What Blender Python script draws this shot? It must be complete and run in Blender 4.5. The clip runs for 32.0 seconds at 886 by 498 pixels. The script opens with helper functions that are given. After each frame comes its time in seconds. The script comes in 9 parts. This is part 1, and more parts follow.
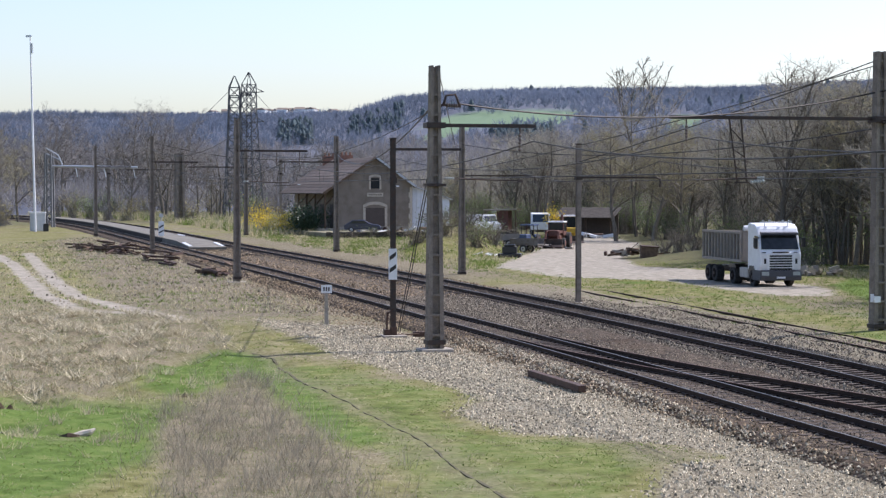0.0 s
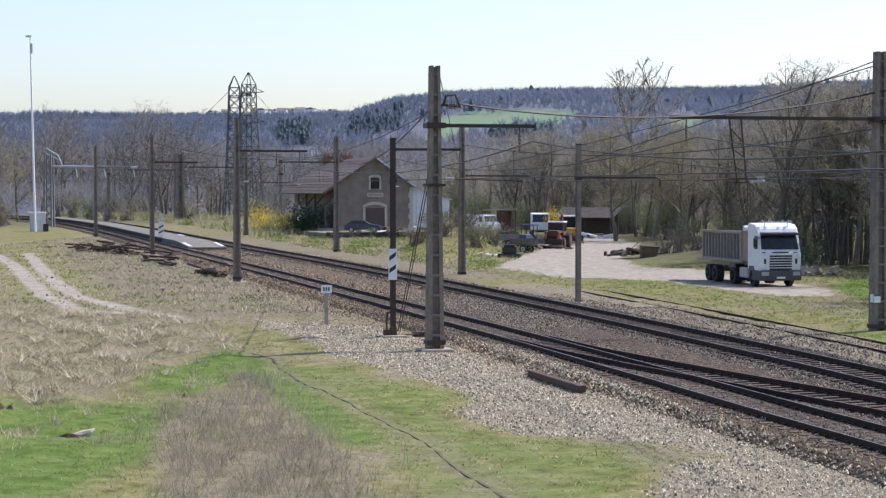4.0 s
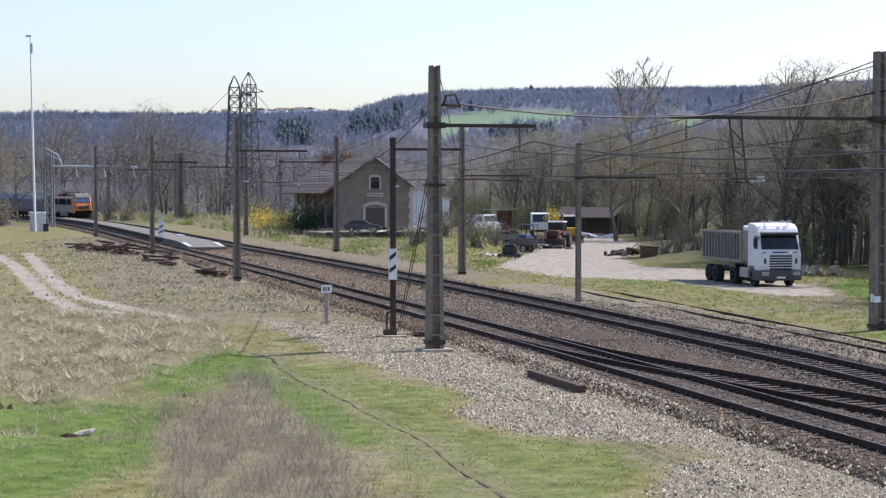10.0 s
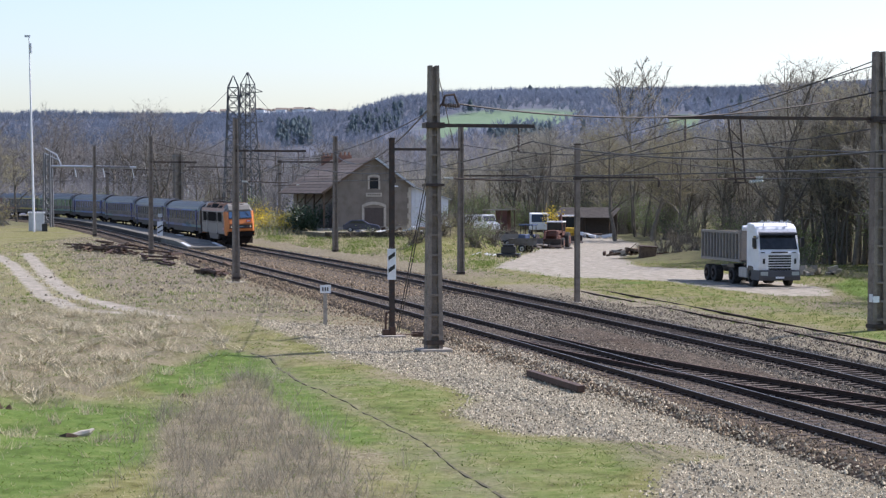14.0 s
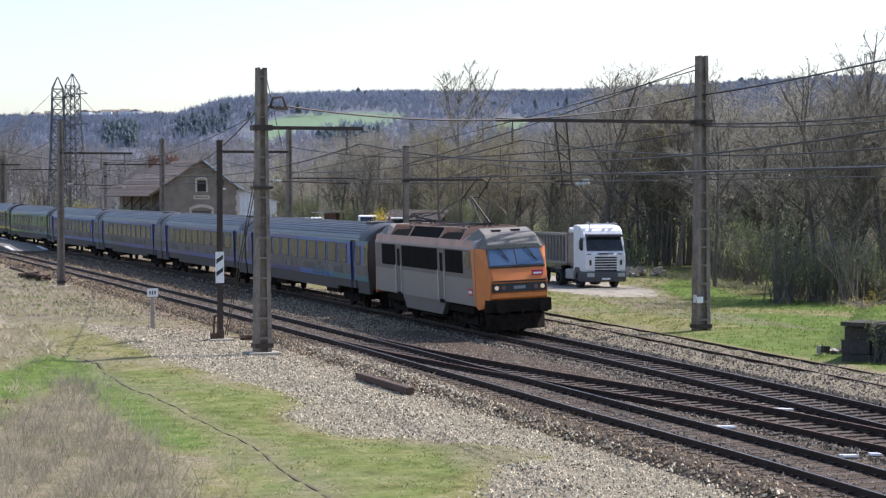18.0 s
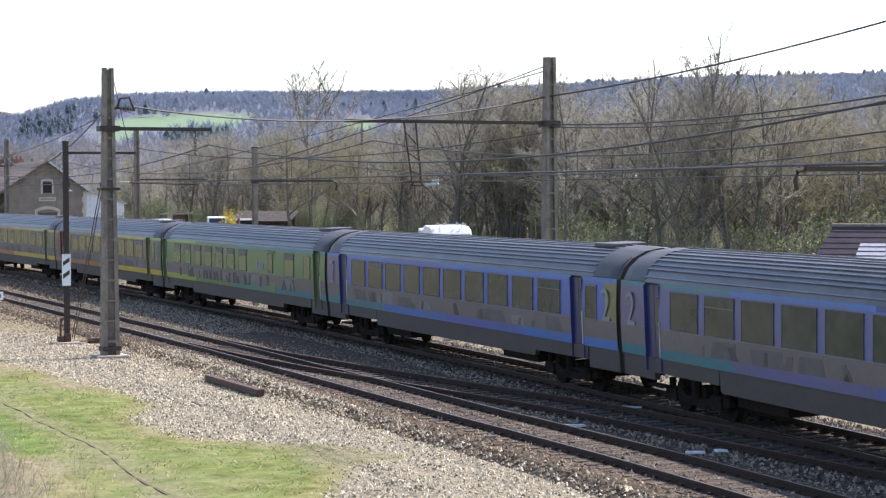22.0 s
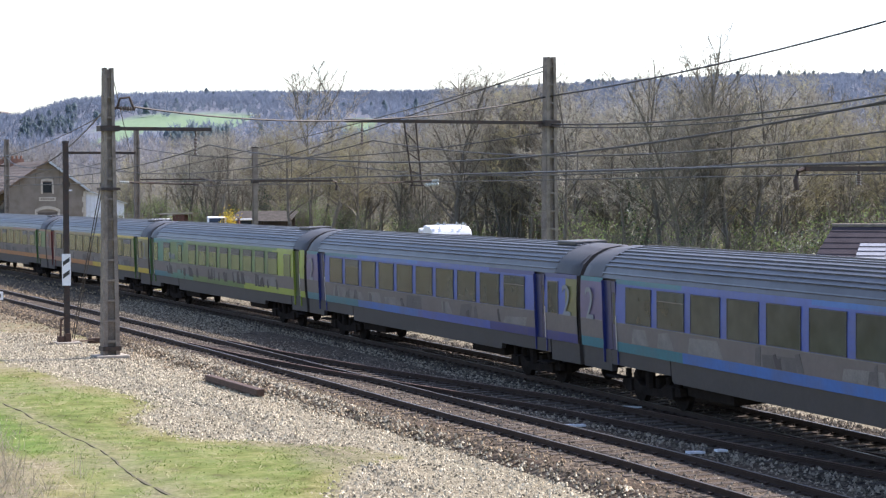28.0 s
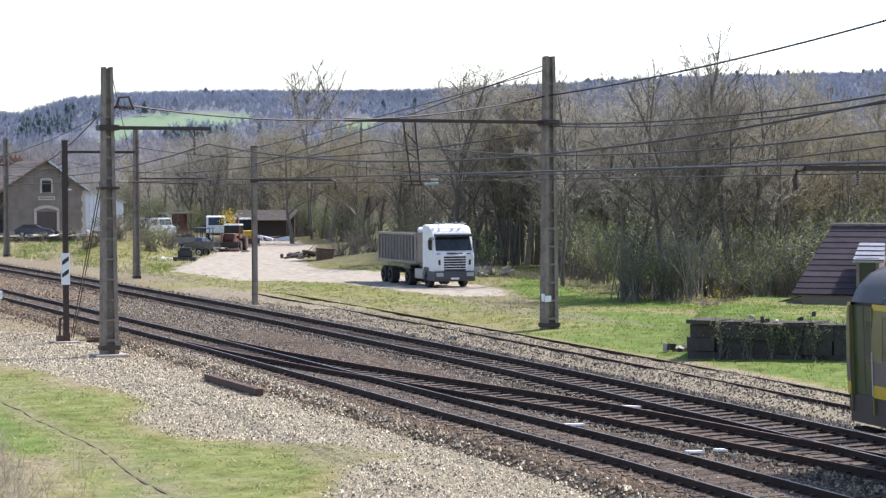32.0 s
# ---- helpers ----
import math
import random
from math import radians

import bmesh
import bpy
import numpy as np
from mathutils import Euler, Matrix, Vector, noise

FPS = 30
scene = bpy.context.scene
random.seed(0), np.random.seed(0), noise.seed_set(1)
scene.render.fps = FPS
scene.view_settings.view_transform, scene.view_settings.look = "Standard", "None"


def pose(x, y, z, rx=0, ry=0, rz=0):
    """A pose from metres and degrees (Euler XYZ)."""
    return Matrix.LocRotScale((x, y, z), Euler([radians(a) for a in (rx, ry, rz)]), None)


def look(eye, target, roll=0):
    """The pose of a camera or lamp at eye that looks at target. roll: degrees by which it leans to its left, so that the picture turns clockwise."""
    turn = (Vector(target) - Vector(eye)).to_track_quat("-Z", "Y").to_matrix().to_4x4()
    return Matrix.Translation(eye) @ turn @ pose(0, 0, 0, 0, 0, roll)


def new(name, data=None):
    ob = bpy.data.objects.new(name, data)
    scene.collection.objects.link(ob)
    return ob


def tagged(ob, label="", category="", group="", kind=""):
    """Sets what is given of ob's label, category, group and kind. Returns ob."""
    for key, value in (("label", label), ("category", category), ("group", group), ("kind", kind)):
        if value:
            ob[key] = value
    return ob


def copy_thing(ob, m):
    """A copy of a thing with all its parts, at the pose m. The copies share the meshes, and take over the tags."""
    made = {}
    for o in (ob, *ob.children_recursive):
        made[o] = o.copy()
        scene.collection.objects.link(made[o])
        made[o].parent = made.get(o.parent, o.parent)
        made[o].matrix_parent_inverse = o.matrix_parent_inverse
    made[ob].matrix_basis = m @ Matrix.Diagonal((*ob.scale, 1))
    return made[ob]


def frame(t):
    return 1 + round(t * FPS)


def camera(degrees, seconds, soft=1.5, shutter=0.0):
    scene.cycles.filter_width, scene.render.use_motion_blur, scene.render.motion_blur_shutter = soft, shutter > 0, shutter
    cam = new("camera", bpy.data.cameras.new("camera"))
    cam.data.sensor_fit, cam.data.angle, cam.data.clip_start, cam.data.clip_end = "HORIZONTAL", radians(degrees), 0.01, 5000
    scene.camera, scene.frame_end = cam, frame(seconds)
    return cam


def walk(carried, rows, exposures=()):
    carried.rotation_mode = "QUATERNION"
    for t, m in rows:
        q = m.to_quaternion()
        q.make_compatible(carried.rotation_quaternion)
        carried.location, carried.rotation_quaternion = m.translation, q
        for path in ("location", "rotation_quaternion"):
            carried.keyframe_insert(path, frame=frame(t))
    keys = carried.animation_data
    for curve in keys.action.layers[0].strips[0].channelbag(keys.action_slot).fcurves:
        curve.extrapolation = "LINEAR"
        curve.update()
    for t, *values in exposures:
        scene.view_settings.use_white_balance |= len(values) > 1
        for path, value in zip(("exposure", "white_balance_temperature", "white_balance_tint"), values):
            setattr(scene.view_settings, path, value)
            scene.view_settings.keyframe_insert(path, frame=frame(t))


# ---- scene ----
EYE_Z = 5.543
cam = camera(25.26, 32.0, soft=1.3)


def aim(t, yaw, pitch, roll):
    return (t, pose(0, 0, EYE_Z, 90 + pitch, roll, yaw))


walk(cam, [
    aim(0.0, 9.342, -1.733, 0.02), aim(2.5, 9.339, -1.733, 0.02), aim(3.0, 9.294, -1.731, 0.02), aim(3.5, 9.342, -1.730, 0.02),
    aim(5.5, 9.322, -1.729, 0.02), aim(6.0, 9.338, -1.729, 0.02), aim(8.0, 9.337, -1.733, 0.02), aim(8.5, 9.301, -1.737, 0.03),
    aim(9.0, 9.340, -1.733, 0.02), aim(11.5, 9.339, -1.735, 0.02), aim(12.0, 9.247, -1.733, 0.02), aim(12.5, 9.242, -1.752, 0.0),
    aim(13.0, 9.341, -1.732, 0.02), aim(13.5, 9.325, -1.732, 0.02), aim(15.5, 8.943, -1.727, 0.02), aim(16.0, 8.074, -1.723, 0.05),
    aim(16.5, 8.168, -1.725, 0.04), aim(17.0, 8.243, -1.709, 0.06), aim(17.5, 7.797, -1.693, 0.03), aim(18.0, 4.347, -1.665, 0.085),
    aim(18.5, 1.654, -1.663, 0.10), aim(19.0, -0.192, -1.651, 0.186), aim(19.5, -0.006, -1.652, 0.231), aim(20.0, -0.006, -1.652, 0.231),
    aim(25.5, -0.005, -1.652, 0.229), aim(27.5, -0.005, -1.654, 0.229), aim(30.0, -0.006, -1.651, 0.229), aim(31.5, -0.004, -1.647, 0.231),
    aim(32.0, -0.028, -1.674, 0.211)],
    exposures=[(0.0, 0.72, 6050, 19), (15.5, 0.72, 6050, 19), (18.3, 0.95, 6150, 18), (19.2, 1.2, 6200, 18), (20.5, 1.33, 6250, 18), (30.5, 1.33, 6250, 18), (32.0, 1.22, 6250, 18)])

# ---- light ----
SUN_TO = Vector((0.82, 0.57, 1.18)).normalized()
world = bpy.data.worlds.new("sky")
scene.world = world
world.use_nodes = True
wn = world.node_tree.nodes
sky = wn.new("ShaderNodeTexSky")
sky.sky_type = "NISHITA"
sky.sun_disc = False
sky.sun_elevation = math.asin(SUN_TO.z)
sky.sun_rotation = math.atan2(SUN_TO.x, SUN_TO.y)
sky.air_density, sky.dust_density, sky.ozone_density = 1.0, 1.35, 1.0
wn["Background"].inputs["Strength"].default_value = 0.118
world.node_tree.links.new(sky.outputs[0], wn["Background"].inputs["Color"])
sun_data = bpy.data.lights.new("sun", "SUN")
sun_data.energy, sun_data.angle, sun_data.color = 3.7, radians(0.6), (1.0, 0.95, 0.87)
sun = new("sun", sun_data)
sun.matrix_basis = look(SUN_TO * 100, (0, 0, 0))

# ---- materials ----
def mat(name, color, rough=0.7, metal=0.0, vary=0.25, scale=3.0, fine=40.0, bump=0.15, dirt=None, dirt_amount=0.0, random_tone=0.0, spec=0.5, island=0.0):
    """Base colour with variation at two scales, a stain colour with a shape of its own, and fine relief."""
    m = bpy.data.materials.new(name)
    m.use_nodes = True
    n, l = m.node_tree.nodes, m.node_tree.links
    b = n["Principled BSDF"]
    b.inputs["Roughness"].default_value, b.inputs["Metallic"].default_value = rough, metal
    b.inputs["Specular IOR Level"].default_value = spec
    co = n.new("ShaderNodeTexCoord")
    big, small = n.new("ShaderNodeTexNoise"), n.new("ShaderNodeTexNoise")
    for node, s, d in ((big, scale, 3), (small, fine, 2)):
        node.inputs["Scale"].default_value, node.inputs["Detail"].default_value = s, d
        l.new(co.outputs["Object"], node.inputs["Vector"])
    add = n.new("ShaderNodeMath")
    add.operation = "ADD"
    l.new(big.outputs["Fac"], add.inputs[0])
    l.new(small.outputs["Fac"], add.inputs[1])
    last = add.outputs[0]
    rng = n.new("ShaderNodeMapRange")
    rng.inputs["From Min"].default_value, rng.inputs["From Max"].default_value = 0.65, 1.35
    rng.inputs["To Min"].default_value, rng.inputs["To Max"].default_value = 1 - vary, 1 + vary
    l.new(last, rng.inputs["Value"])
    value = rng.outputs[0]
    if random_tone or island:
        if island:
            info = n.new("ShaderNodeNewGeometry").outputs["Random Per Island"]
        else:
            info = n.new("ShaderNodeObjectInfo").outputs["Random"]
        amount = random_tone or island
        r2 = n.new("ShaderNodeMapRange")
        r2.inputs["To Min"].default_value, r2.inputs["To Max"].default_value = 1 - amount, 1 + amount
        l.new(info, r2.inputs["Value"])
        mul = n.new("ShaderNodeMath")
        mul.operation = "MULTIPLY"
        l.new(value, mul.inputs[0])
        l.new(r2.outputs[0], mul.inputs[1])
        value = mul.outputs[0]
    vec = n.new("ShaderNodeVectorMath")
    vec.operation = "SCALE"
    vec.inputs[0].default_value = color[:3]
    l.new(value, vec.inputs["Scale"])
    out = vec.outputs[0]
    if dirt:
        st = n.new("ShaderNodeTexNoise")
        st.inputs["Scale"].default_value, st.inputs["Detail"].default_value = scale * 1.7, 6
        l.new(co.outputs["Object"], st.inputs["Vector"])
        r3 = n.new("ShaderNodeMapRange")
        r3.inputs["From Min"].default_value, r3.inputs["From Max"].default_value = 0.45, 0.7
        r3.inputs["To Max"].default_value = dirt_amount
        l.new(st.outputs["Fac"], r3.inputs["Value"])
        mix = n.new("ShaderNodeMix")
        mix.data_type = "RGBA"
        l.new(r3.outputs[0], mix.inputs[0])
        l.new(out, mix.inputs[6])
        mix.inputs[7].default_value = (*dirt, 1)
        out = mix.outputs[2]
    l.new(out, b.inputs["Base Color"])
    if bump:
        bp = n.new("ShaderNodeBump")
        bp.inputs["Strength"].default_value, bp.inputs["Distance"].default_value = bump, 0.02
        l.new(small.outputs["Fac"], bp.inputs["Height"])
        l.new(bp.outputs[0], b.inputs["Normal"])
    return m


def see_through(m, amount=0.45):
    """Thin leaves and twigs let part of the light pass to their far side."""
    n, l = m.node_tree.nodes, m.node_tree.links
    b, out = n["Principled BSDF"], n["Material Output"]
    tr = n.new("ShaderNodeBsdfTranslucent")
    l.new(b.inputs["Base Color"].links[0].from_socket, tr.inputs["Color"])
    mx = n.new("ShaderNodeMixShader")
    mx.inputs[0].default_value = amount
    l.new(b.outputs[0], mx.inputs[1])
    l.new(tr.outputs[0], mx.inputs[2])
    l.new(mx.outputs[0], out.inputs["Surface"])
    return m


def glow(name, color, strength):
    m = mat(name, color, 0.3, vary=0.02, bump=0)
    b = m.node_tree.nodes["Principled BSDF"]
    b.inputs["Emission Color"].default_value = (*color, 1)
    b.inputs["Emission Strength"].default_value = strength
    return m


CONCRETE = mat("mast_concrete", (0.235, 0.2, 0.165), 0.9, vary=0.3, scale=2, fine=25, bump=0.3, dirt=(0.12, 0.098, 0.08), dirt_amount=0.6, spec=0.12)
CONCRETE_PALE = mat("pale_concrete", (0.34, 0.31, 0.265), 0.9, vary=0.25, scale=2, fine=20, bump=0.3, dirt=(0.25, 0.22, 0.17), dirt_amount=0.5, spec=0.12)
STEEL_DARK = mat("dark_weathered_steel", (0.055, 0.045, 0.04), 0.6, 0.5, vary=0.3, scale=4, fine=30, dirt=(0.1, 0.05, 0.03), dirt_amount=0.5)
WIRE = mat("oxidised_wire", (0.05, 0.045, 0.042), 0.5, 0.6, vary=0.1, bump=0)
INSULATOR = mat("glazed_insulator", (0.16, 0.13, 0.11), 0.15, vary=0.1, bump=0)
GLASS_INSULATOR = mat("pale_glass_insulator", (0.4, 0.43, 0.4), 0.1, vary=0.05, bump=0)
RUST = mat("rusty_steel", (0.085, 0.05, 0.036), 0.75, 0.3, vary=0.3, scale=5, fine=60, bump=0.2, dirt=(0.045, 0.028, 0.02), dirt_amount=0.6)
RAIL_SIDE = mat("rail_steel_brown", (0.05, 0.034, 0.027), 0.65, 0.4, vary=0.25, scale=3, fine=50, bump=0.15, spec=0.12)
RAIL_HEAD = mat("rail_running_surface", (0.13, 0.115, 0.1), 0.42, 0.7, vary=0.15, bump=0.03)
RAIL_HEAD_RUSTY = mat("rail_head_rusty", (0.12, 0.07, 0.05), 0.6, 0.5, vary=0.3, bump=0.1)
SLEEPER = mat("oiled_sleeper_wood", (0.075, 0.06, 0.05), 0.85, vary=0.35, scale=6, fine=60, bump=0.4, random_tone=0.3, dirt=(0.16, 0.13, 0.1), dirt_amount=0.5, spec=0.12)
BALLAST = mat("ballast_stone", (0.22, 0.185, 0.137), 0.9, vary=0.3, scale=1.0, fine=20, bump=0.3, island=0.8, spec=0.12)
BALLAST_RUST = mat("rusty_ballast_stone", (0.25, 0.19, 0.122), 0.9, vary=0.3, scale=1.0, fine=20, bump=0.3, island=0.8, spec=0.12)
BALLAST_PALE = mat("pale_gravel_stone", (0.43, 0.375, 0.27), 0.9, vary=0.25, scale=1.0, fine=20, bump=0.3, island=0.75, spec=0.12)
WOOD_OLD = mat("weathered_timber", (0.12, 0.085, 0.06), 0.9, vary=0.4, scale=5, fine=40, bump=0.4, random_tone=0.4, spec=0.12)
RENDER_WALL = mat("grey_brown_render", (0.235, 0.2, 0.165), 0.95, vary=0.18, scale=0.7, fine=14, bump=0.25, dirt=(0.16, 0.13, 0.1), dirt_amount=0.6, spec=0.12)
STONE_TRIM = mat("limestone_trim", (0.5, 0.44, 0.36), 0.9, vary=0.15, scale=2, fine=15, bump=0.2, dirt=(0.3, 0.25, 0.2), dirt_amount=0.4)
ROOF_TILE = mat("old_roof_tiles", (0.15, 0.122, 0.105), 0.9, vary=0.3, scale=1.2, fine=12, bump=0.4, dirt=(0.1, 0.09, 0.075), dirt_amount=0.6, random_tone=0.25, spec=0.12)
SLATE = mat("brown_violet_slate", (0.06, 0.049, 0.056), 0.7, vary=0.25, scale=1.5, fine=18, bump=0.3, random_tone=0.3, spec=0.12)
WHITE_CLAD = mat("white_cladding", (0.7, 0.72, 0.76), 0.6, vary=0.06, scale=1, fine=10, bump=0.05, dirt=(0.45, 0.44, 0.42), dirt_amount=0.3)
BRICK = mat("chimney_brick", (0.22, 0.115, 0.08), 0.9, vary=0.3, scale=4, fine=20, bump=0.3)
DARK_OPENING = mat("dark_timber_door", (0.09, 0.07, 0.06), 0.8, vary=0.2, scale=3, fine=20, bump=0.2)
WINDOW_DARK = mat("window_glass_dark", (0.02, 0.025, 0.03), 0.06, vary=0.1, bump=0, spec=0.8)
PAINT_WHITE = mat("white_paint", (0.78, 0.79, 0.8), 0.35, vary=0.05, scale=2, bump=0.03, dirt=(0.5, 0.48, 0.45), dirt_amount=0.25)
PAINT_BLACK = mat("black_paint", (0.02, 0.02, 0.022), 0.4, vary=0.1, bump=0.03)
RUBBER = mat("tyre_rubber", (0.025, 0.025, 0.026), 0.9, vary=0.25, scale=6, bump=0.2, dirt=(0.12, 0.1, 0.085), dirt_amount=0.4)
GALV = mat("galvanised_steel", (0.5, 0.52, 0.54), 0.45, 0.7, vary=0.12, scale=2, bump=0.05)
TIPPER = mat("dusty_tipper_steel", (0.26, 0.235, 0.21), 0.7, 0.15, vary=0.2, scale=1.5, fine=12, bump=0.15, dirt=(0.32, 0.28, 0.23), dirt_amount=0.6)
YELLOW = mat("worn_yellow_paint", (0.55, 0.36, 0.03), 0.55, vary=0.2, scale=3, bump=0.1, dirt=(0.2, 0.12, 0.05), dirt_amount=0.6)
RED_BROWN = mat("red_brown_paint", (0.12, 0.045, 0.032), 0.7, vary=0.25, scale=3, bump=0.15, dirt=(0.1, 0.06, 0.045), dirt_amount=0.6)
BLUE_PAINT = mat("faded_blue_paint", (0.05, 0.08, 0.16), 0.5, vary=0.2, scale=3, bump=0.1, dirt=(0.12, 0.11, 0.1), dirt_amount=0.4)
CAR_PAINT = mat("dark_car_paint", (0.05, 0.055, 0.085), 0.25, 0.3, vary=0.05, bump=0, spec=0.7)
BLOCKWORK = mat("mossy_concrete_blocks", (0.075, 0.067, 0.06), 0.95, vary=0.35, scale=1.5, fine=10, bump=0.4, dirt=(0.04, 0.037, 0.03), dirt_amount=0.8, spec=0.12)
BARK = mat("grey_bark", (0.19, 0.168, 0.138), 0.95, vary=0.35, scale=2, fine=12, bump=0.4, random_tone=0.3, spec=0.12)
TWIG = mat("bare_twigs", (0.335, 0.315, 0.258), 0.95, vary=0.25, scale=0.4, fine=4, bump=0, random_tone=0.3, spec=0.12)
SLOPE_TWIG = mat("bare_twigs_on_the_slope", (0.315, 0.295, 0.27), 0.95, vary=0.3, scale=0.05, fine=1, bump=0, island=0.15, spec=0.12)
TWIG_BUD = mat("budding_twigs", (0.36, 0.325, 0.2), 0.95, vary=0.25, scale=0.4, fine=4, bump=0, random_tone=0.25, spec=0.12)
IVY = mat("ivy_leaves", (0.028, 0.055, 0.02), 0.55, vary=0.4, scale=1, fine=8, bump=0, island=0.4)
LEAF_SPRING = mat("young_leaves", (0.2, 0.26, 0.1), 0.6, vary=0.35, scale=0.6, fine=6, bump=0, island=0.4, spec=0.12)
FORSYTHIA = mat("yellow_blossom", (0.75, 0.56, 0.05), 0.6, vary=0.25, scale=2, bump=0, island=0.3)
# Conifers stand far off; haze is mixed in as a paler, bluer green.
CONIFER_HAZED = mat("hazed_conifer", (0.12, 0.158, 0.168), 0.8, vary=0.3, scale=0.1, fine=1, bump=0, island=0.15, spec=0.12)
# Blue-grey base colour carries the haze of distance over the far woods.
FAR_WOOD_HAZED = mat("far_bare_woodland_hazed", (0.168, 0.198, 0.25), 0.95, vary=0.3, scale=0.011, fine=0.13, bump=0, island=0.06, spec=0.12)
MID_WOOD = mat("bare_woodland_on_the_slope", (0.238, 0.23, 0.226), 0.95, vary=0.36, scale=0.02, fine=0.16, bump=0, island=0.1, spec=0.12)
BARK_DARK = mat("dark_bark", (0.135, 0.12, 0.098), 0.95, vary=0.35, scale=2, fine=12, bump=0.4, spec=0.12)
THICKET = mat("tan_budding_thicket", (0.3, 0.27, 0.15), 0.8, vary=0.35, scale=0.3, fine=3, bump=0, island=0.4, spec=0.12)
DRY_GRASS = mat("dry_grass_blades", (0.43, 0.385, 0.25), 0.9, vary=0.25, scale=0.5, fine=3, bump=0, island=0.4, spec=0.12)
DRY_WEED = mat("grey_dead_stalks", (0.29, 0.26, 0.195), 0.9, vary=0.25, scale=0.5, fine=3, bump=0, island=0.4, spec=0.12)
GREEN_GRASS = mat("green_grass_blades", (0.148, 0.2, 0.05), 0.8, vary=0.3, scale=0.4, fine=3, bump=0, island=0.4, spec=0.12)

for thin in (SLOPE_TWIG, CONIFER_HAZED, TWIG, TWIG_BUD, LEAF_SPRING, FORSYTHIA, FAR_WOOD_HAZED, MID_WOOD, THICKET, DRY_GRASS, DRY_WEED, GREEN_GRASS):
    see_through(thin)


# ---- mesh tools ----
class Shape:
    """Collects vertices and faces of one mesh."""

    def __init__(self):
        self.v, self.f, self.mi, self.slot = [], [], [], 0

    def add(self, verts, faces):
        o = len(self.v)
        self.v += [tuple(p) for p in verts]
        self.f += [tuple(i + o for i in f) for f in faces]
        self.mi += [self.slot] * len(faces)
        return self

    def box(self, x0, x1, y0, y1, z0, z1, m=None):
        p = [Vector((x, y, z)) for z in (z0, z1) for x, y in ((x0, y0), (x1, y0), (x1, y1), (x0, y1))]
        if m is not None:
            p = [m @ q for q in p]
        return self.add(p, [(3, 2, 1, 0), (4, 5, 6, 7), (0, 1, 5, 4), (1, 2, 6, 5), (2, 3, 7, 6), (3, 0, 4, 7)])

    def beam(self, a, b, w, h=None, up=(0, 0, 1)):
        a, b = Vector(a), Vector(b)
        d = (b - a).normalized()
        u = Vector(up)
        if abs(d.dot(u)) > 0.97:
            u = Vector((1, 0, 0))
        s = d.cross(u).normalized() * (w / 2)
        t = s.cross(d).normalized() * ((h or w) / 2)
        p = [a - s - t, a + s - t, a + s + t, a - s + t, b - s - t, b + s - t, b + s + t, b - s + t]
        return self.add(p, [(3, 2, 1, 0), (4, 5, 6, 7), (0, 1, 5, 4), (1, 2, 6, 5), (2, 3, 7, 6), (3, 0, 4, 7)])

    def tube(self, pts, radii, n=6, caps=True):
        pts = [Vector(p) for p in pts]
        if not hasattr(radii, "__len__"):
            radii = [radii] * len(pts)
        rings = []
        for i, p in enumerate(pts):
            d = (pts[min(i + 1, len(pts) - 1)] - pts[max(i - 1, 0)]).normalized()
            u = Vector((0, 0, 1)) if abs(d.z) < 0.95 else Vector((1, 0, 0))
            s = d.cross(u).normalized()
            t = s.cross(d)
            rings.append([p + (s * math.cos(2 * math.pi * k / n) + t * math.sin(2 * math.pi * k / n)) * radii[i] for k in range(n)])
        f = []
        for i in range(len(pts) - 1):
            for k in range(n):
                f.append((i * n + k, i * n + (k + 1) % n, (i + 1) * n + (k + 1) % n, (i + 1) * n + k))
        if caps:
            f += [tuple(range(n - 1, -1, -1)), tuple((len(pts) - 1) * n + k for k in range(n))]
        return self.add([q for r in rings for q in r], f)

    def disc(self, c, axis, r, w, n=20):
        a, c = Vector(axis).normalized() * w / 2, Vector(c)
        return self.tube([c - a, c + a], r, n)

    def prism(self, prof, lo, hi, axis="x"):
        """A profile of (u, w) drawn along one axis: x: (y, z); y: (x, z); z: (x, y)."""
        k = len(prof)
        put = {"x": lambda u, w, q: (q, u, w), "y": lambda u, w, q: (u, q, w), "z": lambda u, w, q: (u, w, q)}[axis]
        v = [put(u, w, lo) for u, w in prof] + [put(u, w, hi) for u, w in prof]
        f = [tuple(range(k - 1, -1, -1)), tuple(range(k, 2 * k))]
        f += [(i, (i + 1) % k, k + (i + 1) % k, k + i) for i in range(k)]
        return self.add(v, f)

    def loft(self, rings, closed=True, caps=True):
        n = len(rings[0])
        f = []
        for i in range(len(rings) - 1):
            for k in range(n if closed else n - 1):
                f.append((i * n + k, i * n + (k + 1) % n, (i + 1) * n + (k + 1) % n, (i + 1) * n + k))
        if caps and closed:
            f += [tuple(range(n - 1, -1, -1)), tuple((len(rings) - 1) * n + k for k in range(n))]
        return self.add([q for r in rings for q in r], f)

    def mesh(self, name, mats, smooth=False, fix=True):
        me = bpy.data.meshes.new(name)
        me.from_pydata(self.v, [], self.f)
        for m in (mats if isinstance(mats, (list, tuple)) else [mats]):
            me.materials.append(m)
        if any(self.mi):
            me.polygons.foreach_set("material_index", self.mi)
        if fix:
            bm = bmesh.new()
            bm.from_mesh(me)
            bmesh.ops.recalc_face_normals(bm, faces=bm.faces)
            bm.to_mesh(me)
            bm.free()
        if smooth:
            me.shade_smooth()
            me.set_sharp_from_angle(angle=radians(35))
        return me


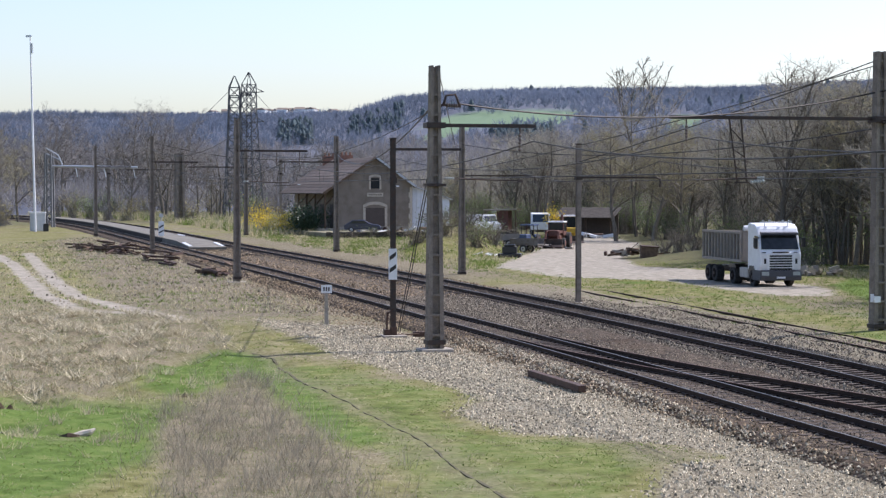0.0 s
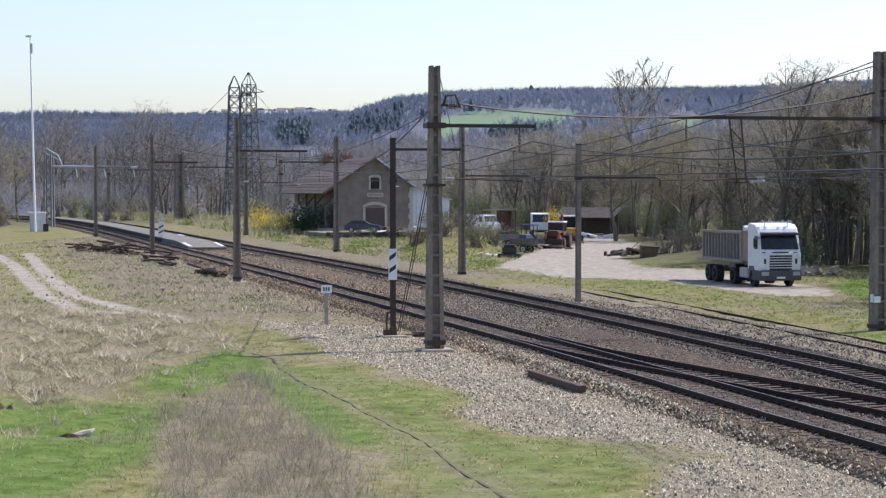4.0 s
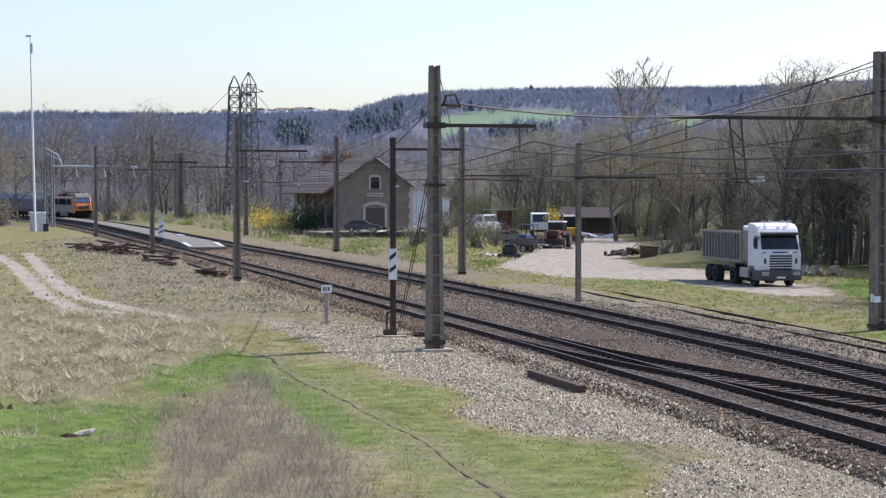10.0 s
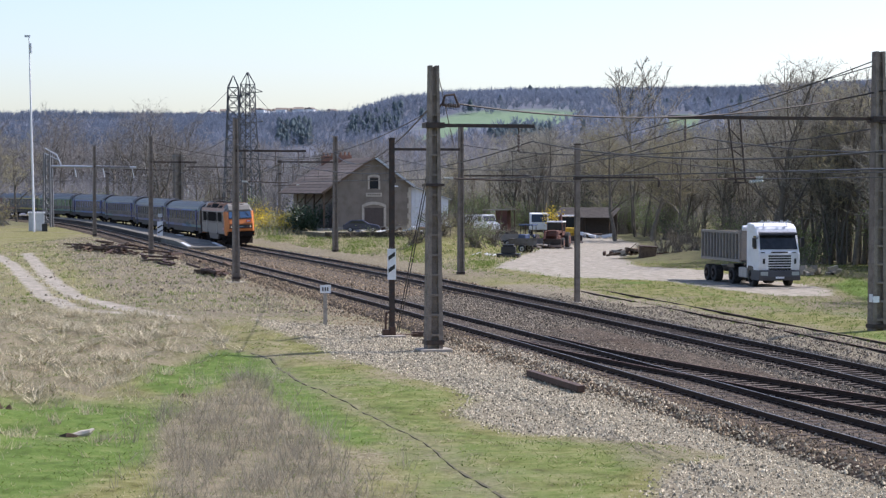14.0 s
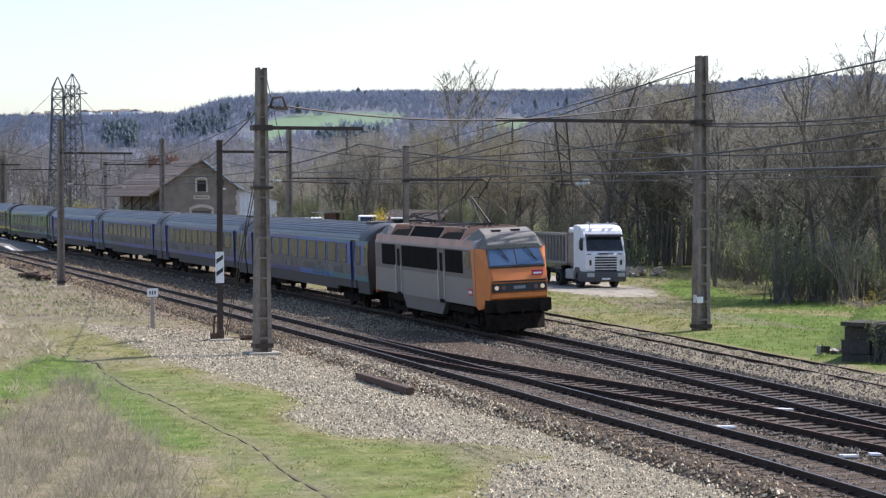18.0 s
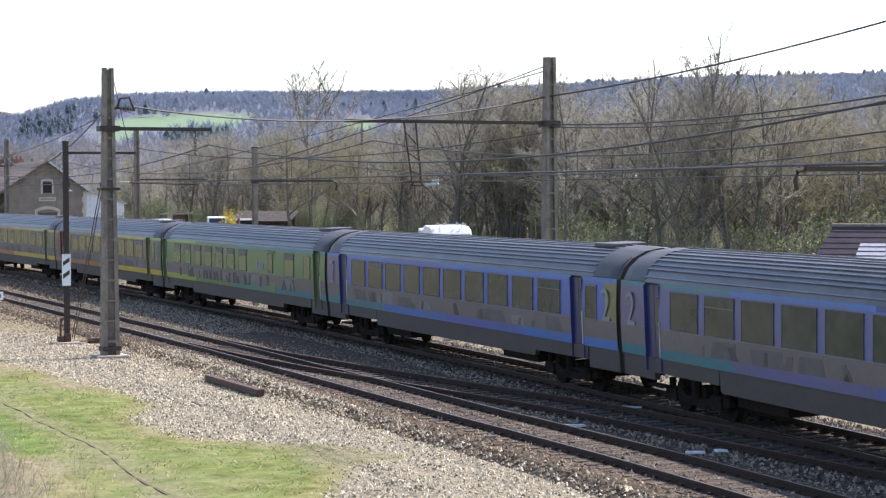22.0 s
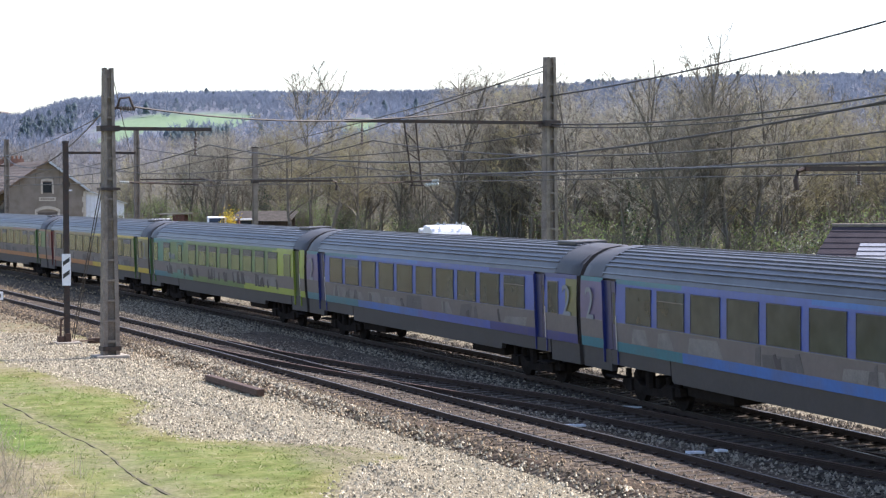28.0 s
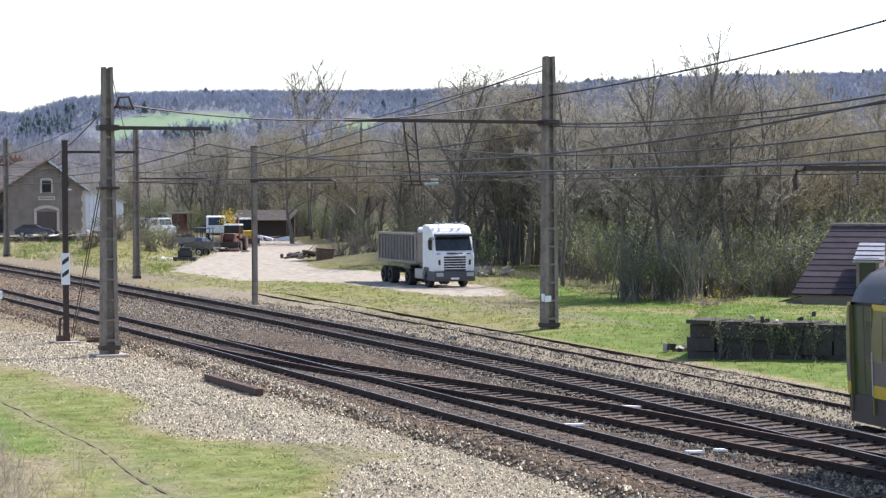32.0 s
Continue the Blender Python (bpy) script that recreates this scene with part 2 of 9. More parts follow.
def part(name, shape, material, parent=None, label="", m=None, smooth=False, bevel=0.0):
    me = shape if isinstance(shape, bpy.types.Mesh) else shape.mesh(name, material, smooth)
    ob = new(name, me)
    ob.parent = parent
    if m is not None:
        ob.matrix_basis = m
    if bevel:
        b = ob.modifiers.new("bevel", "BEVEL")
        b.width, b.segments, b.limit_method = bevel, 2, "ANGLE"
    if label:
        ob["label"] = label
    return ob


def thing(name, label, category, m=None, group="", kind=""):
    ob = new(name)
    ob.empty_display_size = 0.3
    if m is not None:
        ob.matrix_basis = m
    return tagged(ob, label, category, group, kind)


def solid(name, shape, material, label, category, m=None, group="", kind="", smooth=False, bevel=0.0):
    return tagged(part(name, shape, material, None, "", m, smooth, bevel), label, category, group, kind)


# ---- the line: a gentle curve, s in metres along the far main track, side: metres towards the near track ----
CANT = 0.0394
S_KNOTS = (-60, 0, 60, 120, 180, 235, 275, 320, 440, 460)
K_KNOTS = (3.04, 3.04, 1.76, 0.478, 0.39, 0.3, 0.75, 1.9, 1.9, 0.0)
_s = np.linspace(-60, 1200, 5041)
_k = np.interp(_s, S_KNOTS, K_KNOTS) * 1e-3
_a = np.concatenate([[0], np.cumsum((_k[1:] + _k[:-1]) / 2 * 0.25)])
_a += 0.18201 - np.interp(0, _s, _a)
_x = np.concatenate([[0], np.cumsum(-(np.sin(_a[1:]) + np.sin(_a[:-1])) / 2 * 0.25)])
_y = np.concatenate([[0], np.cumsum((np.cos(_a[1:]) + np.cos(_a[:-1])) / 2 * 0.25)])
_x += 23.4905 - np.interp(0, _s, _x)
_y += -11.2063 - np.interp(0, _s, _y)


def line_z(s):
    u = np.clip((np.asarray(s, float) - 200) / 160, 0, 1)
    return 0.85 * u * u * (3 - 2 * u)


def on_line(s, side=0.0, z=0.0):
    a = float(np.interp(s, _s, _a))
    return Vector((float(np.interp(s, _s, _x)) - side * math.cos(a), float(np.interp(s, _s, _y)) - side * math.sin(a), z + float(line_z(s))))


def yaw_at(s):
    return float(np.interp(s, _s, _a))


def line_coords(x, y):
    """s and side of points (arrays)."""
    sub = slice(0, 2400, 4)
    X, Y, A, S = _x[sub], _y[sub], _a[sub], _s[sub]
    x, y = np.asarray(x, float), np.asarray(y, float)
    s, side = np.empty(x.size), np.empty(x.size)
    for c in range(0, x.size, 4000):
        d = (x[c:c + 4000, None] - X) ** 2 + (y[c:c + 4000, None] - Y) ** 2
        i = d.argmin(1)
        s[c:c + 4000] = S[i]
        side[c:c + 4000] = -(x[c:c + 4000] - X[i]) * np.cos(A[i]) - (y[c:c + 4000] - Y[i]) * np.sin(A[i])
    return s, side


NEAR_S = (-60, 35, 45, 57, 66, 80, 106, 132, 170, 230, 300, 430)
NEAR_SIDE = (4.0, 4.1, 4.5, 5.05, 5.65, 6.2, 6.85, 7.25, 7.4, 6.9, 6.3, 5.0)


def near_side(s):
    return float(np.interp(s, NEAR_S, NEAR_SIDE))


def cross_side(s):
    """The crossover between the two main tracks."""
    return float(np.interp(s, (40, 50, 57, 60, 63, 66, 69, 72, 76, 80, 86, 94), (0.0, 0.5, 1.6, 1.95, 2.3, 2.65, 3.2, 3.8, 4.55, 5.2, 6.0, 6.5)))


def siding_side(s):
    return float(np.interp(s, (30, 66, 84, 100, 118, 128), (-5.0, -5.0, -5.3, -5.75, -6.35, -6.7)))


# ---- ground ----
def smooth_step(a, b, v):
    u = np.clip((v - a) / (b - a), 0, 1)
    return u * u * (3 - 2 * u)


RIDGE_AZ = (-40, -13, -8, -5, -2, 1, 3.5, 5.5, 7, 9, 10.7, 12, 15, 18, 23, 40)
RIDGE_PX = (178, 186, 184, 176, 166, 159, 158, 158, 156, 151, 142, 120, 117, 116, 110, 105)


def wave(x, y, size, seed=0):
    """Cheap smooth noise for arrays, about -1 to 1."""
    r = np.random.RandomState(seed)
    out = 0
    for i in range(6):
        a, p = r.rand() * 6.283, r.rand() * 6.283
        k = 6.283 / size * (0.6 + 0.8 * r.rand())
        out = out + np.sin((x * math.cos(a) + y * math.sin(a)) * k + p)
    return out / 3.5


def hill_z(x, y):
    r = np.hypot(x, y)
    az = np.degrees(np.arctan2(-x, y))
    top = 5.5 + 1500 * np.interp(az, RIDGE_AZ, RIDGE_PX) / 3500.0
    u = smooth_step(330, 1500, r)
    z = top * u ** 1.15
    z = z * (1 + 0.09 * wave(x, y, 420, 3) * smooth_step(300, 600, r) * (1 - smooth_step(1200, 1450, r)))
    return np.where(y > 0, z, 0) * smooth_step(-200, 100, y)


def inside(x, y, poly, soft):
    """1 inside the polygon, falling to 0 over soft metres outside."""
    p = np.array(poly, float)
    q = np.roll(p, -1, 0)
    d2 = np.full(x.shape, 1e18)
    inn = np.zeros(x.shape, bool)
    for (ax, ay), (bx, by) in zip(p, q):
        ex, ey = bx - ax, by - ay
        t = np.clip(((x - ax) * ex + (y - ay) * ey) / (ex * ex + ey * ey + 1e-9), 0, 1)
        d2 = np.minimum(d2, (x - ax - t * ex) ** 2 + (y - ay - t * ey) ** 2)
        cond = (ay > y) != (by > y)
        inn ^= cond & (x < (bx - ax) * (y - ay) / (by - ay + 1e-12) + ax)
    d = np.sqrt(d2)
    return smooth_step(-soft, soft, np.where(inn, d, -d))


def along(x, y, pts, half, soft):
    """1 on a strip along the points."""
    d2 = np.full(x.shape, 1e18)
    for (ax, ay), (bx, by) in zip(pts[:-1], pts[1:]):
        ex, ey = bx - ax, by - ay
        t = np.clip(((x - ax) * ex + (y - ay) * ey) / (ex * ex + ey * ey), 0, 1)
        d2 = np.minimum(d2, (x - ax - t * ex) ** 2 + (y - ay - t * ey) ** 2)
    return 1 - smooth_step(half, half + soft, np.sqrt(d2))


LUSH = [(-20.5, 63.7), (-19.9, 66), (-19.7, 70.4), (-17.9, 68.7), (-15.4, 63.5), (-11.6, 52.9), (-9.2, 47), (-9.1, 43.9), (-10.8, 46.7), (-13.6, 53.5), (-16.4, 61), (-16.2, 56.8), (-17.1, 55), (-18.4, 56.5)]
GRAVEL = [(-23.3, 88.5), (-20.7, 81.1), (-17.9, 75.3), (-14.9, 68), (-12.3, 64), (-9.8, 59.6), (-8.3, 54.8), (-8.5, 52.1), (-6.3, 48), (-3, 46.8), (-0.8, 44.9), (4, 40), (9, 42), (2, 62), (-9, 72), (-17, 84)]
GRAVEL_FRONT = [(-0.8, 44.9), (-2, 42.3), (-2.5, 38.4), (-1.5, 30), (6, 28), (9, 36), (4, 44)]
TURF = [(-14.8, 65.7), (-13.4, 64.7), (-11, 60.3), (-9.2, 57.7), (-8.3, 54.8), (-8.5, 52.1), (-8, 50.8), (-6.3, 48), (-5.2, 47.5), (-3, 46.8), (-1.9, 46.3), (-0.8, 44.9), (-1.2, 43.8), (-2, 42.3), (-2.5, 40.8), (-2.5, 36), (-6, 34), (-9, 44), (-12, 53), (-17, 66)]
DRY_A = [(-38, 88), (-35.3, 94), (-29.7, 90.5), (-25.3, 85.8), (-21.5, 76.2), (-20.2, 70.9), (-20.3, 66), (-20, 59.9), (-19, 54.8), (-20, 52), (-22.5, 56), (-30, 62)]
DRY_B = [(-15.4, 49.6), (-15.8, 53), (-15.9, 56.9), (-17, 61.5), (-16.1, 60.4), (-13.8, 54), (-11.6, 48.9), (-9.7, 43.8), (-8.1, 39.6), (-7.2, 36), (-10.6, 34.5), (-13.1, 41.3), (-14.7, 46.1)]
YARD = [(-19.6, 142), (-12.8, 126), (-6, 122), (-2.2, 111), (0.5, 106), (3.4, 106), (3.6, 112), (2.2, 119), (-2, 132), (-4.3, 139), (-9, 143), (-11.5, 158), (-13, 205), (-19, 232), (-24, 228), (-21.2, 184)]
RUT_A = [(-69.8, 172), (-57.7, 146), (-39.3, 104), (-33.8, 94), (-30.3, 91)]
RUT_B = [(-67.5, 174), (-44.5, 119.6), (-37.4, 104), (-31.3, 94.5), (-26.1, 86.6)]
PATH_A = [(-26.4, 89.7), (-22.5, 79.2), (-19.8, 70.9), (-17.9, 68.9), (-16.1, 64.4), (-14, 58.9), (-12.3, 55.3), (-10.6, 51.7), (-9, 48.3), (-7.6, 45), (-6.7, 41.8), (-5.6, 39.4), (-4.4, 36.5), (-3, 32)]

TERRACE = [(8.85, 68.3), (18, 64.1), (30, 58.5), (42, 78), (28, 94), (14, 93), (10.5, 82)]


def ground_z(x, y):
    x, y = np.asarray(x, float).ravel(), np.asarray(y, float).ravel()
    s, side = line_coords(x, y)
    z = -0.42 + 0.05 * wave(x, y, 9, 1) + 0.03 * wave(x, y, 2.3, 2)
    z = z + line_z(s) * (np.abs(side) < 400)
    # the yard beyond the siding lies a little higher; a grassy mound stands beside the shed yard
    z = z + 0.32 * smooth_step(6.5, 11, -side)
    z = z + 2.3 * np.exp(-(((x + 27.6) / 3.4) ** 2 + ((y - 174) / 9) ** 2))
    z = z + 0.7 * np.exp(-(((x + 5.5) / 4.2) ** 2 + ((y - 158) / 8) ** 2))
    z = z - 0.03 * along(x, y, PATH_A, 0.12, 0.25)
    # trackbed stays flat under the ballast
    bed = smooth_step(-3.4, -2.4, side) * (1 - smooth_step(9.2, 10.6, side))
    z = z + 0.2 * smooth_step(3.0, 4.0, -side) * (1 - smooth_step(6.5, 11, -side))
    z = z * (1 - bed) + bed * (-0.5 + line_z(s))
    # the lawn before the slate house is held up by the block wall
    back = np.clip((0.415 * (x - 8.35) + 0.91 * (y - 67.3)) / 22, 0, 1)
    z = z + (1.22 - 0.62 * back) * inside(x, y, TERRACE, 0.45)
    # rough bank below the camera
    z = z + 0.36 * np.maximum(0, wave(x, y, 3.6, 5)) * smooth_step(-14, -19, x) * (1 - smooth_step(60, 90, y))
    z = z + 0.16 * wave(x, y, 1.9, 31) * smooth_step(-17, -20, x) * (1 - smooth_step(76, 92, y)) * smooth_step(30, 40, y)
    return z + hill_z(x, y)


def axis_lines(lo, hi, step, far):
    mid = np.arange(lo, hi + step / 2, step)
    out, d = [], step
    p = hi
    while p < far:
        d *= 1.16
        p += d
        out.append(p)
    left, d, p = [], step, lo
    while p > -far:
        d *= 1.16
        p -= d
        left.append(p)
    return np.concatenate([left[::-1], mid, out])


def ground_material():
    m = bpy.data.materials.new("ground_soil_and_grass")
    m.use_nodes = True
    n, l = m.node_tree.nodes, m.node_tree.links
    b = n["Principled BSDF"]
    b.inputs["Roughness"].default_value = 0.95
    b.inputs["Specular IOR Level"].default_value = 0.08
    co = n.new("ShaderNodeTexCoord")

    def noise_node(scale, detail=5, rough=0.6):
        t = n.new("ShaderNodeTexNoise")
        t.inputs["Scale"].default_value, t.inputs["Detail"].default_value, t.inputs["Roughness"].default_value = scale, detail, rough
        l.new(co.outputs["Object"], t.inputs["Vector"])
        return t.outputs["Fac"]

    def ramp(fac, *stops):
        r = n.new("ShaderNodeValToRGB")
        el = r.color_ramp.elements
        while len(el) < len(stops):
            el.new(0.5)
        for e, (p, c) in zip(el, stops):
            e.position, e.color = p, (*c, 1)
        l.new(fac, r.inputs[0])
        return r.outputs[0]

    def mixed(fac, a, c):
        x = n.new("ShaderNodeMix")
        x.data_type = "RGBA"
        l.new(fac, x.inputs[0])
        l.new(a, x.inputs[6])
        l.new(c, x.inputs[7])
        return x.outputs[2]

    def sharpen(fac, wobble, lo=0.35, hi=0.65, amount=0.55):
        a = n.new("ShaderNodeMath")
        a.operation = "MULTIPLY_ADD"
        l.new(wobble, a.inputs[0])
        a.inputs[1].default_value = amount
        l.new(fac, a.inputs[2])
        s = n.new("ShaderNodeMath")
        s.operation = "SUBTRACT"
        l.new(a.outputs[0], s.inputs[0])
        s.inputs[1].default_value = amount / 2
        r = n.new("ShaderNodeMapRange")
        r.inputs["From Min"].default_value, r.inputs["From Max"].default_value = lo, hi
        l.new(s.outputs[0], r.inputs["Value"])
        return r.outputs[0]

    big, mid, fine, pebble = noise_node(0.35), noise_node(1.6, 9, 0.72), noise_node(7, 6, 0.7), noise_node(10, 5, 0.8)
    wob = noise_node(0.9, 9, 0.75)
    vor = n.new("ShaderNodeTexVoronoi")
    vor.inputs["Scale"].default_value = 14
    l.new(co.outputs["Object"], vor.inputs["Vector"])
    turf = ramp(mid, (0.34, (0.08, 0.07, 0.027)), (0.44, (0.135, 0.134, 0.044)), (0.53, (0.175, 0.17, 0.066)), (0.6, (0.225, 0.207, 0.092)), (0.7, (0.3, 0.265, 0.165)))
    lush = ramp(mid, (0.34, (0.056, 0.08, 0.018)), (0.5, (0.096, 0.148, 0.032)), (0.66, (0.155, 0.182, 0.06)))
    dry = mixed(mid, ramp(fine, (0.36, (0.07, 0.06, 0.036)), (0.5, (0.165, 0.145, 0.09)), (0.64, (0.27, 0.235, 0.155))), ramp(wob, (0.4, (0.085, 0.085, 0.038)), (0.55, (0.24, 0.2, 0.135))))
    gravel = ramp(pebble, (0.36, (0.055, 0.044, 0.028)), (0.47, (0.17, 0.146, 0.098)), (0.55, (0.245, 0.213, 0.148)), (0.68, (0.42, 0.38, 0.28)))
    stones = ramp(vor.outputs["Color"], (0.1, (0.045, 0.037, 0.026)), (0.55, (0.2, 0.174, 0.12)), (0.95, (0.42, 0.38, 0.28)))
    gravel = mixed(fine, gravel, stones)
    soil = mixed(mid, ramp(fine, (0.36, (0.06, 0.048, 0.03)), (0.5, (0.15, 0.122, 0.08)), (0.66, (0.27, 0.228, 0.155))), stones)
    yard = ramp(mid, (0.3, (0.17, 0.15, 0.115)), (0.44, (0.25, 0.225, 0.18)), (0.56, (0.33, 0.3, 0.245)), (0.66, (0.37, 0.335, 0.28)), (0.8, (0.22, 0.19, 0.145)))
    litter = ramp(mid, (0.36, (0.07, 0.065, 0.035)), (0.5, (0.14, 0.13, 0.07)), (0.66, (0.1, 0.12, 0.045)))
    # Meadow green with the haze of the distant slopes mixed into the colour.
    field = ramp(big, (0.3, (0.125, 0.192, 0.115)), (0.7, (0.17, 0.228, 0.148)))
    za, zb, zc = (n.new("ShaderNodeVertexColor") for _ in range(3))
    za.layer_name, zb.layer_name, zc.layer_name = "zone_a", "zone_b", "zone_c"
    seps = []
    for z in (za, zb, zc):
        sp = n.new("ShaderNodeSeparateColor")
        l.new(z.outputs["Color"], sp.inputs[0])
        seps.append(sp.outputs)
    worn = ramp(fine, (0.36, (0.11, 0.09, 0.055)), (0.5, (0.21, 0.178, 0.118)), (0.64, (0.32, 0.28, 0.2)))
    patch = n.new("ShaderNodeMapRange")
    patch.inputs["From Min"].default_value, patch.inputs["From Max"].default_value, patch.inputs["To Max"].default_value = 0.46, 0.62, 0.85
    l.new(noise_node(0.13, 10, 0.75), patch.inputs["Value"])
    col = mixed(patch.outputs[0], turf, worn)
    # Far wood floor is tinted blue: haze of distance painted into the ramp.
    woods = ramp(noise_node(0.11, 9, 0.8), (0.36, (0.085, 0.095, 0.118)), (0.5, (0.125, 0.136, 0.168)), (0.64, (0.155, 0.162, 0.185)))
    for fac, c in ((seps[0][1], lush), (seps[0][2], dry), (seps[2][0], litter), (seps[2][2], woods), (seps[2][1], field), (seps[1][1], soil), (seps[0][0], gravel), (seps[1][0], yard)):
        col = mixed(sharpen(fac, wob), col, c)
    col = mixed(seps[1][2], col, soil)
    l.new(col, b.inputs["Base Color"])
    bp = n.new("ShaderNodeBump")
    bp.inputs["Strength"].default_value, bp.inputs["Distance"].default_value = 0.6, 0.06
    l.new(fine, bp.inputs["Height"])
    l.new(bp.outputs[0], b.inputs["Normal"])
    return m


def build_ground():
    gx, gy = axis_lines(-70, 34, 0.55, 3600), axis_lines(26, 176, 0.6, 3600)
    X, Y = np.meshgrid(gx, gy)
    x, y = X.ravel(), Y.ravel()
    z = ground_z(x, y)
    s, side = line_coords(x, y)
    r = np.hypot(x, y)
    nx, ny = len(gx), len(gy)
    i = np.arange(nx * ny).reshape(ny, nx)
    faces = np.stack([i[:-1, :-1], i[:-1, 1:], i[1:, 1:], i[1:, :-1]], -1).reshape(-1, 4)
    me = bpy.data.meshes.new("ground")
    me.from_pydata(np.stack([x, y, z], 1).tolist(), [], faces.tolist())
    me.materials.append(ground_material())
    far = smooth_step(260, 330, r)
    gravel = np.maximum.reduce([inside(x, y, GRAVEL, 1.6) * 0.95, (1 - smooth_step(70, 84, s)) * smooth_step(5.5, 7.0, side) * (1 - smooth_step(9.5, 11, side)), inside(x, y, GRAVEL_FRONT, 1.2),
                                (side > -4.6) * (side < 9.0) * 0.4, smooth_step(-7.0, -6.1, side) * (1 - smooth_step(-2.0, -1.5, side)) * 0.8 * (s < 135)])
    lobe = inside(x, y, TURF, 0.7)
    gravel = gravel * (1 - lobe)
    lush = np.maximum(inside(x, y, LUSH, 2.0), 0.5 * lobe)
    lush = np.maximum(lush, 0.85 * smooth_step(-11.5, -15, x) * (1 - smooth_step(48, 58, y)))
    lush = np.maximum(lush, inside(x, y, [(5.5, 128), (3.5, 118), (5.2, 100), (8, 96), (22, 84), (24, 92), (13, 98), (8, 108)], 1.5))
    lush = np.maximum(lush, 0.8 * inside(x, y, [(-12, 121), (-6, 118), (-1, 102), (4, 88), (9, 76), (12, 76), (20, 82), (8, 92), (1, 93), (-3, 106), (-7, 121)], 1.5))
    lush = np.maximum(lush, 0.62 * smooth_step(6.0, 7.0, -side) * (1 - smooth_step(13, 17, -side)) * (1 - smooth_step(88, 104, s)))
    dry = np.maximum(inside(x, y, DRY_A, 2.6), inside(x, y, DRY_B, 1.4))
    dry = np.maximum(dry, 0.62 * smooth_step(-18, -26, x) * (1 - smooth_step(95, 120, y)) * smooth_step(50, 60, y))
    yard = np.maximum(inside(x, y, YARD, 1.6), np.maximum(along(x, y, RUT_A, 0.3, 0.5), along(x, y, RUT_B, 0.3, 0.5)))
    soil = np.maximum(smooth_step(8.5, 9.3, side) * (1 - smooth_step(10.5, 14, side)) * 0.58, along(x, y, [(-72, 215), (-60, 188), (-45, 150), (-33, 120), (-24, 98)], 6, 6) * 0.8)
    soil = np.maximum(soil, 0.55 * inside(x, y, [(-1.5, 109), (1.0, 95), (3, 88), (9, 80), (10, 82), (6, 94), (4.5, 108)], 1.5))
    soil = np.maximum(soil, 0.62 * smooth_step(2.2, 3.2, -side) * (1 - smooth_step(7.5, 10, -side)) * smooth_step(125, 150, s) * (s < 420))
    path = np.maximum(0.5 * along(x, y, PATH_A, 0.1, 0.45), 0.75 * smooth_step(0.35, 0.8, -wave(x, y, 3.6, 5)) * smooth_step(-15, -18, x) * (1 - smooth_step(54, 62, y)))
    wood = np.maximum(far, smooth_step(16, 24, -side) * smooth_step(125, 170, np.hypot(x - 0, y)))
    field = np.zeros_like(x)
    for ax, ay, rx, ry in FIELDS:
        field = np.maximum(field, 1 - smooth_step(0.75, 1.0, np.hypot((np.degrees(np.arctan2(-x, y)) - ax) / rx, (r - ay) / ry)))
    one = np.ones_like(x)
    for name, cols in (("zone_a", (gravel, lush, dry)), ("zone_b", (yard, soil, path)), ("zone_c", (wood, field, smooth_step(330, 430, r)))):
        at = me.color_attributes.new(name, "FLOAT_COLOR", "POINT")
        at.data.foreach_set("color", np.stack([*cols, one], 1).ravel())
    me.shade_smooth()
    tagged(new("ground", me), "rough lineside ground with turf, gravel, bare soil and wooded hills", "ground", kind="structure")


# bearing, distance, half width in degrees, half depth in metres of the green fields on the slopes
FIELDS = [(16.0, 525, 1.2, 60), (14.9, 560, 0.7, 40), (8.6, 930, 1.25, 60), (6.6, 965, 1.1, 50), (13.2, 800, 0.8, 60), (2.4, 960, 0.5, 70), (-12.0, 790, 0.8, 60), (9.6, 870, 0.7, 60)]
build_ground()
ws, rn = Shape(), random.Random(2)
dense = []
for (ax, ay), (bx, by) in zip(PATH_A[:-1], PATH_A[1:]):
    n = int(math.hypot(bx - ax, by - ay) / 0.35)
    dense += [(ax + (bx - ax) * k / n + rn.gauss(0, 0.03), ay + (by - ay) * k / n) for k in range(n)]
px = np.convolve(np.pad([p[0] for p in dense], 4, "edge"), np.ones(9) / 9, "valid") + np.random.RandomState(3).normal(0, 0.015, len(dense))
zs = ground_z(px, [p[1] for p in dense])
wd = 0.035 + 0.06 * np.clip(0.5 + wave(px, np.array([p[1] for p in dense]), 5, 21), 0.05, 1)
ws.loft([[(px[i] - wd[i], dense[i][1], zs[i] - 0.05), (px[i] - wd[i] * 0.5, dense[i][1], zs[i] + 0.025), (px[i] + wd[i] * 0.5, dense[i][1], zs[i] + 0.022), (px[i] + wd[i], dense[i][1], zs[i] - 0.05)] for i in range(len(dense))], closed=False, caps=False)
solid("footpath", ws, mat("trodden_dark_soil", (0.075, 0.066, 0.03), 0.95, vary=0.4, scale=2, fine=20, bump=0.4), "narrow dark trodden path winding through the turf", "footpath", kind="structure")

# ---- tracks ----
def rail_rings(side_of, s0, s1, step, cant, lift=0.0):
    out = []
    for s in np.arange(s0, s1 + step / 2, step):
        out.append((on_line(s, side_of(s)), yaw_at(s), cant))
    return out


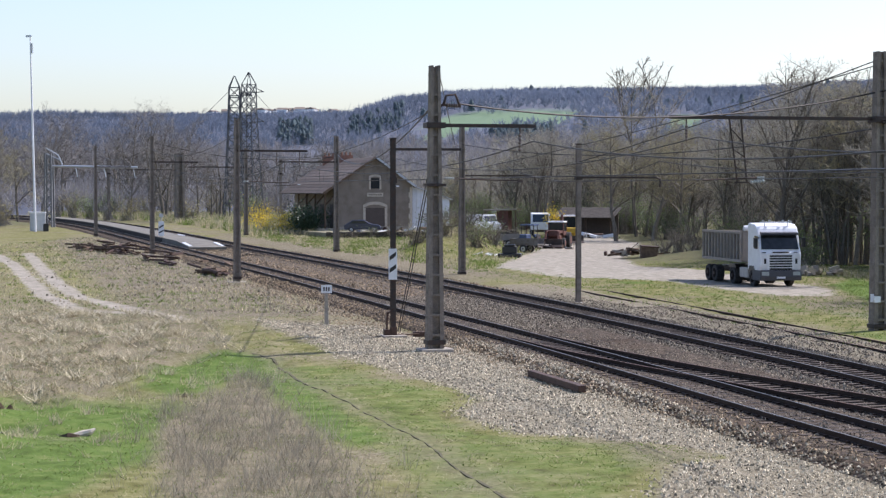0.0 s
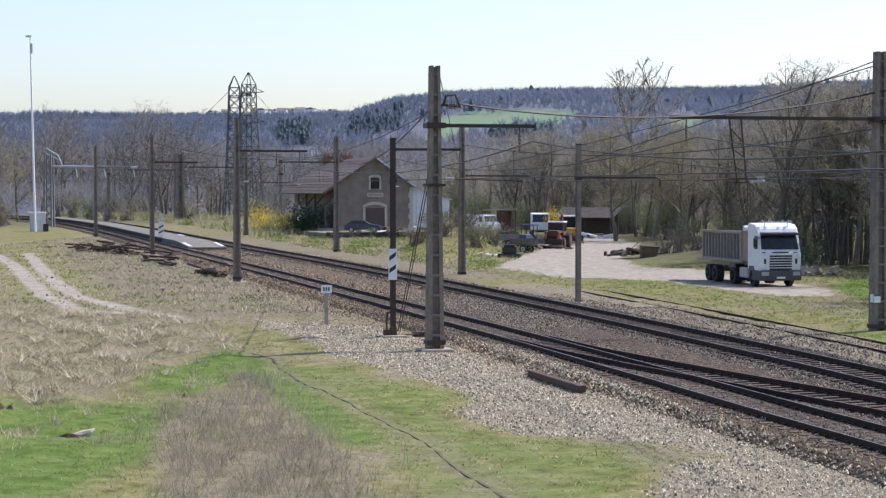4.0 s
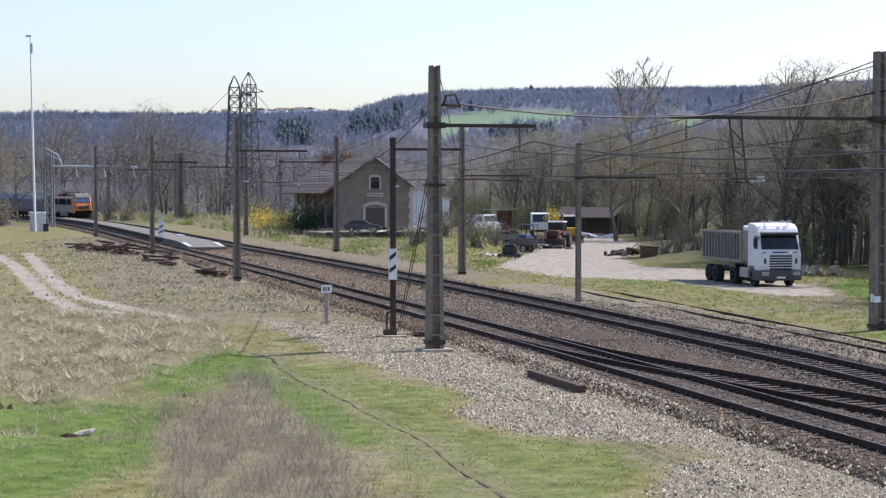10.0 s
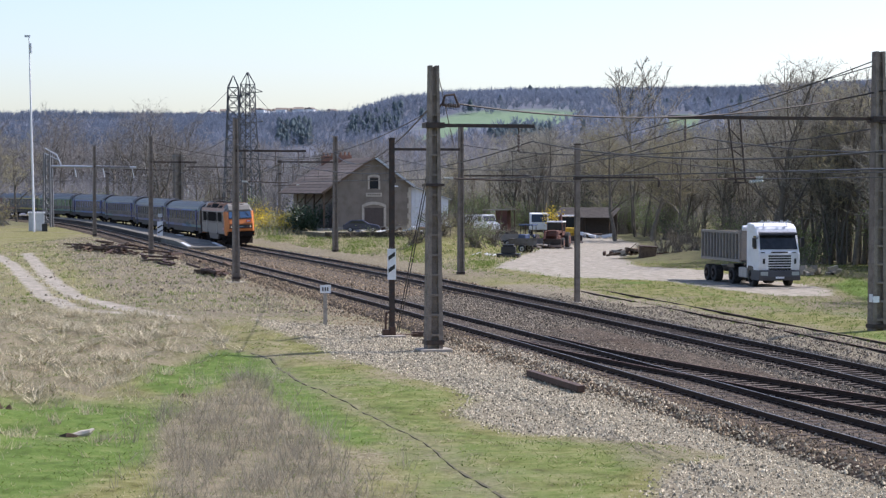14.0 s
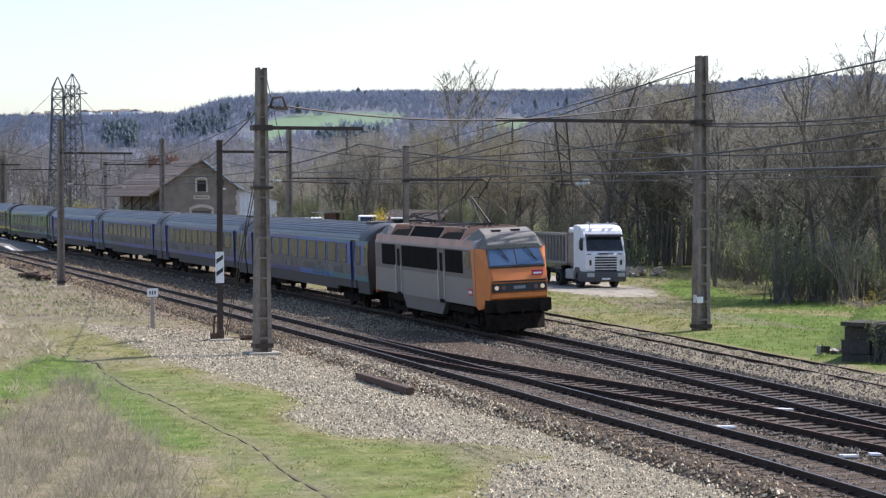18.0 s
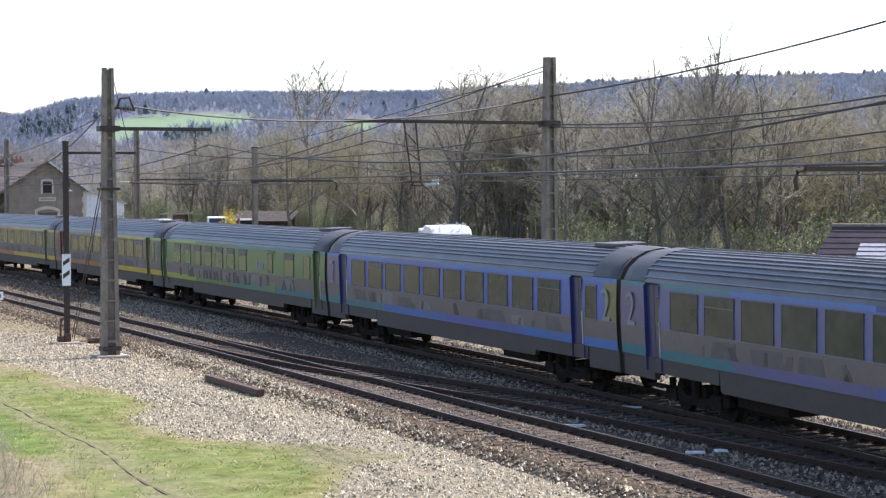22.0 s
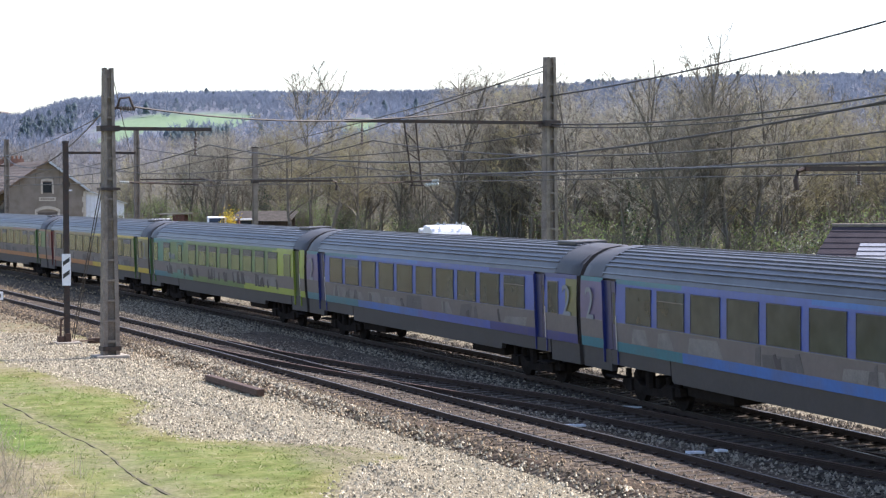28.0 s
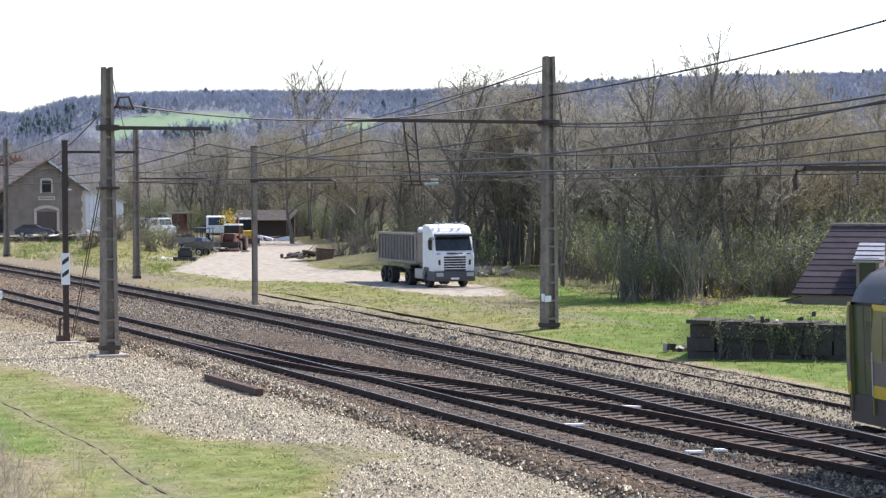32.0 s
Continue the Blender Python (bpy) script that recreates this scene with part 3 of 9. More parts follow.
def sweep(shape, rows, prof, lift=0.0, offset=0.0):
    rings = []
    for q, a, cant in rows:
        ring = []
        for u, w in prof:
            u = u + offset
            ring.append((q.x - u * math.cos(a), q.y - u * math.sin(a), q.z + w + lift - u * cant))
        rings.append(ring)
    return shape.loft(rings)


FOOT = [(-0.07, -0.15), (0.07, -0.15), (0.07, -0.135), (0.012, -0.12), (0.012, -0.04), (0.034, -0.03), (0.034, -0.002), (-0.034, -0.002), (-0.034, -0.03), (-0.012, -0.04), (-0.012, -0.12), (-0.07, -0.135)]
HEAD = [(-0.028, -0.003), (0.028, -0.003), (0.028, 0.003), (-0.028, 0.003)]


def build_track(name, label, side_of, s0, s1, cant, lift, near_sleepers, head=RAIL_HEAD, bed=True, sleeper_lift=0.0):
    tr = thing(name, label, "railway track", kind="structure")
    for off in (-0.7525, 0.7525):
        rows = rail_rings(side_of, s0, s1, 2.0, cant)
        rail = part("rail", sweep(Shape(), rows, FOOT, lift, off), RAIL_SIDE, tr)
        part("rail_head", sweep(Shape(), rows, HEAD, lift, off), head, rail, "polished running surface" if head is RAIL_HEAD else "")
    # sleepers near the camera as pieces, the rest joined
    a, b = near_sleepers
    sl = Shape().box(-0.12, 0.12, -1.25, 1.25, -0.14, 0.0).mesh("sleeper", SLEEPER)
    rest = Shape()
    rnd = random.Random(5)
    for s in np.arange(s0, s1, 0.6):
        q = on_line(s, side_of(s), lift - 0.152 + sleeper_lift)
        ang = yaw_at(s) + rnd.uniform(-0.02, 0.02)
        m = pose(q.x, q.y, q.z, math.degrees(cant), 0, math.degrees(ang) - 90)
        if a <= s <= b:
            part("sleeper", sl, None, tr, m=m)
        elif s < 330:
            rest.box(-0.12, 0.12, -1.25, 1.25, -0.14, 0.0, m)
    if rest.v:
        tagged(part("sleepers", rest, SLEEPER, tr), kind="stuff")
    # rail fastenings on the near stretch
    clips = Shape()
    for s in np.arange(s0, min(s1, 130), 0.6):
        if s < 40:
            continue
        for off in (-0.7525, 0.7525):
            for d in (-0.1, 0.1):
                q = on_line(s, side_of(s) + off + d, lift - 0.13 + sleeper_lift - (off + d) * cant)
                clips.box(-0.05, 0.05, -0.04, 0.04, -0.02, 0.025, Matrix.Translation(q) @ Matrix.Rotation(yaw_at(s), 4, "Z"))
    if clips.v:
        tagged(part("fastenings", clips, RAIL_SIDE, tr), kind="stuff")
    return tr


build_track("track_far_main", "curved main line with dark rails on ballast", lambda s: 0.0, 30, 620, CANT, 0.0, (52, 130))
build_track("track_near_main", "curved main line with dark rails on wooden sleepers", near_side, 30, 620, CANT * 0.6, -0.08, (42, 130))
build_track("track_crossover", "rusty crossover track between the two main lines", cross_side, 44, 92, CANT * 0.8, -0.05, (50, 84), RAIL_HEAD_RUSTY)
build_track("track_siding", "disused siding with rusty rails sunk in grass", siding_side, 40, 126, 0.0, -0.155, (999, 999), RAIL_HEAD_RUSTY, sleeper_lift=-0.05)


def bed_section(shape, side_a, side_b, top, s0, s1, step, cant, slope=0.7):
    rows = []
    for s in np.arange(s0, s1 + step, step):
        q0, q1 = side_a(s), side_b(s)
        ring = []
        for u, w in ((q0 - slope, -0.75), (q0, top - 0.03), (q0 * 0.66 + q1 * 0.34, top), (q0 * 0.34 + q1 * 0.66, top), (q1, top - 0.03), (q1 + slope, -0.75)):
            p = on_line(s, u)
            ring.append((p.x, p.y, p.z + w - (u - (q0 + q1) / 2) * cant))
        rows.append(ring)
    return shape.loft(rows)


def bed_material(name, dark, light, spot):
    m = mat(name, dark, 0.95, vary=0.25, scale=0.6, fine=14, bump=0.8, spec=0.1)
    n, l = m.node_tree.nodes, m.node_tree.links
    b = n["Principled BSDF"]
    co = n.new("ShaderNodeTexCoord")
    v = n.new("ShaderNodeTexVoronoi")
    v.inputs["Scale"].default_value = 10
    l.new(co.outputs["Object"], v.inputs["Vector"])
    r = n.new("ShaderNodeValToRGB")
    el = r.color_ramp.elements
    el[0].position, el[0].color, el[1].position, el[1].color = 0.15, (*dark, 1), 0.9, (*light, 1)
    sp = n.new("ShaderNodeSeparateColor")
    l.new(v.outputs["Color"], sp.inputs[0])
    l.new(sp.outputs[0], r.inputs[0])
    ns = n.new("ShaderNodeTexNoise")
    ns.inputs["Scale"].default_value, ns.inputs["Detail"].default_value = 0.5, 5
    l.new(co.outputs["Object"], ns.inputs["Vector"])
    mr = n.new("ShaderNodeMapRange")
    mr.inputs["From Min"].default_value, mr.inputs["From Max"].default_value, mr.inputs["To Max"].default_value = 0.48, 0.68, 0.8
    l.new(ns.outputs["Fac"], mr.inputs["Value"])
    mx = n.new("ShaderNodeMix")
    mx.data_type = "RGBA"
    l.new(mr.outputs[0], mx.inputs[0])
    l.new(r.outputs[0], mx.inputs[6])
    mx.inputs[7].default_value = (*spot, 1)
    l.new(mx.outputs[2], b.inputs["Base Color"])
    bp = n["Bump"]
    l.new(v.outputs["Distance"], bp.inputs["Height"])
    bp.inputs["Strength"].default_value, bp.inputs["Distance"].default_value, bp.invert = 0.9, 0.05, True
    return m


BED = bed_material("ballast_bed", (0.022, 0.018, 0.015), (0.115, 0.095, 0.073), (0.05, 0.038, 0.028))
BED_RUST = bed_material("rusty_ballast_bed", (0.028, 0.022, 0.017), (0.14, 0.11, 0.08), (0.075, 0.053, 0.036))
solid("ballast_far_main", bed_section(Shape(), lambda s: -2.0, lambda s: 2.0, -0.19, 30, 620, 3, CANT), BED, "grey stone ballast bed", "ballast", kind="structure")
solid("ballast_near_main", bed_section(Shape(), lambda s: near_side(s) - 1.7, lambda s: near_side(s) + 1.9, -0.24, 30, 620, 3, CANT * 0.6, 1.0), BED_RUST, "rust-stained stone ballast bed", "ballast", kind="structure")
solid("ballast_crossover", bed_section(Shape(), lambda s: min(cross_side(s) - 1.5, 2.2), lambda s: max(cross_side(s), near_side(s) - 1.5), -0.235, 44, 96, 3, CANT * 0.8, 0.5), BED_RUST, "dark stone ballast between the tracks", "ballast", kind="structure")
solid("ballast_between", bed_section(Shape(), lambda s: 1.9, lambda s: max(2.4, near_side(s) - 1.8), -0.33, 90, 190, 3, CANT * 0.8, 0.3), bed_material("earthy_ballast", (0.06, 0.046, 0.033), (0.18, 0.146, 0.105), (0.115, 0.083, 0.056)), "earthy worn ballast strip between the tracks", "ballast", kind="structure")

# ---- train: local x forwards, local -y the side towards the near track ----
LOCO_GREY = mat("loco_light_grey", (0.235, 0.213, 0.2), 0.45, vary=0.08, scale=0.8, fine=8, bump=0.03, dirt=(0.25, 0.21, 0.17), dirt_amount=0.5)
LOCO_ROOF_GREY = mat("loco_cab_roof_grey", (0.165, 0.157, 0.138), 0.7, vary=0.2, scale=1, fine=8, bump=0.05, dirt=(0.2, 0.17, 0.14), dirt_amount=0.6)
LOCO_MID = mat("loco_dusty_grey_band", (0.145, 0.125, 0.116), 0.5, vary=0.1, scale=0.8, fine=8, bump=0.03, dirt=(0.16, 0.13, 0.11), dirt_amount=0.5)
LOCO_ORANGE = mat("loco_orange", (0.66, 0.2, 0.04), 0.38, vary=0.08, scale=1, fine=10, bump=0.02, dirt=(0.45, 0.16, 0.06), dirt_amount=0.4)
LOCO_ORANGE_DULL = mat("loco_faded_orange", (0.5, 0.29, 0.2), 0.55, vary=0.12, scale=1, fine=10, bump=0.02, dirt=(0.28, 0.18, 0.13), dirt_amount=0.6)
LOCO_GRILLE = mat("loco_dark_grille", (0.015, 0.013, 0.012), 0.8, vary=0.2, scale=2, fine=30, bump=0.1, spec=0.04)
UNDERFRAME = mat("underframe_brake_dust", (0.02, 0.016, 0.014), 0.9, vary=0.3, scale=3, fine=20, bump=0.2, dirt=(0.034, 0.026, 0.02), dirt_amount=0.5, spec=0.04)
CAB_GLASS = mat("cab_windscreen", (0.05, 0.095, 0.17), 0.08, vary=0.15, scale=1.5, fine=4, bump=0, spec=0.8)
CHROME_FRAME = mat("windscreen_frame", (0.5, 0.5, 0.5), 0.35, 0.6, vary=0.05, bump=0)
LAMP_ON = glow("headlamp_lit", (0.45, 0.36, 0.25), 0.45)
LAMP_OFF = mat("unlit_red_lamp", (0.16, 0.1, 0.09), 0.2, vary=0.05, bump=0)
LOGO_RED = mat("badge_red", (0.45, 0.02, 0.08), 0.35, vary=0.03, bump=0)
COACH_ROOF = mat("coach_ribbed_roof", (0.1, 0.095, 0.098), 0.36, 0.3, vary=0.15, scale=0.6, fine=6, bump=0.03, dirt=(0.06, 0.053, 0.05), dirt_amount=0.6)
# Rib metal is paler than the roof: glints along the ribs are painted.
COACH_RIB_GLINT = mat("coach_roof_rib_glint", (0.16, 0.155, 0.16), 0.35, 0.5, vary=0.2, scale=0.8, fine=6, bump=0)
COACH_ROOF_DOME = mat("coach_roof_dome_grey", (0.06, 0.057, 0.058), 0.55, 0.1, vary=0.12, scale=0.6, fine=6, bump=0.03, dirt=(0.09, 0.085, 0.08), dirt_amount=0.5)
COACH_GLASS = mat("coach_window_glass", (0.038, 0.049, 0.047), 0.16, vary=0.35, scale=0.5, fine=2, bump=0, spec=0.28)
COACH_SKIRT = mat("coach_skirt_grey", (0.052, 0.044, 0.041), 0.6, vary=0.15, scale=0.6, fine=8, bump=0.03, dirt=(0.045, 0.037, 0.032), dirt_amount=0.6)
COACH_GREYBAND = mat("coach_grey_band", (0.14, 0.118, 0.11), 0.5, vary=0.12, scale=0.7, fine=8, bump=0.02, dirt=(0.12, 0.1, 0.09), dirt_amount=0.6)
# Daylight from the far windows is painted in as a paler base colour.
DAYLIT_GLASS = mat("coach_window_glass_daylit", (0.125, 0.125, 0.08), 0.16, vary=0.35, scale=0.5, fine=2, bump=0, spec=0.28)
FILMED_GLASS = mat("window_covered_with_green_film", (0.105, 0.15, 0.05), 0.25, vary=0.15, scale=0.5, fine=3, bump=0)
GASKET = mat("window_gasket", (0.07, 0.065, 0.06), 0.7, vary=0.15, bump=0)
BELLOWS = mat("gangway_rubber", (0.02, 0.02, 0.022), 0.9, vary=0.2, bump=0.2)
NUMERAL = mat("faded_pale_numeral", (0.2, 0.22, 0.235), 0.5, vary=0.15, bump=0)
GRAFFITI_WORN = mat("graffiti_worn_grey", (0.19, 0.175, 0.16), 0.6, vary=0.25, bump=0)
GRAFFITI_DUST = mat("graffiti_dusty_shadow", (0.105, 0.093, 0.088), 0.6, vary=0.25, bump=0)
GRAFFITI_DARK = mat("graffiti_dark", (0.06, 0.05, 0.048), 0.6, vary=0.2, bump=0)
PAINTS = {}
PALETTE = {
    "deep_blue": (0.024, 0.036, 0.165), "blue": (0.052, 0.096, 0.33), "slate_blue": (0.09, 0.1, 0.235), "sky_blue": (0.026, 0.13, 0.39), "teal": (0.014, 0.15, 0.19), "sea_green": (0.03, 0.18, 0.13), "shaded_blue": (0.03, 0.036, 0.1), "shaded_green": (0.035, 0.06, 0.022),
    "green": (0.085, 0.17, 0.048), "lime": (0.27, 0.34, 0.045), "olive": (0.165, 0.155, 0.055), "ochre": (0.22, 0.15, 0.04), "yellow": (0.5, 0.36, 0.03), "orange": (0.36, 0.13, 0.03), "rust": (0.258, 0.103, 0.061),
    "red": (0.15, 0.036, 0.031), "grey": (0.163, 0.159, 0.156), "violet": (0.108, 0.087, 0.192), "dull_green": (0.102, 0.124, 0.071), "brown": (0.163, 0.121, 0.086)}


def paint(key):
    if key not in PAINTS:
        PAINTS[key] = mat("coach_paint_" + key, PALETTE[key], 0.34, vary=0.14, scale=0.7, fine=7, bump=0.02, dirt=(0.11, 0.095, 0.08), dirt_amount=0.3, spec=0.5)
    return PAINTS[key]




def bogie(parent, x, wheel_base):
    b = part("bogie", bogie_frame(wheel_base), None, parent, m=pose(x, 0, 0))
    for wx in (-wheel_base / 2, wheel_base / 2):
        part("wheelset", wheelset(), None, b, m=pose(wx, 0, 0.46))
    return b


_cache = {}


def bogie_frame(wb):
    if ("b", wb) not in _cache:
        s = Shape()
        for y in (-1.0, 1.0):
            s.prism([(-wb / 2 - 0.55, 0.42), (-wb / 2 - 0.5, 0.62), (-wb / 2 + 0.35, 0.66), (-0.6, 0.5), (0.6, 0.5), (wb / 2 - 0.35, 0.66), (wb / 2 + 0.5, 0.62), (wb / 2 + 0.55, 0.42), (wb / 2 - 0.4, 0.34), (0.5, 0.28), (-0.5, 0.28), (-wb / 2 + 0.4, 0.34)], y - 0.09, y + 0.09, "y")
            for wx in (-wb / 2, wb / 2):
                s.box(wx - 0.2, wx + 0.2, y - 0.16 if y < 0 else y - 0.02, y + 0.02 if y < 0 else y + 0.16, 0.32, 0.62)
                s.tube([(wx - 0.3, y, 0.6), (wx - 0.3, y, 0.86)], 0.09, 8)
                s.tube([(wx + 0.3, y, 0.6), (wx + 0.3, y, 0.86)], 0.09, 8)
            s.tube([(0, y * 1.08, 0.5), (0, y * 1.08, 0.95)], 0.14, 8)
        s.box(-0.35, 0.35, -1.0, 1.0, 0.4, 0.75)
        _cache[("b", wb)] = s.mesh("bogie", UNDERFRAME)
    return _cache[("b", wb)]


def wheelset():
    if "w" not in _cache:
        s = Shape()
        s.tube([(0, -0.8, 0), (0, 0.8, 0)], 0.085, 8)
        for y in (-0.75, 0.75):
            s.disc((0, y, 0), (0, 1, 0), 0.46, 0.13, 24)
            s.disc((0, y * 0.92, 0), (0, 1, 0), 0.49, 0.03, 24)
        _cache["w"] = s.mesh("wheelset", UNDERFRAME)
    return _cache["w"]


def buffer_mesh():
    if "buf" not in _cache:
        s = Shape().tube([(0, 0, 0), (0.35, 0, 0)], 0.11, 10).disc((0.42, 0, 0), (1, 0, 0), 0.24, 0.06, 16)
        _cache["buf"] = s.mesh("buffer", UNDERFRAME)
    return _cache["buf"]


def coach_section():
    """Half section of the body (y, z) from sill to ridge, then mirrored."""
    return [(1.30, 0.98), (1.39, 1.25), (1.41, 2.0), (1.39, 2.9), (1.35, 3.28), (1.2, 3.58), (0.9, 3.82), (0.5, 3.98), (0.0, 4.04)]


def side_y(z):
    """Half width of the body at height z."""
    half = coach_section()
    return float(np.interp(z, [h[1] for h in half], [h[0] for h in half]))


def flush_box(s, x0, x1, z0, z1, sign, out):
    """A thin slab that follows the leaning side of the body."""
    a, b = side_y(z0), side_y(z1)
    s.add([(x0, sign * (a + out), z0), (x1, sign * (a + out), z0), (x1, sign * (b + out), z1), (x0, sign * (b + out), z1),
           (x0, sign * (a - 0.02), z0), (x1, sign * (a - 0.02), z0), (x1, sign * (b - 0.02), z1), (x0, sign * (b - 0.02), z1)],
          [f if sign < 0 else f[::-1] for f in ((0, 1, 2, 3), (7, 6, 5, 4), (0, 4, 5, 1), (1, 5, 6, 2), (2, 6, 7, 3), (3, 7, 4, 0))])
    return s


def numeral_mesh():
    """The class figure painted on the coach ends, as a thin flat mesh."""
    if "two" not in _cache:
        c = bpy.data.curves.new("figure", "FONT")
        c.body, c.size, c.extrude, c.align_x = "2", 1.25, 0.003, "CENTER"
        ob = bpy.data.objects.new("figure", c)
        scene.collection.objects.link(ob)
        dg = bpy.context.evaluated_depsgraph_get()
        me = bpy.data.meshes.new_from_object(ob.evaluated_get(dg))
        bpy.data.objects.remove(ob)
        me.materials.clear()
        me.materials.append(NUMERAL)
        _cache["two"] = me
    return _cache["two"]


def build_coach(label, segs, bar=False, extra=None, flip=False, ends=("slate_blue", "olive")):
    """segs: for upper band, window band, and lower band: lists of (fraction of the length, paint)."""
    car = thing("passenger_coach", label, "railway coach", group="coaches of the train")
    L = 13.05
    half = coach_section()

    def strip(zs, x0, x1, sign, out=0.0):
        return Shape().loft([[(x, sign * (side_y(z) + out), z) for z in zs] for x in (x0, x1)], closed=False, caps=False)

    # window centres, half width and doors of the three kinds of coach
    first = extra in (10, 17)
    if bar:
        xs, w = ([-9.3] + [-4.38 + 1.88 * i for i in range(8)], 0.63) if flip else ([-9.9 + 1.92 * i for i in range(7)] + [8.45], 0.61)
        doors = ((-12.5, 0.4), (12.0, 0.4))
    elif first:
        xs, w = [-9.63 + 2.325 * i for i in range(9)], 0.7
        doors = ((-12.45, 0.45), (10.6, 0.4))
    else:
        xs, w = [-9.1 + 1.965 * i for i in range(10)], 0.77
        doors = ((-11.05, 0.45), (10.45, 0.38))
    core = Shape()
    prof = [(-y * 0.93, z) for y, z in half] + [(y * 0.93, z) for y, z in reversed(half[:-1])]
    core.prism([(u, w - 0.01) for u, w in prof], -L, L)
    part("body", core, COACH_SKIRT, car)
    for sign in (-1, 1):
        ya, yb = (-1.345, -1.2) if sign < 0 else (1.2, 1.345)
        part("side_skirt", Shape().prism([(-7.35, 1.36), (-7.3, 0.85), (-7.2, 0.8), (7.2, 0.8), (7.3, 0.85), (7.35, 1.36)], ya, yb, "y"), COACH_SKIRT, car, "grey-brown skirt panel")
        for x0, x1 in ((-L, -11.1), (11.1, L)):
            part("end_skirt", Shape().box(x0, x1, ya, yb, 0.78, 1.36), COACH_SKIRT, car)
        for x in (-9.2, 9.2):
            part("bogie_valance", Shape().box(x - 1.85, x + 1.85, -1.36 if sign < 0 else 1.28, -1.28 if sign < 0 else 1.36, 0.98, 1.36), COACH_SKIRT, car)
        if not bar and extra != 17:
            for x in (-(L - 0.72), L - 0.62):
                part("class_numeral", numeral_mesh(), None, car, "faded figure two", m=pose(x, sign * 1.437, 2.12, 90, 0, 0 if sign < 0 else 180))
    # ribbed roof with smooth dome ends
    roof = Shape()
    ys = np.linspace(-1.36, 1.36, 45)
    top = []
    for k, yy in enumerate(ys):
        z = np.interp(abs(yy), [0, 0.5, 0.9, 1.2, 1.35, 1.37], [4.05, 3.99, 3.83, 3.59, 3.3, 3.24])
        top.append((yy, z))
    ring = lambda x, f=1.0, d=0.0: [(x, yy * f, zz - d) for yy, zz in top]
    roof.loft([ring(-L + 1.5), ring(L - 1.5)], closed=False, caps=False)
    part("roof", roof, COACH_ROOF, car, "ribbed grey metal roof")
    if "rib" not in _cache:
        _cache["rib"] = Shape().box(-L + 1.5, L - 1.5, -0.018, 0.018, -0.02, 0.035).mesh("roof_rib", COACH_RIB_GLINT)
    for yy in (-1.3, -1.2, -1.08, -0.94, -0.79, -0.62, -0.44, -0.24, 0.0, 0.24, 0.5, 0.8, 1.1):
        zz = float(np.interp(abs(yy), [0, 0.5, 0.9, 1.2, 1.35, 1.37], [4.05, 3.99, 3.83, 3.59, 3.3, 3.24]))
        part("roof_rib", _cache["rib"], None, car, m=pose(0, yy, zz, -math.degrees(math.asin(yy / 1.5)), 0, 0))
    for sx in (-1, 1):
        dome = Shape()
        flat = [(yy, np.interp(abs(yy), [0, 0.5, 0.9, 1.2, 1.35, 1.37], [4.06, 4.0, 3.84, 3.6, 3.31, 3.25])) for yy in ys[::2]]
        dome.loft([[(sx * (L - 1.52), y * 1.002, z + 0.015) for y, z in flat], [(sx * (L - 0.6), y, z) for y, z in flat], [(sx * (L - 0.15), y * 0.99, 3.2 + (z - 3.2) * 0.93) for y, z in flat], [(sx * L, y * 0.95, 3.1 + (z - 3.2) * 0.75) for y, z in flat]], closed=False, caps=False)
        part("roof_dome", dome, COACH_ROOF_DOME, car, smooth=True)
        part("gangway", Shape().box(min(sx * L, sx * (L + 0.17)), max(sx * L, sx * (L + 0.17)), -0.75, 0.75, 1.05, 3.35), BELLOWS, car)
        part("end_wall", Shape().box(min(sx * (L - 0.02), sx * (L + 0.01)), max(sx * (L - 0.02), sx * (L + 0.01)), -1.36, 1.36, 1.0, 3.25), COACH_SKIRT, car)
        for y in (-0.88, 0.88):
            part("buffer", buffer_mesh(), None, car, m=pose(sx * (L - 0.28), y, 1.06, 0, 0, 0 if sx > 0 else 180))
    part("roof_vent", Shape().box(L - 3.2, L - 1.9, -0.5, 0.5, 4.0, 4.12), COACH_ROOF_DOME, car, bevel=0.03)
    # painted bands, open at the doors, the vestibule ends in their own colours
    (d0, h0), (d1, h1) = doors
    for sign in (-1, 1):
        for (z0, z1), row in (((3.15, 3.27), segs[0]), ((2.12, 3.15), segs[1]), ((1.62, 2.12), segs[2]), ((1.36, 1.62), segs[3])):
            x, runs = -L, []
            for frac, key in row:
                runs.append((x, x + frac * 2 * L, key))
                x += frac * 2 * L
            if z0 == 2.12 and not bar:
                runs = [(-L, d0, ends[0])] + [(max(a, d0), min(b, d1), k) for a, b, k in runs] + [(d1, L - 0.75, runs[-1][2] if ends[1] == "olive" else ends[1]), (L - 0.75, L, ends[1])]
            for a, b, key in runs:
                for xa, xb in ((a, min(b, d0 - h0)), (max(a, d0 + h0), min(b, d1 - h1)), (max(a, d1 + h1), b)):
                    if xb - xa > 0.01:
                        part("side_panel", strip(sorted({z0, (z0 + z1) / 2, z1}), xa, xb, sign, 0.004), paint(key) if key in PALETTE else COACH_GREYBAND, car)
        for xa, xb in ((-L, d0 - h0 - 0.02), (d0 + h0 + 0.02, d1 - h1 - 0.02), (d1 + h1 + 0.02, L)):
            if xb - xa > 0.1:
                part("pale_line", strip([2.105, 2.127], xa, xb, sign, 0.01), GRAFFITI_WORN, car)
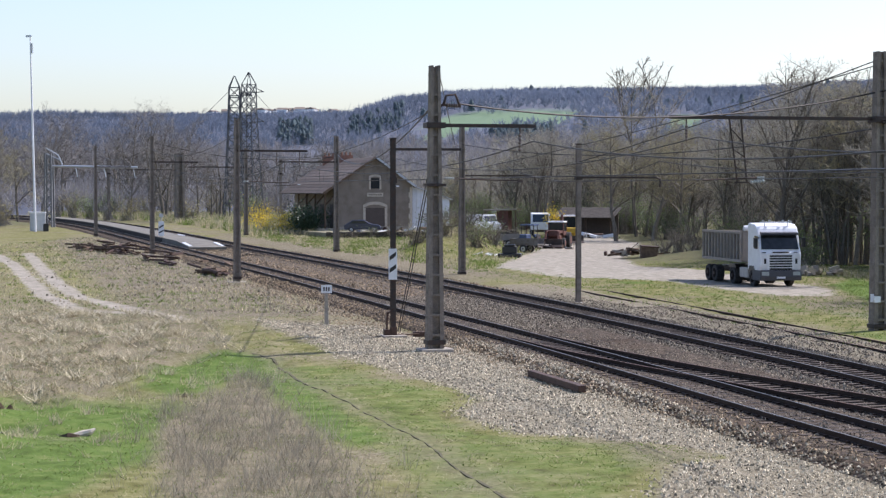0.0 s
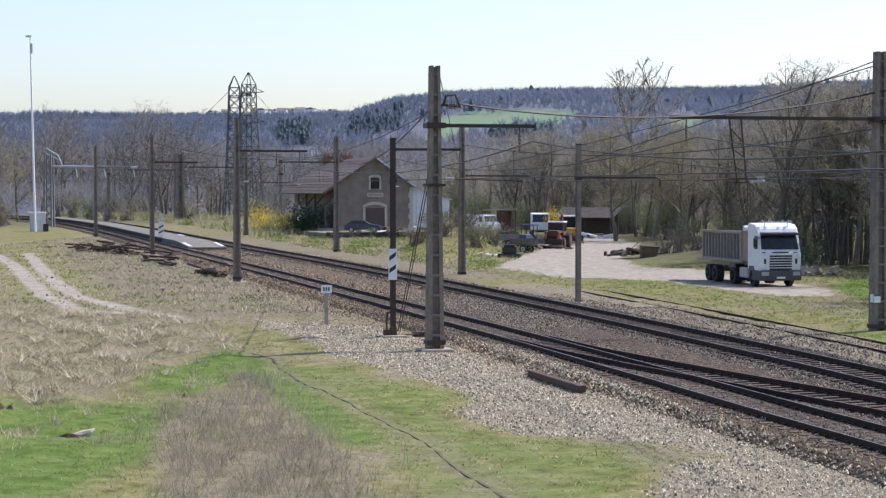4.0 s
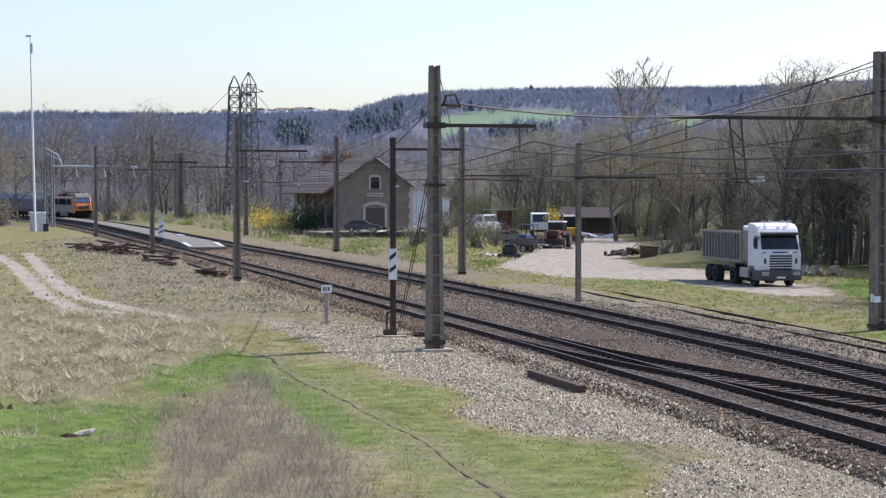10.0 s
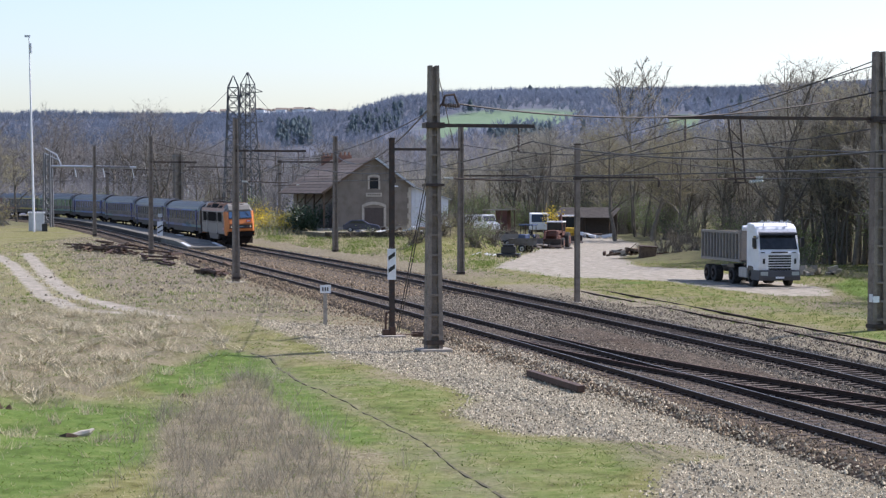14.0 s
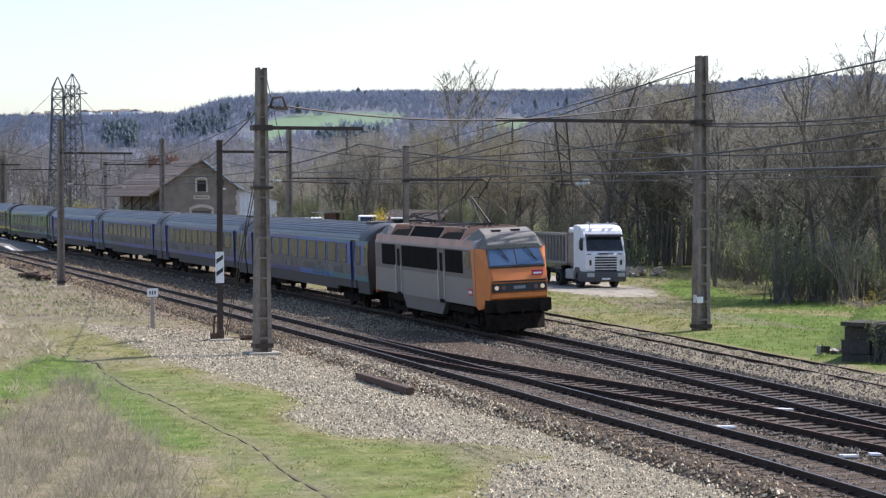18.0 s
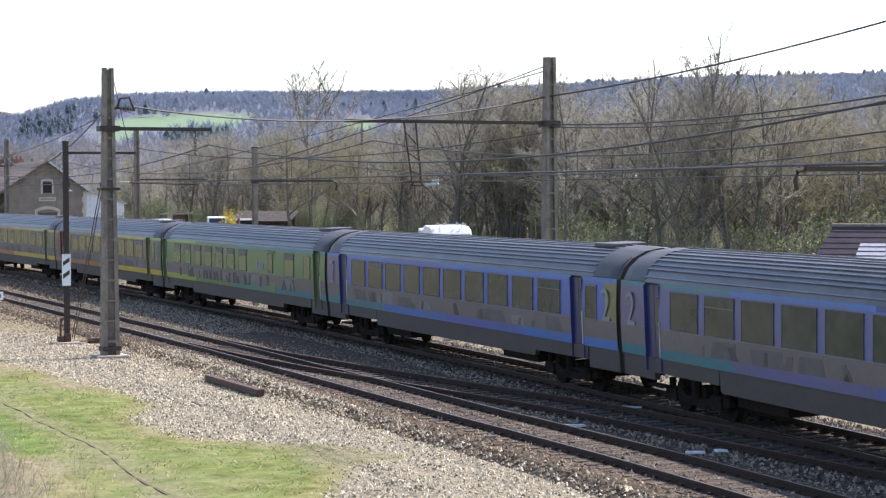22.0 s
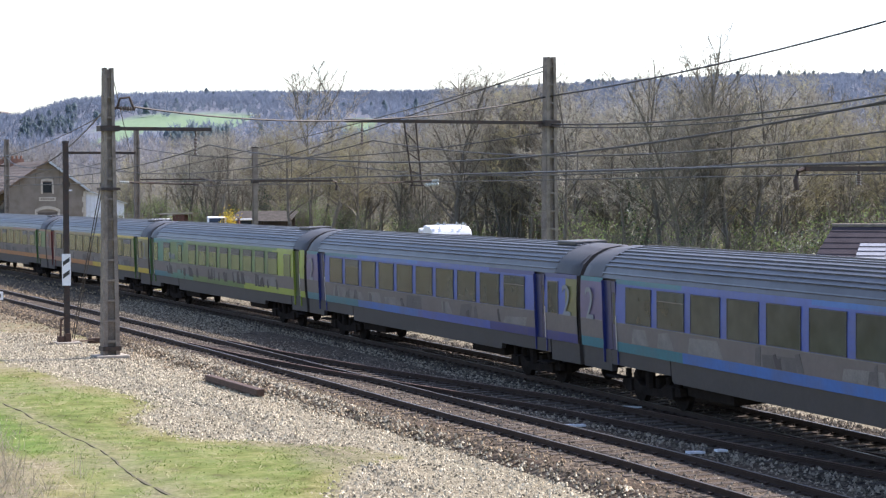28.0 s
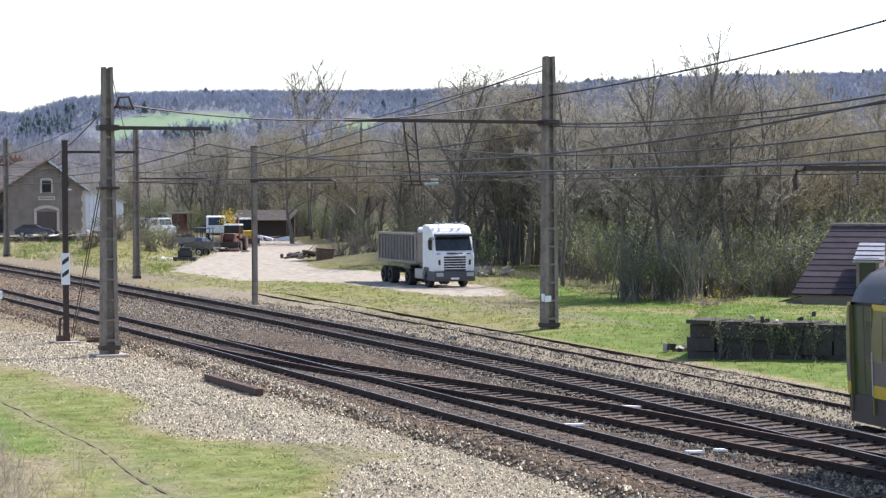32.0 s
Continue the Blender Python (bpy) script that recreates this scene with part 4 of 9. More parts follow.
    # windows
    for sign in (-1, 1):
        for i, x in enumerate(xs):
            opens = i in (1, len(xs) - 1) or (first and i % 3 == 1)
            win = part("window", flush_box(Shape(), x - w, x + w, 2.16, 3.07, sign, 0.024), FILMED_GLASS if bar else DAYLIT_GLASS if extra in (9, 10, 16, 17) else COACH_GLASS, car)
            fr = Shape()
            for a, b2, c, d2 in ((x - w - 0.022, x - w, 2.14, 3.09), (x + w, x + w + 0.022, 2.14, 3.09), (x - w, x + w, 3.07, 3.09), (x - w, x + w, 2.14, 2.16)):
                flush_box(fr, a, b2, c, d2, sign, 0.032)
            part("window_frame", fr, GASKET, win)
            if bar or opens:
                part("top_light", flush_box(Shape(), x - w, x + w, 2.84, 3.07, sign, 0.028), COACH_GLASS, win, "dark hinged top light")
                part("top_light_bar", flush_box(Shape(), x - w, x + w, 2.82, 2.84, sign, 0.032), COACH_GREYBAND, win)
    # doors near both ends, set back between dark reveals
    for k, (x, hw) in enumerate(doors):
        for sign in (-1, 1):
            key = segs[4][k]
            lo, hi_ = sorted((sign * 1.28, sign * 1.315))
            # Blue and green leaves take darker paint to stand for the recess shade.
            d = part("door", Shape().box(x - hw, x + hw, lo, hi_, 1.0, 3.2), paint({"deep_blue": "shaded_blue", "green": "shaded_green", "lime": "shaded_green", "olive": "shaded_green"}.get(key, key)), car, "recessed folding door")
            for e in (x - hw - 0.03, x + hw):
                part("reveal", Shape().box(e, e + 0.03, *sorted((sign * 1.28, sign * 1.4)), 1.0, 3.2), paint(key), d)
            part("leaf_joint", Shape().box(x - 0.012, x + 0.012, *sorted((sign * 1.31, sign * 1.322)), 1.05, 3.2), GASKET, d)
            part("door_window", Shape().box(x + 0.08, x + hw - 0.1, *sorted((sign * 1.3, sign * 1.323)), 2.05, 2.9), COACH_GLASS, d)
            part("handrail", Shape().tube([(x + hw + 0.06, sign * 1.43, 1.4), (x + hw + 0.06, sign * 1.43, 2.3)], 0.015, 5), CHROME_FRAME, d)
            part("footstep", Shape().box(x - hw, x + hw, *sorted((sign * 1.1, sign * 1.38)), 0.62, 0.67), UNDERFRAME, d)
    for vx, vw in ((11.45, 0.33),) + (((-11.0, 0.5),) if first else ((-11.6, 0.42),) if flip else ()):
        if bar and vx > 0:
            vx, vw = 10.8, 0.4
        for sign in (-1, 1):
            w_ = part("vestibule_window", flush_box(Shape(), vx - vw, vx + vw, 2.14, 3.02, sign, 0.024), FILMED_GLASS if bar else DAYLIT_GLASS if extra in (9, 10, 16, 17) else COACH_GLASS, car)
            fr = Shape()
            for a, b2, c, d2 in ((vx - vw - 0.03, vx - vw, 2.11, 3.05), (vx + vw, vx + vw + 0.03, 2.11, 3.05), (vx - vw, vx + vw, 3.02, 3.05), (vx - vw, vx + vw, 2.11, 2.14)):
                flush_box(fr, a, b2, c, d2, sign, 0.032)
            part("window_frame", fr, COACH_GREYBAND, w_)
    # underframe boxes and bogies
    for x0, x1, lo in ((-6.9, -4.4, 0.5), (4.2, 6.9, 0.55)):
        part("equipment_box", Shape().box(x0, x1, -1.1, 1.1, lo, 1.0), UNDERFRAME, car)
    for x in (-9.2, 9.2):
        bogie(car, x, 2.56)
    if bar:
        fx = -6.7 if flip else 5.85
        dd = part("service_door", flush_box(Shape(), fx - 0.62, fx + 0.62, 1.42, 3.12, -1, 0.02), paint("sea_green" if flip else "green"), car, "flush service door")
        part("door_gap", flush_box(flush_box(flush_box(Shape(), fx - 0.66, fx - 0.62, 1.38, 3.15, -1, 0.012), fx + 0.62, fx + 0.66, 1.38, 3.15, -1, 0.012), fx - 0.62, fx + 0.62, 3.12, 3.15, -1, 0.012), GASKET, dd)
        part("door_window", flush_box(Shape(), fx - 0.3, fx + 0.3, 2.25, 3.0, -1, 0.026), FILMED_GLASS, dd)
        part("door_window_frame", flush_box(flush_box(flush_box(flush_box(Shape(), fx - 0.34, fx - 0.3, 2.21, 3.04, -1, 0.03), fx + 0.3, fx + 0.34, 2.21, 3.04, -1, 0.03), fx - 0.3, fx + 0.3, 3.0, 3.04, -1, 0.03), fx - 0.3, fx + 0.3, 2.21, 2.25, -1, 0.03), GASKET, dd)
        part("painted_letters", Shape().box(fx - 2.1, fx - 1.85, -1.425, -1.4, 2.3, 2.62).box(fx - 1.7, fx - 1.42, -1.425, -1.4, 2.3, 2.55).box(fx - 1.3, fx - 1.0, -1.425, -1.4, 2.3, 2.55), NUMERAL, car, "plain pale bars of unreadable letters")
    if extra:
        g = random.Random(extra)

        def patch(x, wd, z0, z1, lean, material, out=0.008):
            ya, yb = -side_y(z0) - out, -side_y(z1) - out
            v = [(x, ya, z0), (x + wd, ya, z0), (x + wd * g.uniform(0.6, 1.0) + lean, yb, z1), (x + lean, yb, z1 - g.uniform(0, 0.08))]
            p = Shape().add(v + [(a, b + out + 0.02, c) for a, b, c in v], [(0, 1, 2, 3), (7, 6, 5, 4), (0, 4, 5, 1), (1, 5, 6, 2), (2, 6, 7, 3), (3, 7, 4, 0)])
            part("sprayed_patch", p, material, car)

        # wiped pale fields with dark leaning remains of old lettering between them
        x = -9.6
        while x < 9.0:
            run = g.uniform(0.7, 2.2)
            if g.random() < 0.75:
                patch(x, run, 1.63, g.uniform(1.9, 2.09), g.uniform(-0.2, 0.2), GRAFFITI_WORN if bar or g.random() < 0.5 else GRAFFITI_DUST, 0.006)
            for _ in range(g.choice((2, 3, 4)) if bar else g.choice((0, 1, 2))):
                patch(x + g.uniform(0, run), g.uniform(0.14, 0.4), 1.64 - (0.1 if bar else 0), g.uniform(1.85, 2.09), g.uniform(-0.22, 0.22), GRAFFITI_DARK if bar or g.random() < 0.3 else GRAFFITI_DUST, 0.011)
            x += run + g.uniform(0.0, 0.8)
        if extra == 3:
            # a large tag in teal strokes near the front of the first coach
            for k in range(15):
                x0 = 2.6 + k * 0.24
                patch(x0, g.uniform(0.07, 0.14), g.uniform(1.32, 1.5), g.uniform(1.7, 2.04), g.uniform(-0.25, 0.25), paint("teal") if k % 3 else GRAFFITI_WORN, 0.015)
    return car


def bands(*names):
    k = 1.0 / len(names)
    return [(k, n) for n in names]


# rear end first in every list
COACHES = [
    ("blue passenger coach with teal front end and sprayed lettering", [bands("blue", "deep_blue", "sky_blue", "teal"), bands("blue", "blue", "blue", "blue"), bands("g"), bands("blue", "deep_blue", "sky_blue", "teal"), ("deep_blue", "deep_blue")], False, 3),
    ("dusty blue-grey passenger coach with yellow-green end", [bands("slate_blue", "slate_blue", "blue"), bands("slate_blue", "grey", "slate_blue", "dull_green"), bands("g"), bands("slate_blue", "blue", "slate_blue"), ("deep_blue", "deep_blue")], False, 5),
    ("blue passenger coach with green front end", [bands("teal", "sky_blue", "deep_blue", "deep_blue"), bands("slate_blue", "slate_blue", "blue", "blue"), bands("g"), bands("teal", "slate_blue", "blue", "deep_blue"), ("deep_blue", "deep_blue")], False, 6),
    ("blue passenger coach with sky-blue lower band", [bands("sky_blue", "blue", "sky_blue", "sky_blue"), bands("blue", "blue", "blue", "blue"), bands("g"), bands("teal", "sky_blue", "blue", "sky_blue"), ("deep_blue", "deep_blue")], False, 7),
    ("green bar coach with large painted letters", [bands("lime", "green", "teal", "teal"), bands("green", "green", "green", "green"), bands("g"), bands("lime", "green", "sea_green", "teal"), ("green", "green")], True, 8),
    ("ochre passenger coach with rust and yellow bands", [bands("rust", "brown", "brown", "yellow", "yellow", "yellow", "lime"), bands("brown", "ochre", "ochre", "ochre", "ochre", "ochre", "brown", "dull_green"), bands("g"), bands("rust", "rust", "orange", "ochre", "yellow", "yellow", "yellow"), ("red", "olive")], False, 9),
    ("orange and yellow passenger coach", [bands("orange", "orange", "yellow", "yellow"), bands("ochre", "ochre", "ochre", "olive"), bands("g"), bands("rust", "orange", "yellow", "yellow"), ("orange", "olive")], False, 10),
    ("blue passenger coach with teal upper band", [bands("blue", "teal", "teal", "teal"), bands("slate_blue", "slate_blue", "blue", "blue"), bands("g"), bands("blue", "violet", "sky_blue", "teal"), ("deep_blue", "deep_blue")], False, 11),
    ("grey-blue passenger coach with violet band", [bands("slate_blue", "slate_blue", "blue"), bands("slate_blue", "grey", "slate_blue"), bands("g"), bands("slate_blue", "violet", "blue"), ("deep_blue", "deep_blue")], False, 12),
    ("blue passenger coach with teal and blue blocks", [bands("teal", "blue", "sky_blue", "blue"), bands("blue", "blue", "blue", "blue"), bands("g"), bands("teal", "sky_blue", "sky_blue", "blue"), ("deep_blue", "deep_blue")], False, 13),
    ("blue passenger coach with deep blue panels", [bands("teal", "sky_blue", "blue", "deep_blue"), bands("blue", "blue", "blue", "blue"), bands("g"), bands("teal", "sky_blue", "blue", "deep_blue"), ("deep_blue", "deep_blue")], False, 14),
    ("green bar coach with teal rear and lime front end", [bands("teal", "sea_green", "green", "green", "green", "green", "lime"), bands("sea_green", "green", "green", "green", "green", "lime"), bands("g"), bands("teal", "sea_green", "green", "green", "lime", "lime"), ("green", "lime")], True, 15),
    ("brown and yellow passenger coach with red rear door", [bands("ochre", "ochre", "yellow", "yellow"), bands("brown", "ochre", "ochre", "olive"), bands("g"), bands("rust", "orange", "yellow", "yellow"), ("red", "green")], False, 16),
    ("orange and yellow rear passenger coach", [bands("yellow", "yellow", "ochre", "rust", "rust"), bands("olive", "olive", "ochre", "ochre", "ochre", "ochre", "brown", "green"), bands("g"), bands("yellow", "yellow", "orange", "orange", "orange"), ("olive", "green")], False, 17)]


# rear and front vestibule colours that differ from the blue coaches
ENDS = {9: ("red", "dull_green"), 10: ("dull_green", "olive"), 16: ("red", "olive"), 17: ("olive", "green"), 3: ("violet", "olive"), 5: ("slate_blue", "dull_green"), 12: ("slate_blue", "slate_blue")}


def build_loco():
    lo = thing("electric_locomotive", "grey and orange electric locomotive with raised pantograph and lit headlamps", "locomotive")
    H = 1.48
    # main box of the body
    sec = [(-H, 1.12), (-H, 3.35), (-1.36, 3.62), (-0.95, 3.86), (0.95, 3.86), (1.36, 3.62), (H, 3.35), (H, 1.12)]
    part("body", Shape().prism(sec, -7.25, 7.25), LOCO_GREY, lo)
    for sx in (-1, 1):
        # orange cab shell: shoulder, raked windscreen, upright lower front
        shell = Shape()
        prof = [(7.2, 1.1), (7.45, 0.98), (7.9, 1.1), (8.1, 1.44), (8.18, 2.06), (8.02, 2.56), (7.55, 3.36), (7.2, 3.36)]
        left = [(sx * x, -H, z) for x, z in prof]
        right = [(sx * x, H, z) for x, z in prof]
        # chamfered nose: pull front corners in
        def pull(p):
            return (p[0], p[1] * (0.8 if abs(p[0]) > 7.85 else 1.0 if abs(p[0]) < 7.3 or p[2] < 1 else 0.86), p[2])
        L2, R2 = [pull(p) for p in left], [pull(p) for p in right]
        k = len(prof)
        shell.add(L2 + R2, [tuple(range(k)), tuple(range(2 * k - 1, k - 1, -1))] + [(i, (i + 1) % k, k + (i + 1) % k, k + i) for i in range(k)])
        part("cab_shell", shell, LOCO_ORANGE, lo, "bright orange cab front", bevel=0.03)
        roof = Shape().loft([[(sx * x, -yl, zl), (sx * x, -yt, zt), (sx * x, yt, zt), (sx * x, yl, zl)] for x, yl, zl, yt, zt in ((5.6, 1.36, 3.63, 0.98, 3.9), (6.45, 1.42, 3.5, 1.0, 4.12), (7.25, 1.36, 3.38, 1.04, 3.9), (7.6, 1.22, 3.33, 1.04, 3.5))])
        part("cab_roof", roof, LOCO_ROOF_GREY, lo, "dusty light grey cab roof", bevel=0.02)
        for y in (-0.45, 0.35):
            part("roof_hatch", Shape().box(min(sx * 6.7, sx * 6.95), max(sx * 6.7, sx * 6.95), y - 0.14, y + 0.2, 3.98, 4.06), UNDERFRAME, lo)
        # windscreen of two panes in a pale frame
        fr = thing_rake(lo, sx)
        # lower panel between black lines
        part("front_panel", Shape().add([(sx * 8.205, -1.06, 2.13), (sx * 8.205, 1.06, 2.13), (sx * 8.02, 1.08, 2.6), (sx * 8.02, -1.08, 2.6), (sx * 8.1, -1.06, 2.1), (sx * 8.1, 1.06, 2.1), (sx * 7.9, 1.12, 2.55), (sx * 7.9, -1.12, 2.55)],
             [(0, 1, 2, 3), (7, 6, 5, 4), (0, 4, 5, 1), (1, 5, 6, 2), (2, 6, 7, 3), (3, 7, 4, 0)]), LOCO_ORANGE, lo)
        part("black_line", Shape().box(min(sx * 7.9, sx * 8.045), max(sx * 7.9, sx * 8.045), -1.14, 1.14, 2.6, 2.65), PAINT_BLACK, lo)
        part("black_line", Shape().box(min(sx * 8.17, sx * 8.232), max(sx * 8.17, sx * 8.232), -1.12, 1.12, 2.075, 2.115), PAINT_BLACK, lo)
        lp = part("lamp_panel", Shape().box(min(sx * 8.1, sx * 8.215), max(sx * 8.1, sx * 8.215), -1.12, 1.12, 1.68, 2.02), PAINT_BLACK, lo, "black lamp panel")
        for y in (-0.94, 0.94):
            part("headlamp", Shape().disc((sx * 8.225, y, 1.85), (1, 0, 0), 0.085, 0.03, 16), LAMP_ON if sx > 0 else LAMP_OFF, lp, "lit headlamp" if sx > 0 else "")
        for y in (-0.66, 0.66):
            part("tail_lamp", Shape().disc((sx * 8.225, y, 1.85), (1, 0, 0), 0.085, 0.03, 14), LAMP_OFF, lp)
        part("number_bars", Shape().box(min(sx * 8.2, sx * 8.222), max(sx * 8.2, sx * 8.222), -0.24, 0.24, 1.79, 1.91), NUMERAL, lp, "plain pale bars of a running number")
        part("orange_sill", Shape().box(min(sx * 8.02, sx * 8.21), max(sx * 8.02, sx * 8.21), -1.13, 1.13, 1.46, 1.62), LOCO_ORANGE, lo)
        part("badge", Shape().box(min(sx * 8.12, sx * 8.17), max(sx * 8.12, sx * 8.17), 0.55 if sx > 0 else -1.0, 1.0 if sx > 0 else -0.55, 2.28, 2.48), LOGO_RED, lo, "small red badge")
        part("badge_bar", Shape().box(min(sx * 8.15, sx * 8.176), max(sx * 8.15, sx * 8.176), 0.6 if sx > 0 else -0.95, 0.95 if sx > 0 else -0.6, 2.33, 2.4), PAINT_WHITE, lo)
        # buffer beam, plough, coupling
        part("buffer_beam", Shape().box(min(sx * 7.6, sx * 8.2), max(sx * 7.6, sx * 8.2), -1.3, 1.3, 0.9, 1.38), UNDERFRAME, lo, bevel=0.02)
        for y in (-0.88, 0.88):
            part("buffer", buffer_mesh(), None, lo, m=pose(sx * 8.2, y, 1.12, 0, 0, 0 if sx > 0 else 180))
        part("snow_plough", Shape().add([(sx * 7.5, -1.25, 0.85), (sx * 7.5, 1.25, 0.85), (sx * 8.0, 1.0, 0.8), (sx * 8.0, -1.0, 0.8), (sx * 7.6, -1.2, 0.18), (sx * 7.6, 1.2, 0.18), (sx * 7.95, 0.7, 0.2), (sx * 7.95, -0.7, 0.2)],
             [(0, 1, 2, 3), (7, 6, 5, 4), (0, 4, 5, 1), (1, 5, 6, 2), (2, 6, 7, 3), (3, 7, 4, 0)]), UNDERFRAME, lo)
        part("coupling", Shape().tube([(sx * 8.2, 0, 1.0), (sx * 8.5, 0, 0.9), (sx * 8.45, 0, 0.6), (sx * 8.3, 0, 0.5)], 0.05, 6), UNDERFRAME, lo)
        for y in (-0.5, 0.5):
            part("brake_hose", Shape().tube([(sx * 8.2, y, 0.95), (sx * 8.35, y, 0.85), (sx * 8.35, y * 1.1, 0.55), (sx * 8.25, y * 1.2, 0.45)], 0.03, 6), UNDERFRAME, lo)
    # side bands on the body sides
    for sign in (-1, 1):
        y0, y1 = (-H - 0.006, -H + 0.02) if sign < 0 else (H - 0.02, H + 0.006)
        part("upper_band", Shape().box(-7.24, 6.95, y0, y1, 2.18, 3.3), LOCO_MID, lo, "dusty grey upper side band")
        part("cantrail_band", Shape().add([(-7.2, sign * (H + 0.008), 3.31), (7.1, sign * (H + 0.008), 3.31), (6.6, sign * 1.375, 3.68), (-7.2, sign * 1.375, 3.68), (-7.2, sign * 1.4, 3.3), (7.1, sign * 1.4, 3.3), (7.0, sign * 1.3, 3.6), (-7.2, sign * 1.3, 3.6)],
             [(0, 1, 2, 3), (7, 6, 5, 4), (0, 4, 5, 1), (1, 5, 6, 2), (2, 6, 7, 3), (3, 7, 4, 0)]), LOCO_ORANGE_DULL, lo, "faded orange strip below the roof")
        for x0, x1 in ((-6.1, -3.9), (-2.9, 2.35), (3.45, 5.75)):
            g = part("air_grille", Shape().box(x0, x1, y0 + sign * 0.012, y1 + sign * 0.012, 2.35, 3.26), LOCO_GRILLE, lo, "black louvred grille")
            n = int((x1 - x0) / 0.5)
            for i in range(1, n):
                xx = x0 + i * (x1 - x0) / n
                part("louvre_bar", Shape().box(xx - 0.012, xx + 0.012, y0 + sign * 0.018, y1 + sign * 0.018, 2.37, 3.24), LOCO_GRILLE, g)
        for x in (-3.4, 2.9):
            d = part("side_door", Shape().box(x - 0.36, x + 0.36, y0 + sign * 0.01, y1 + sign * 0.01, 1.12, 3.26), LOCO_MID, lo)
            part("door_pane", Shape().box(x - 0.2, x + 0.2, y0 + sign * 0.016, y1 + sign * 0.016, 2.35, 3.1), LOCO_GRILLE, d)
            for hx in (-0.44, 0.44):
                part("handrail", Shape().tube([(x + hx, sign * (H + 0.05), 1.2), (x + hx, sign * (H + 0.05), 2.4)], 0.02, 5), CHROME_FRAME, d)
            part("door_step", Shape().box(x - 0.3, x + 0.3, y0 + sign * 0.02, y1 + sign * 0.02, 1.05, 1.2), LOCO_GRILLE, d)
        part("cab_post", Shape().add([(7.1, sign * (H + 0.01), 1.12), (7.23, sign * (H + 0.01), 1.12), (7.23, sign * (H + 0.01), 3.36), (6.8, sign * (H + 0.01), 3.36), (7.1, sign * (H - 0.02), 1.12), (7.23, sign * (H - 0.02), 1.12), (7.23, sign * (H - 0.02), 3.36), (6.8, sign * (H - 0.02), 3.36)],
             [(0, 1, 2, 3), (7, 6, 5, 4), (0, 4, 5, 1), (1, 5, 6, 2), (2, 6, 7, 3), (3, 7, 4, 0)]), LOCO_ORANGE, lo, "slanted orange strip at the cab corner")
        part("cab_side_window", Shape().box(6.05, 6.65, y0 + sign * 0.01, y1 + sign * 0.01, 2.55, 3.22), WINDOW_DARK, lo)
        part("side_badge", Shape().box(6.35, 6.9, y0 + sign * 0.008, y1 + sign * 0.008, 1.5, 1.8), LOGO_RED, lo, "small red side badge")
        part("badge_bar", Shape().box(6.4, 6.85, y0 + sign * 0.012, y1 + sign * 0.012, 1.6, 1.7), PAINT_WHITE, lo)
        part("skirt", Shape().prism([(-3.2, 1.14), (3.2, 1.14), (2.6, 0.55), (-2.6, 0.55)], min(sign * 1.2, sign * 1.42), max(sign * 1.2, sign * 1.42), "y"), LOCO_MID, lo)
    # roof gear
    part("roof_well", Shape().box(-5.5, 5.5, -0.92, 0.92, 3.86, 3.885), LOCO_GRILLE, lo)
    for x0, x1 in ((-5.1, -2.3), (2.3, 5.1)):
        part("equipment_well", Shape().prism([(-1.385, 3.64), (-0.99, 3.9), (0.99, 3.9), (1.385, 3.64)], x0, x1), LOCO_GRILLE, lo, "dark open roof well")
    for x0, x1 in ((-5.2, -5.1), (-2.3, -2.2), (2.2, 2.3), (5.1, 5.2)):
        part("roof_frame", Shape().prism([(-1.36, 3.64), (-1.02, 4.13), (1.02, 4.13), (1.36, 3.64)], x0, x1), LOCO_ORANGE_DULL, lo)
    for y in (-1.0, 1.0):
        part("roof_rail", Shape().beam((-5.2, y, 4.12), (5.2, y, 4.12), 0.05), LOCO_ORANGE_DULL, lo)
    part("roof_housing", Shape().prism([(-1.28, 3.66), (-1.0, 4.12), (1.0, 4.12), (1.28, 3.66)], -2.2, 2.2), LOCO_GRILLE, lo, "black louvred roof housing")
    for x in (-4.6, -3.9, -3.2, 3.0, 3.6):
        for y in (-0.5, 0.45):
            part("roof_insulator", Shape().tube([(x, y, 3.88), (x, y, 4.0), (x, y, 4.02), (x, y, 4.14), (x, y, 4.16)], [0.07, 0.07, 0.1, 0.07, 0.09], 8), INSULATOR, lo)
    part("roof_bar", Shape().tube([(-5, 0.45, 4.2), (-3, 0.45, 4.2), (2.8, 0.3, 4.22), (3.8, 0.3, 4.2)], 0.03, 6), WIRE, lo)

    def pantograph(x, up):
        p = part("pantograph", Shape().box(x - 0.7, x + 0.7, -0.5, -0.44, 4.18, 4.24).box(x - 0.7, x + 0.7, 0.44, 0.5, 4.18, 4.24).box(x - 0.05, x + 0.05, -0.5, 0.5, 4.18, 4.26), STEEL_DARK, lo, "single-arm pantograph, raised" if up else "single-arm pantograph, folded")
        knee = (x - 1.25, 0, 5.3) if up else (x - 1.5, 0, 4.42)
        head = (x + 0.55, 0, 6.12) if up else (x + 0.4, 0, 4.55)
        part("lower_arm", Shape().tube([(x + 0.4, 0.22, 4.25), knee], 0.05, 6).tube([(x + 0.6, -0.22, 4.25), (knee[0] - 0.1, 0, knee[2] - 0.08)], 0.035, 6), STEEL_DARK, p)
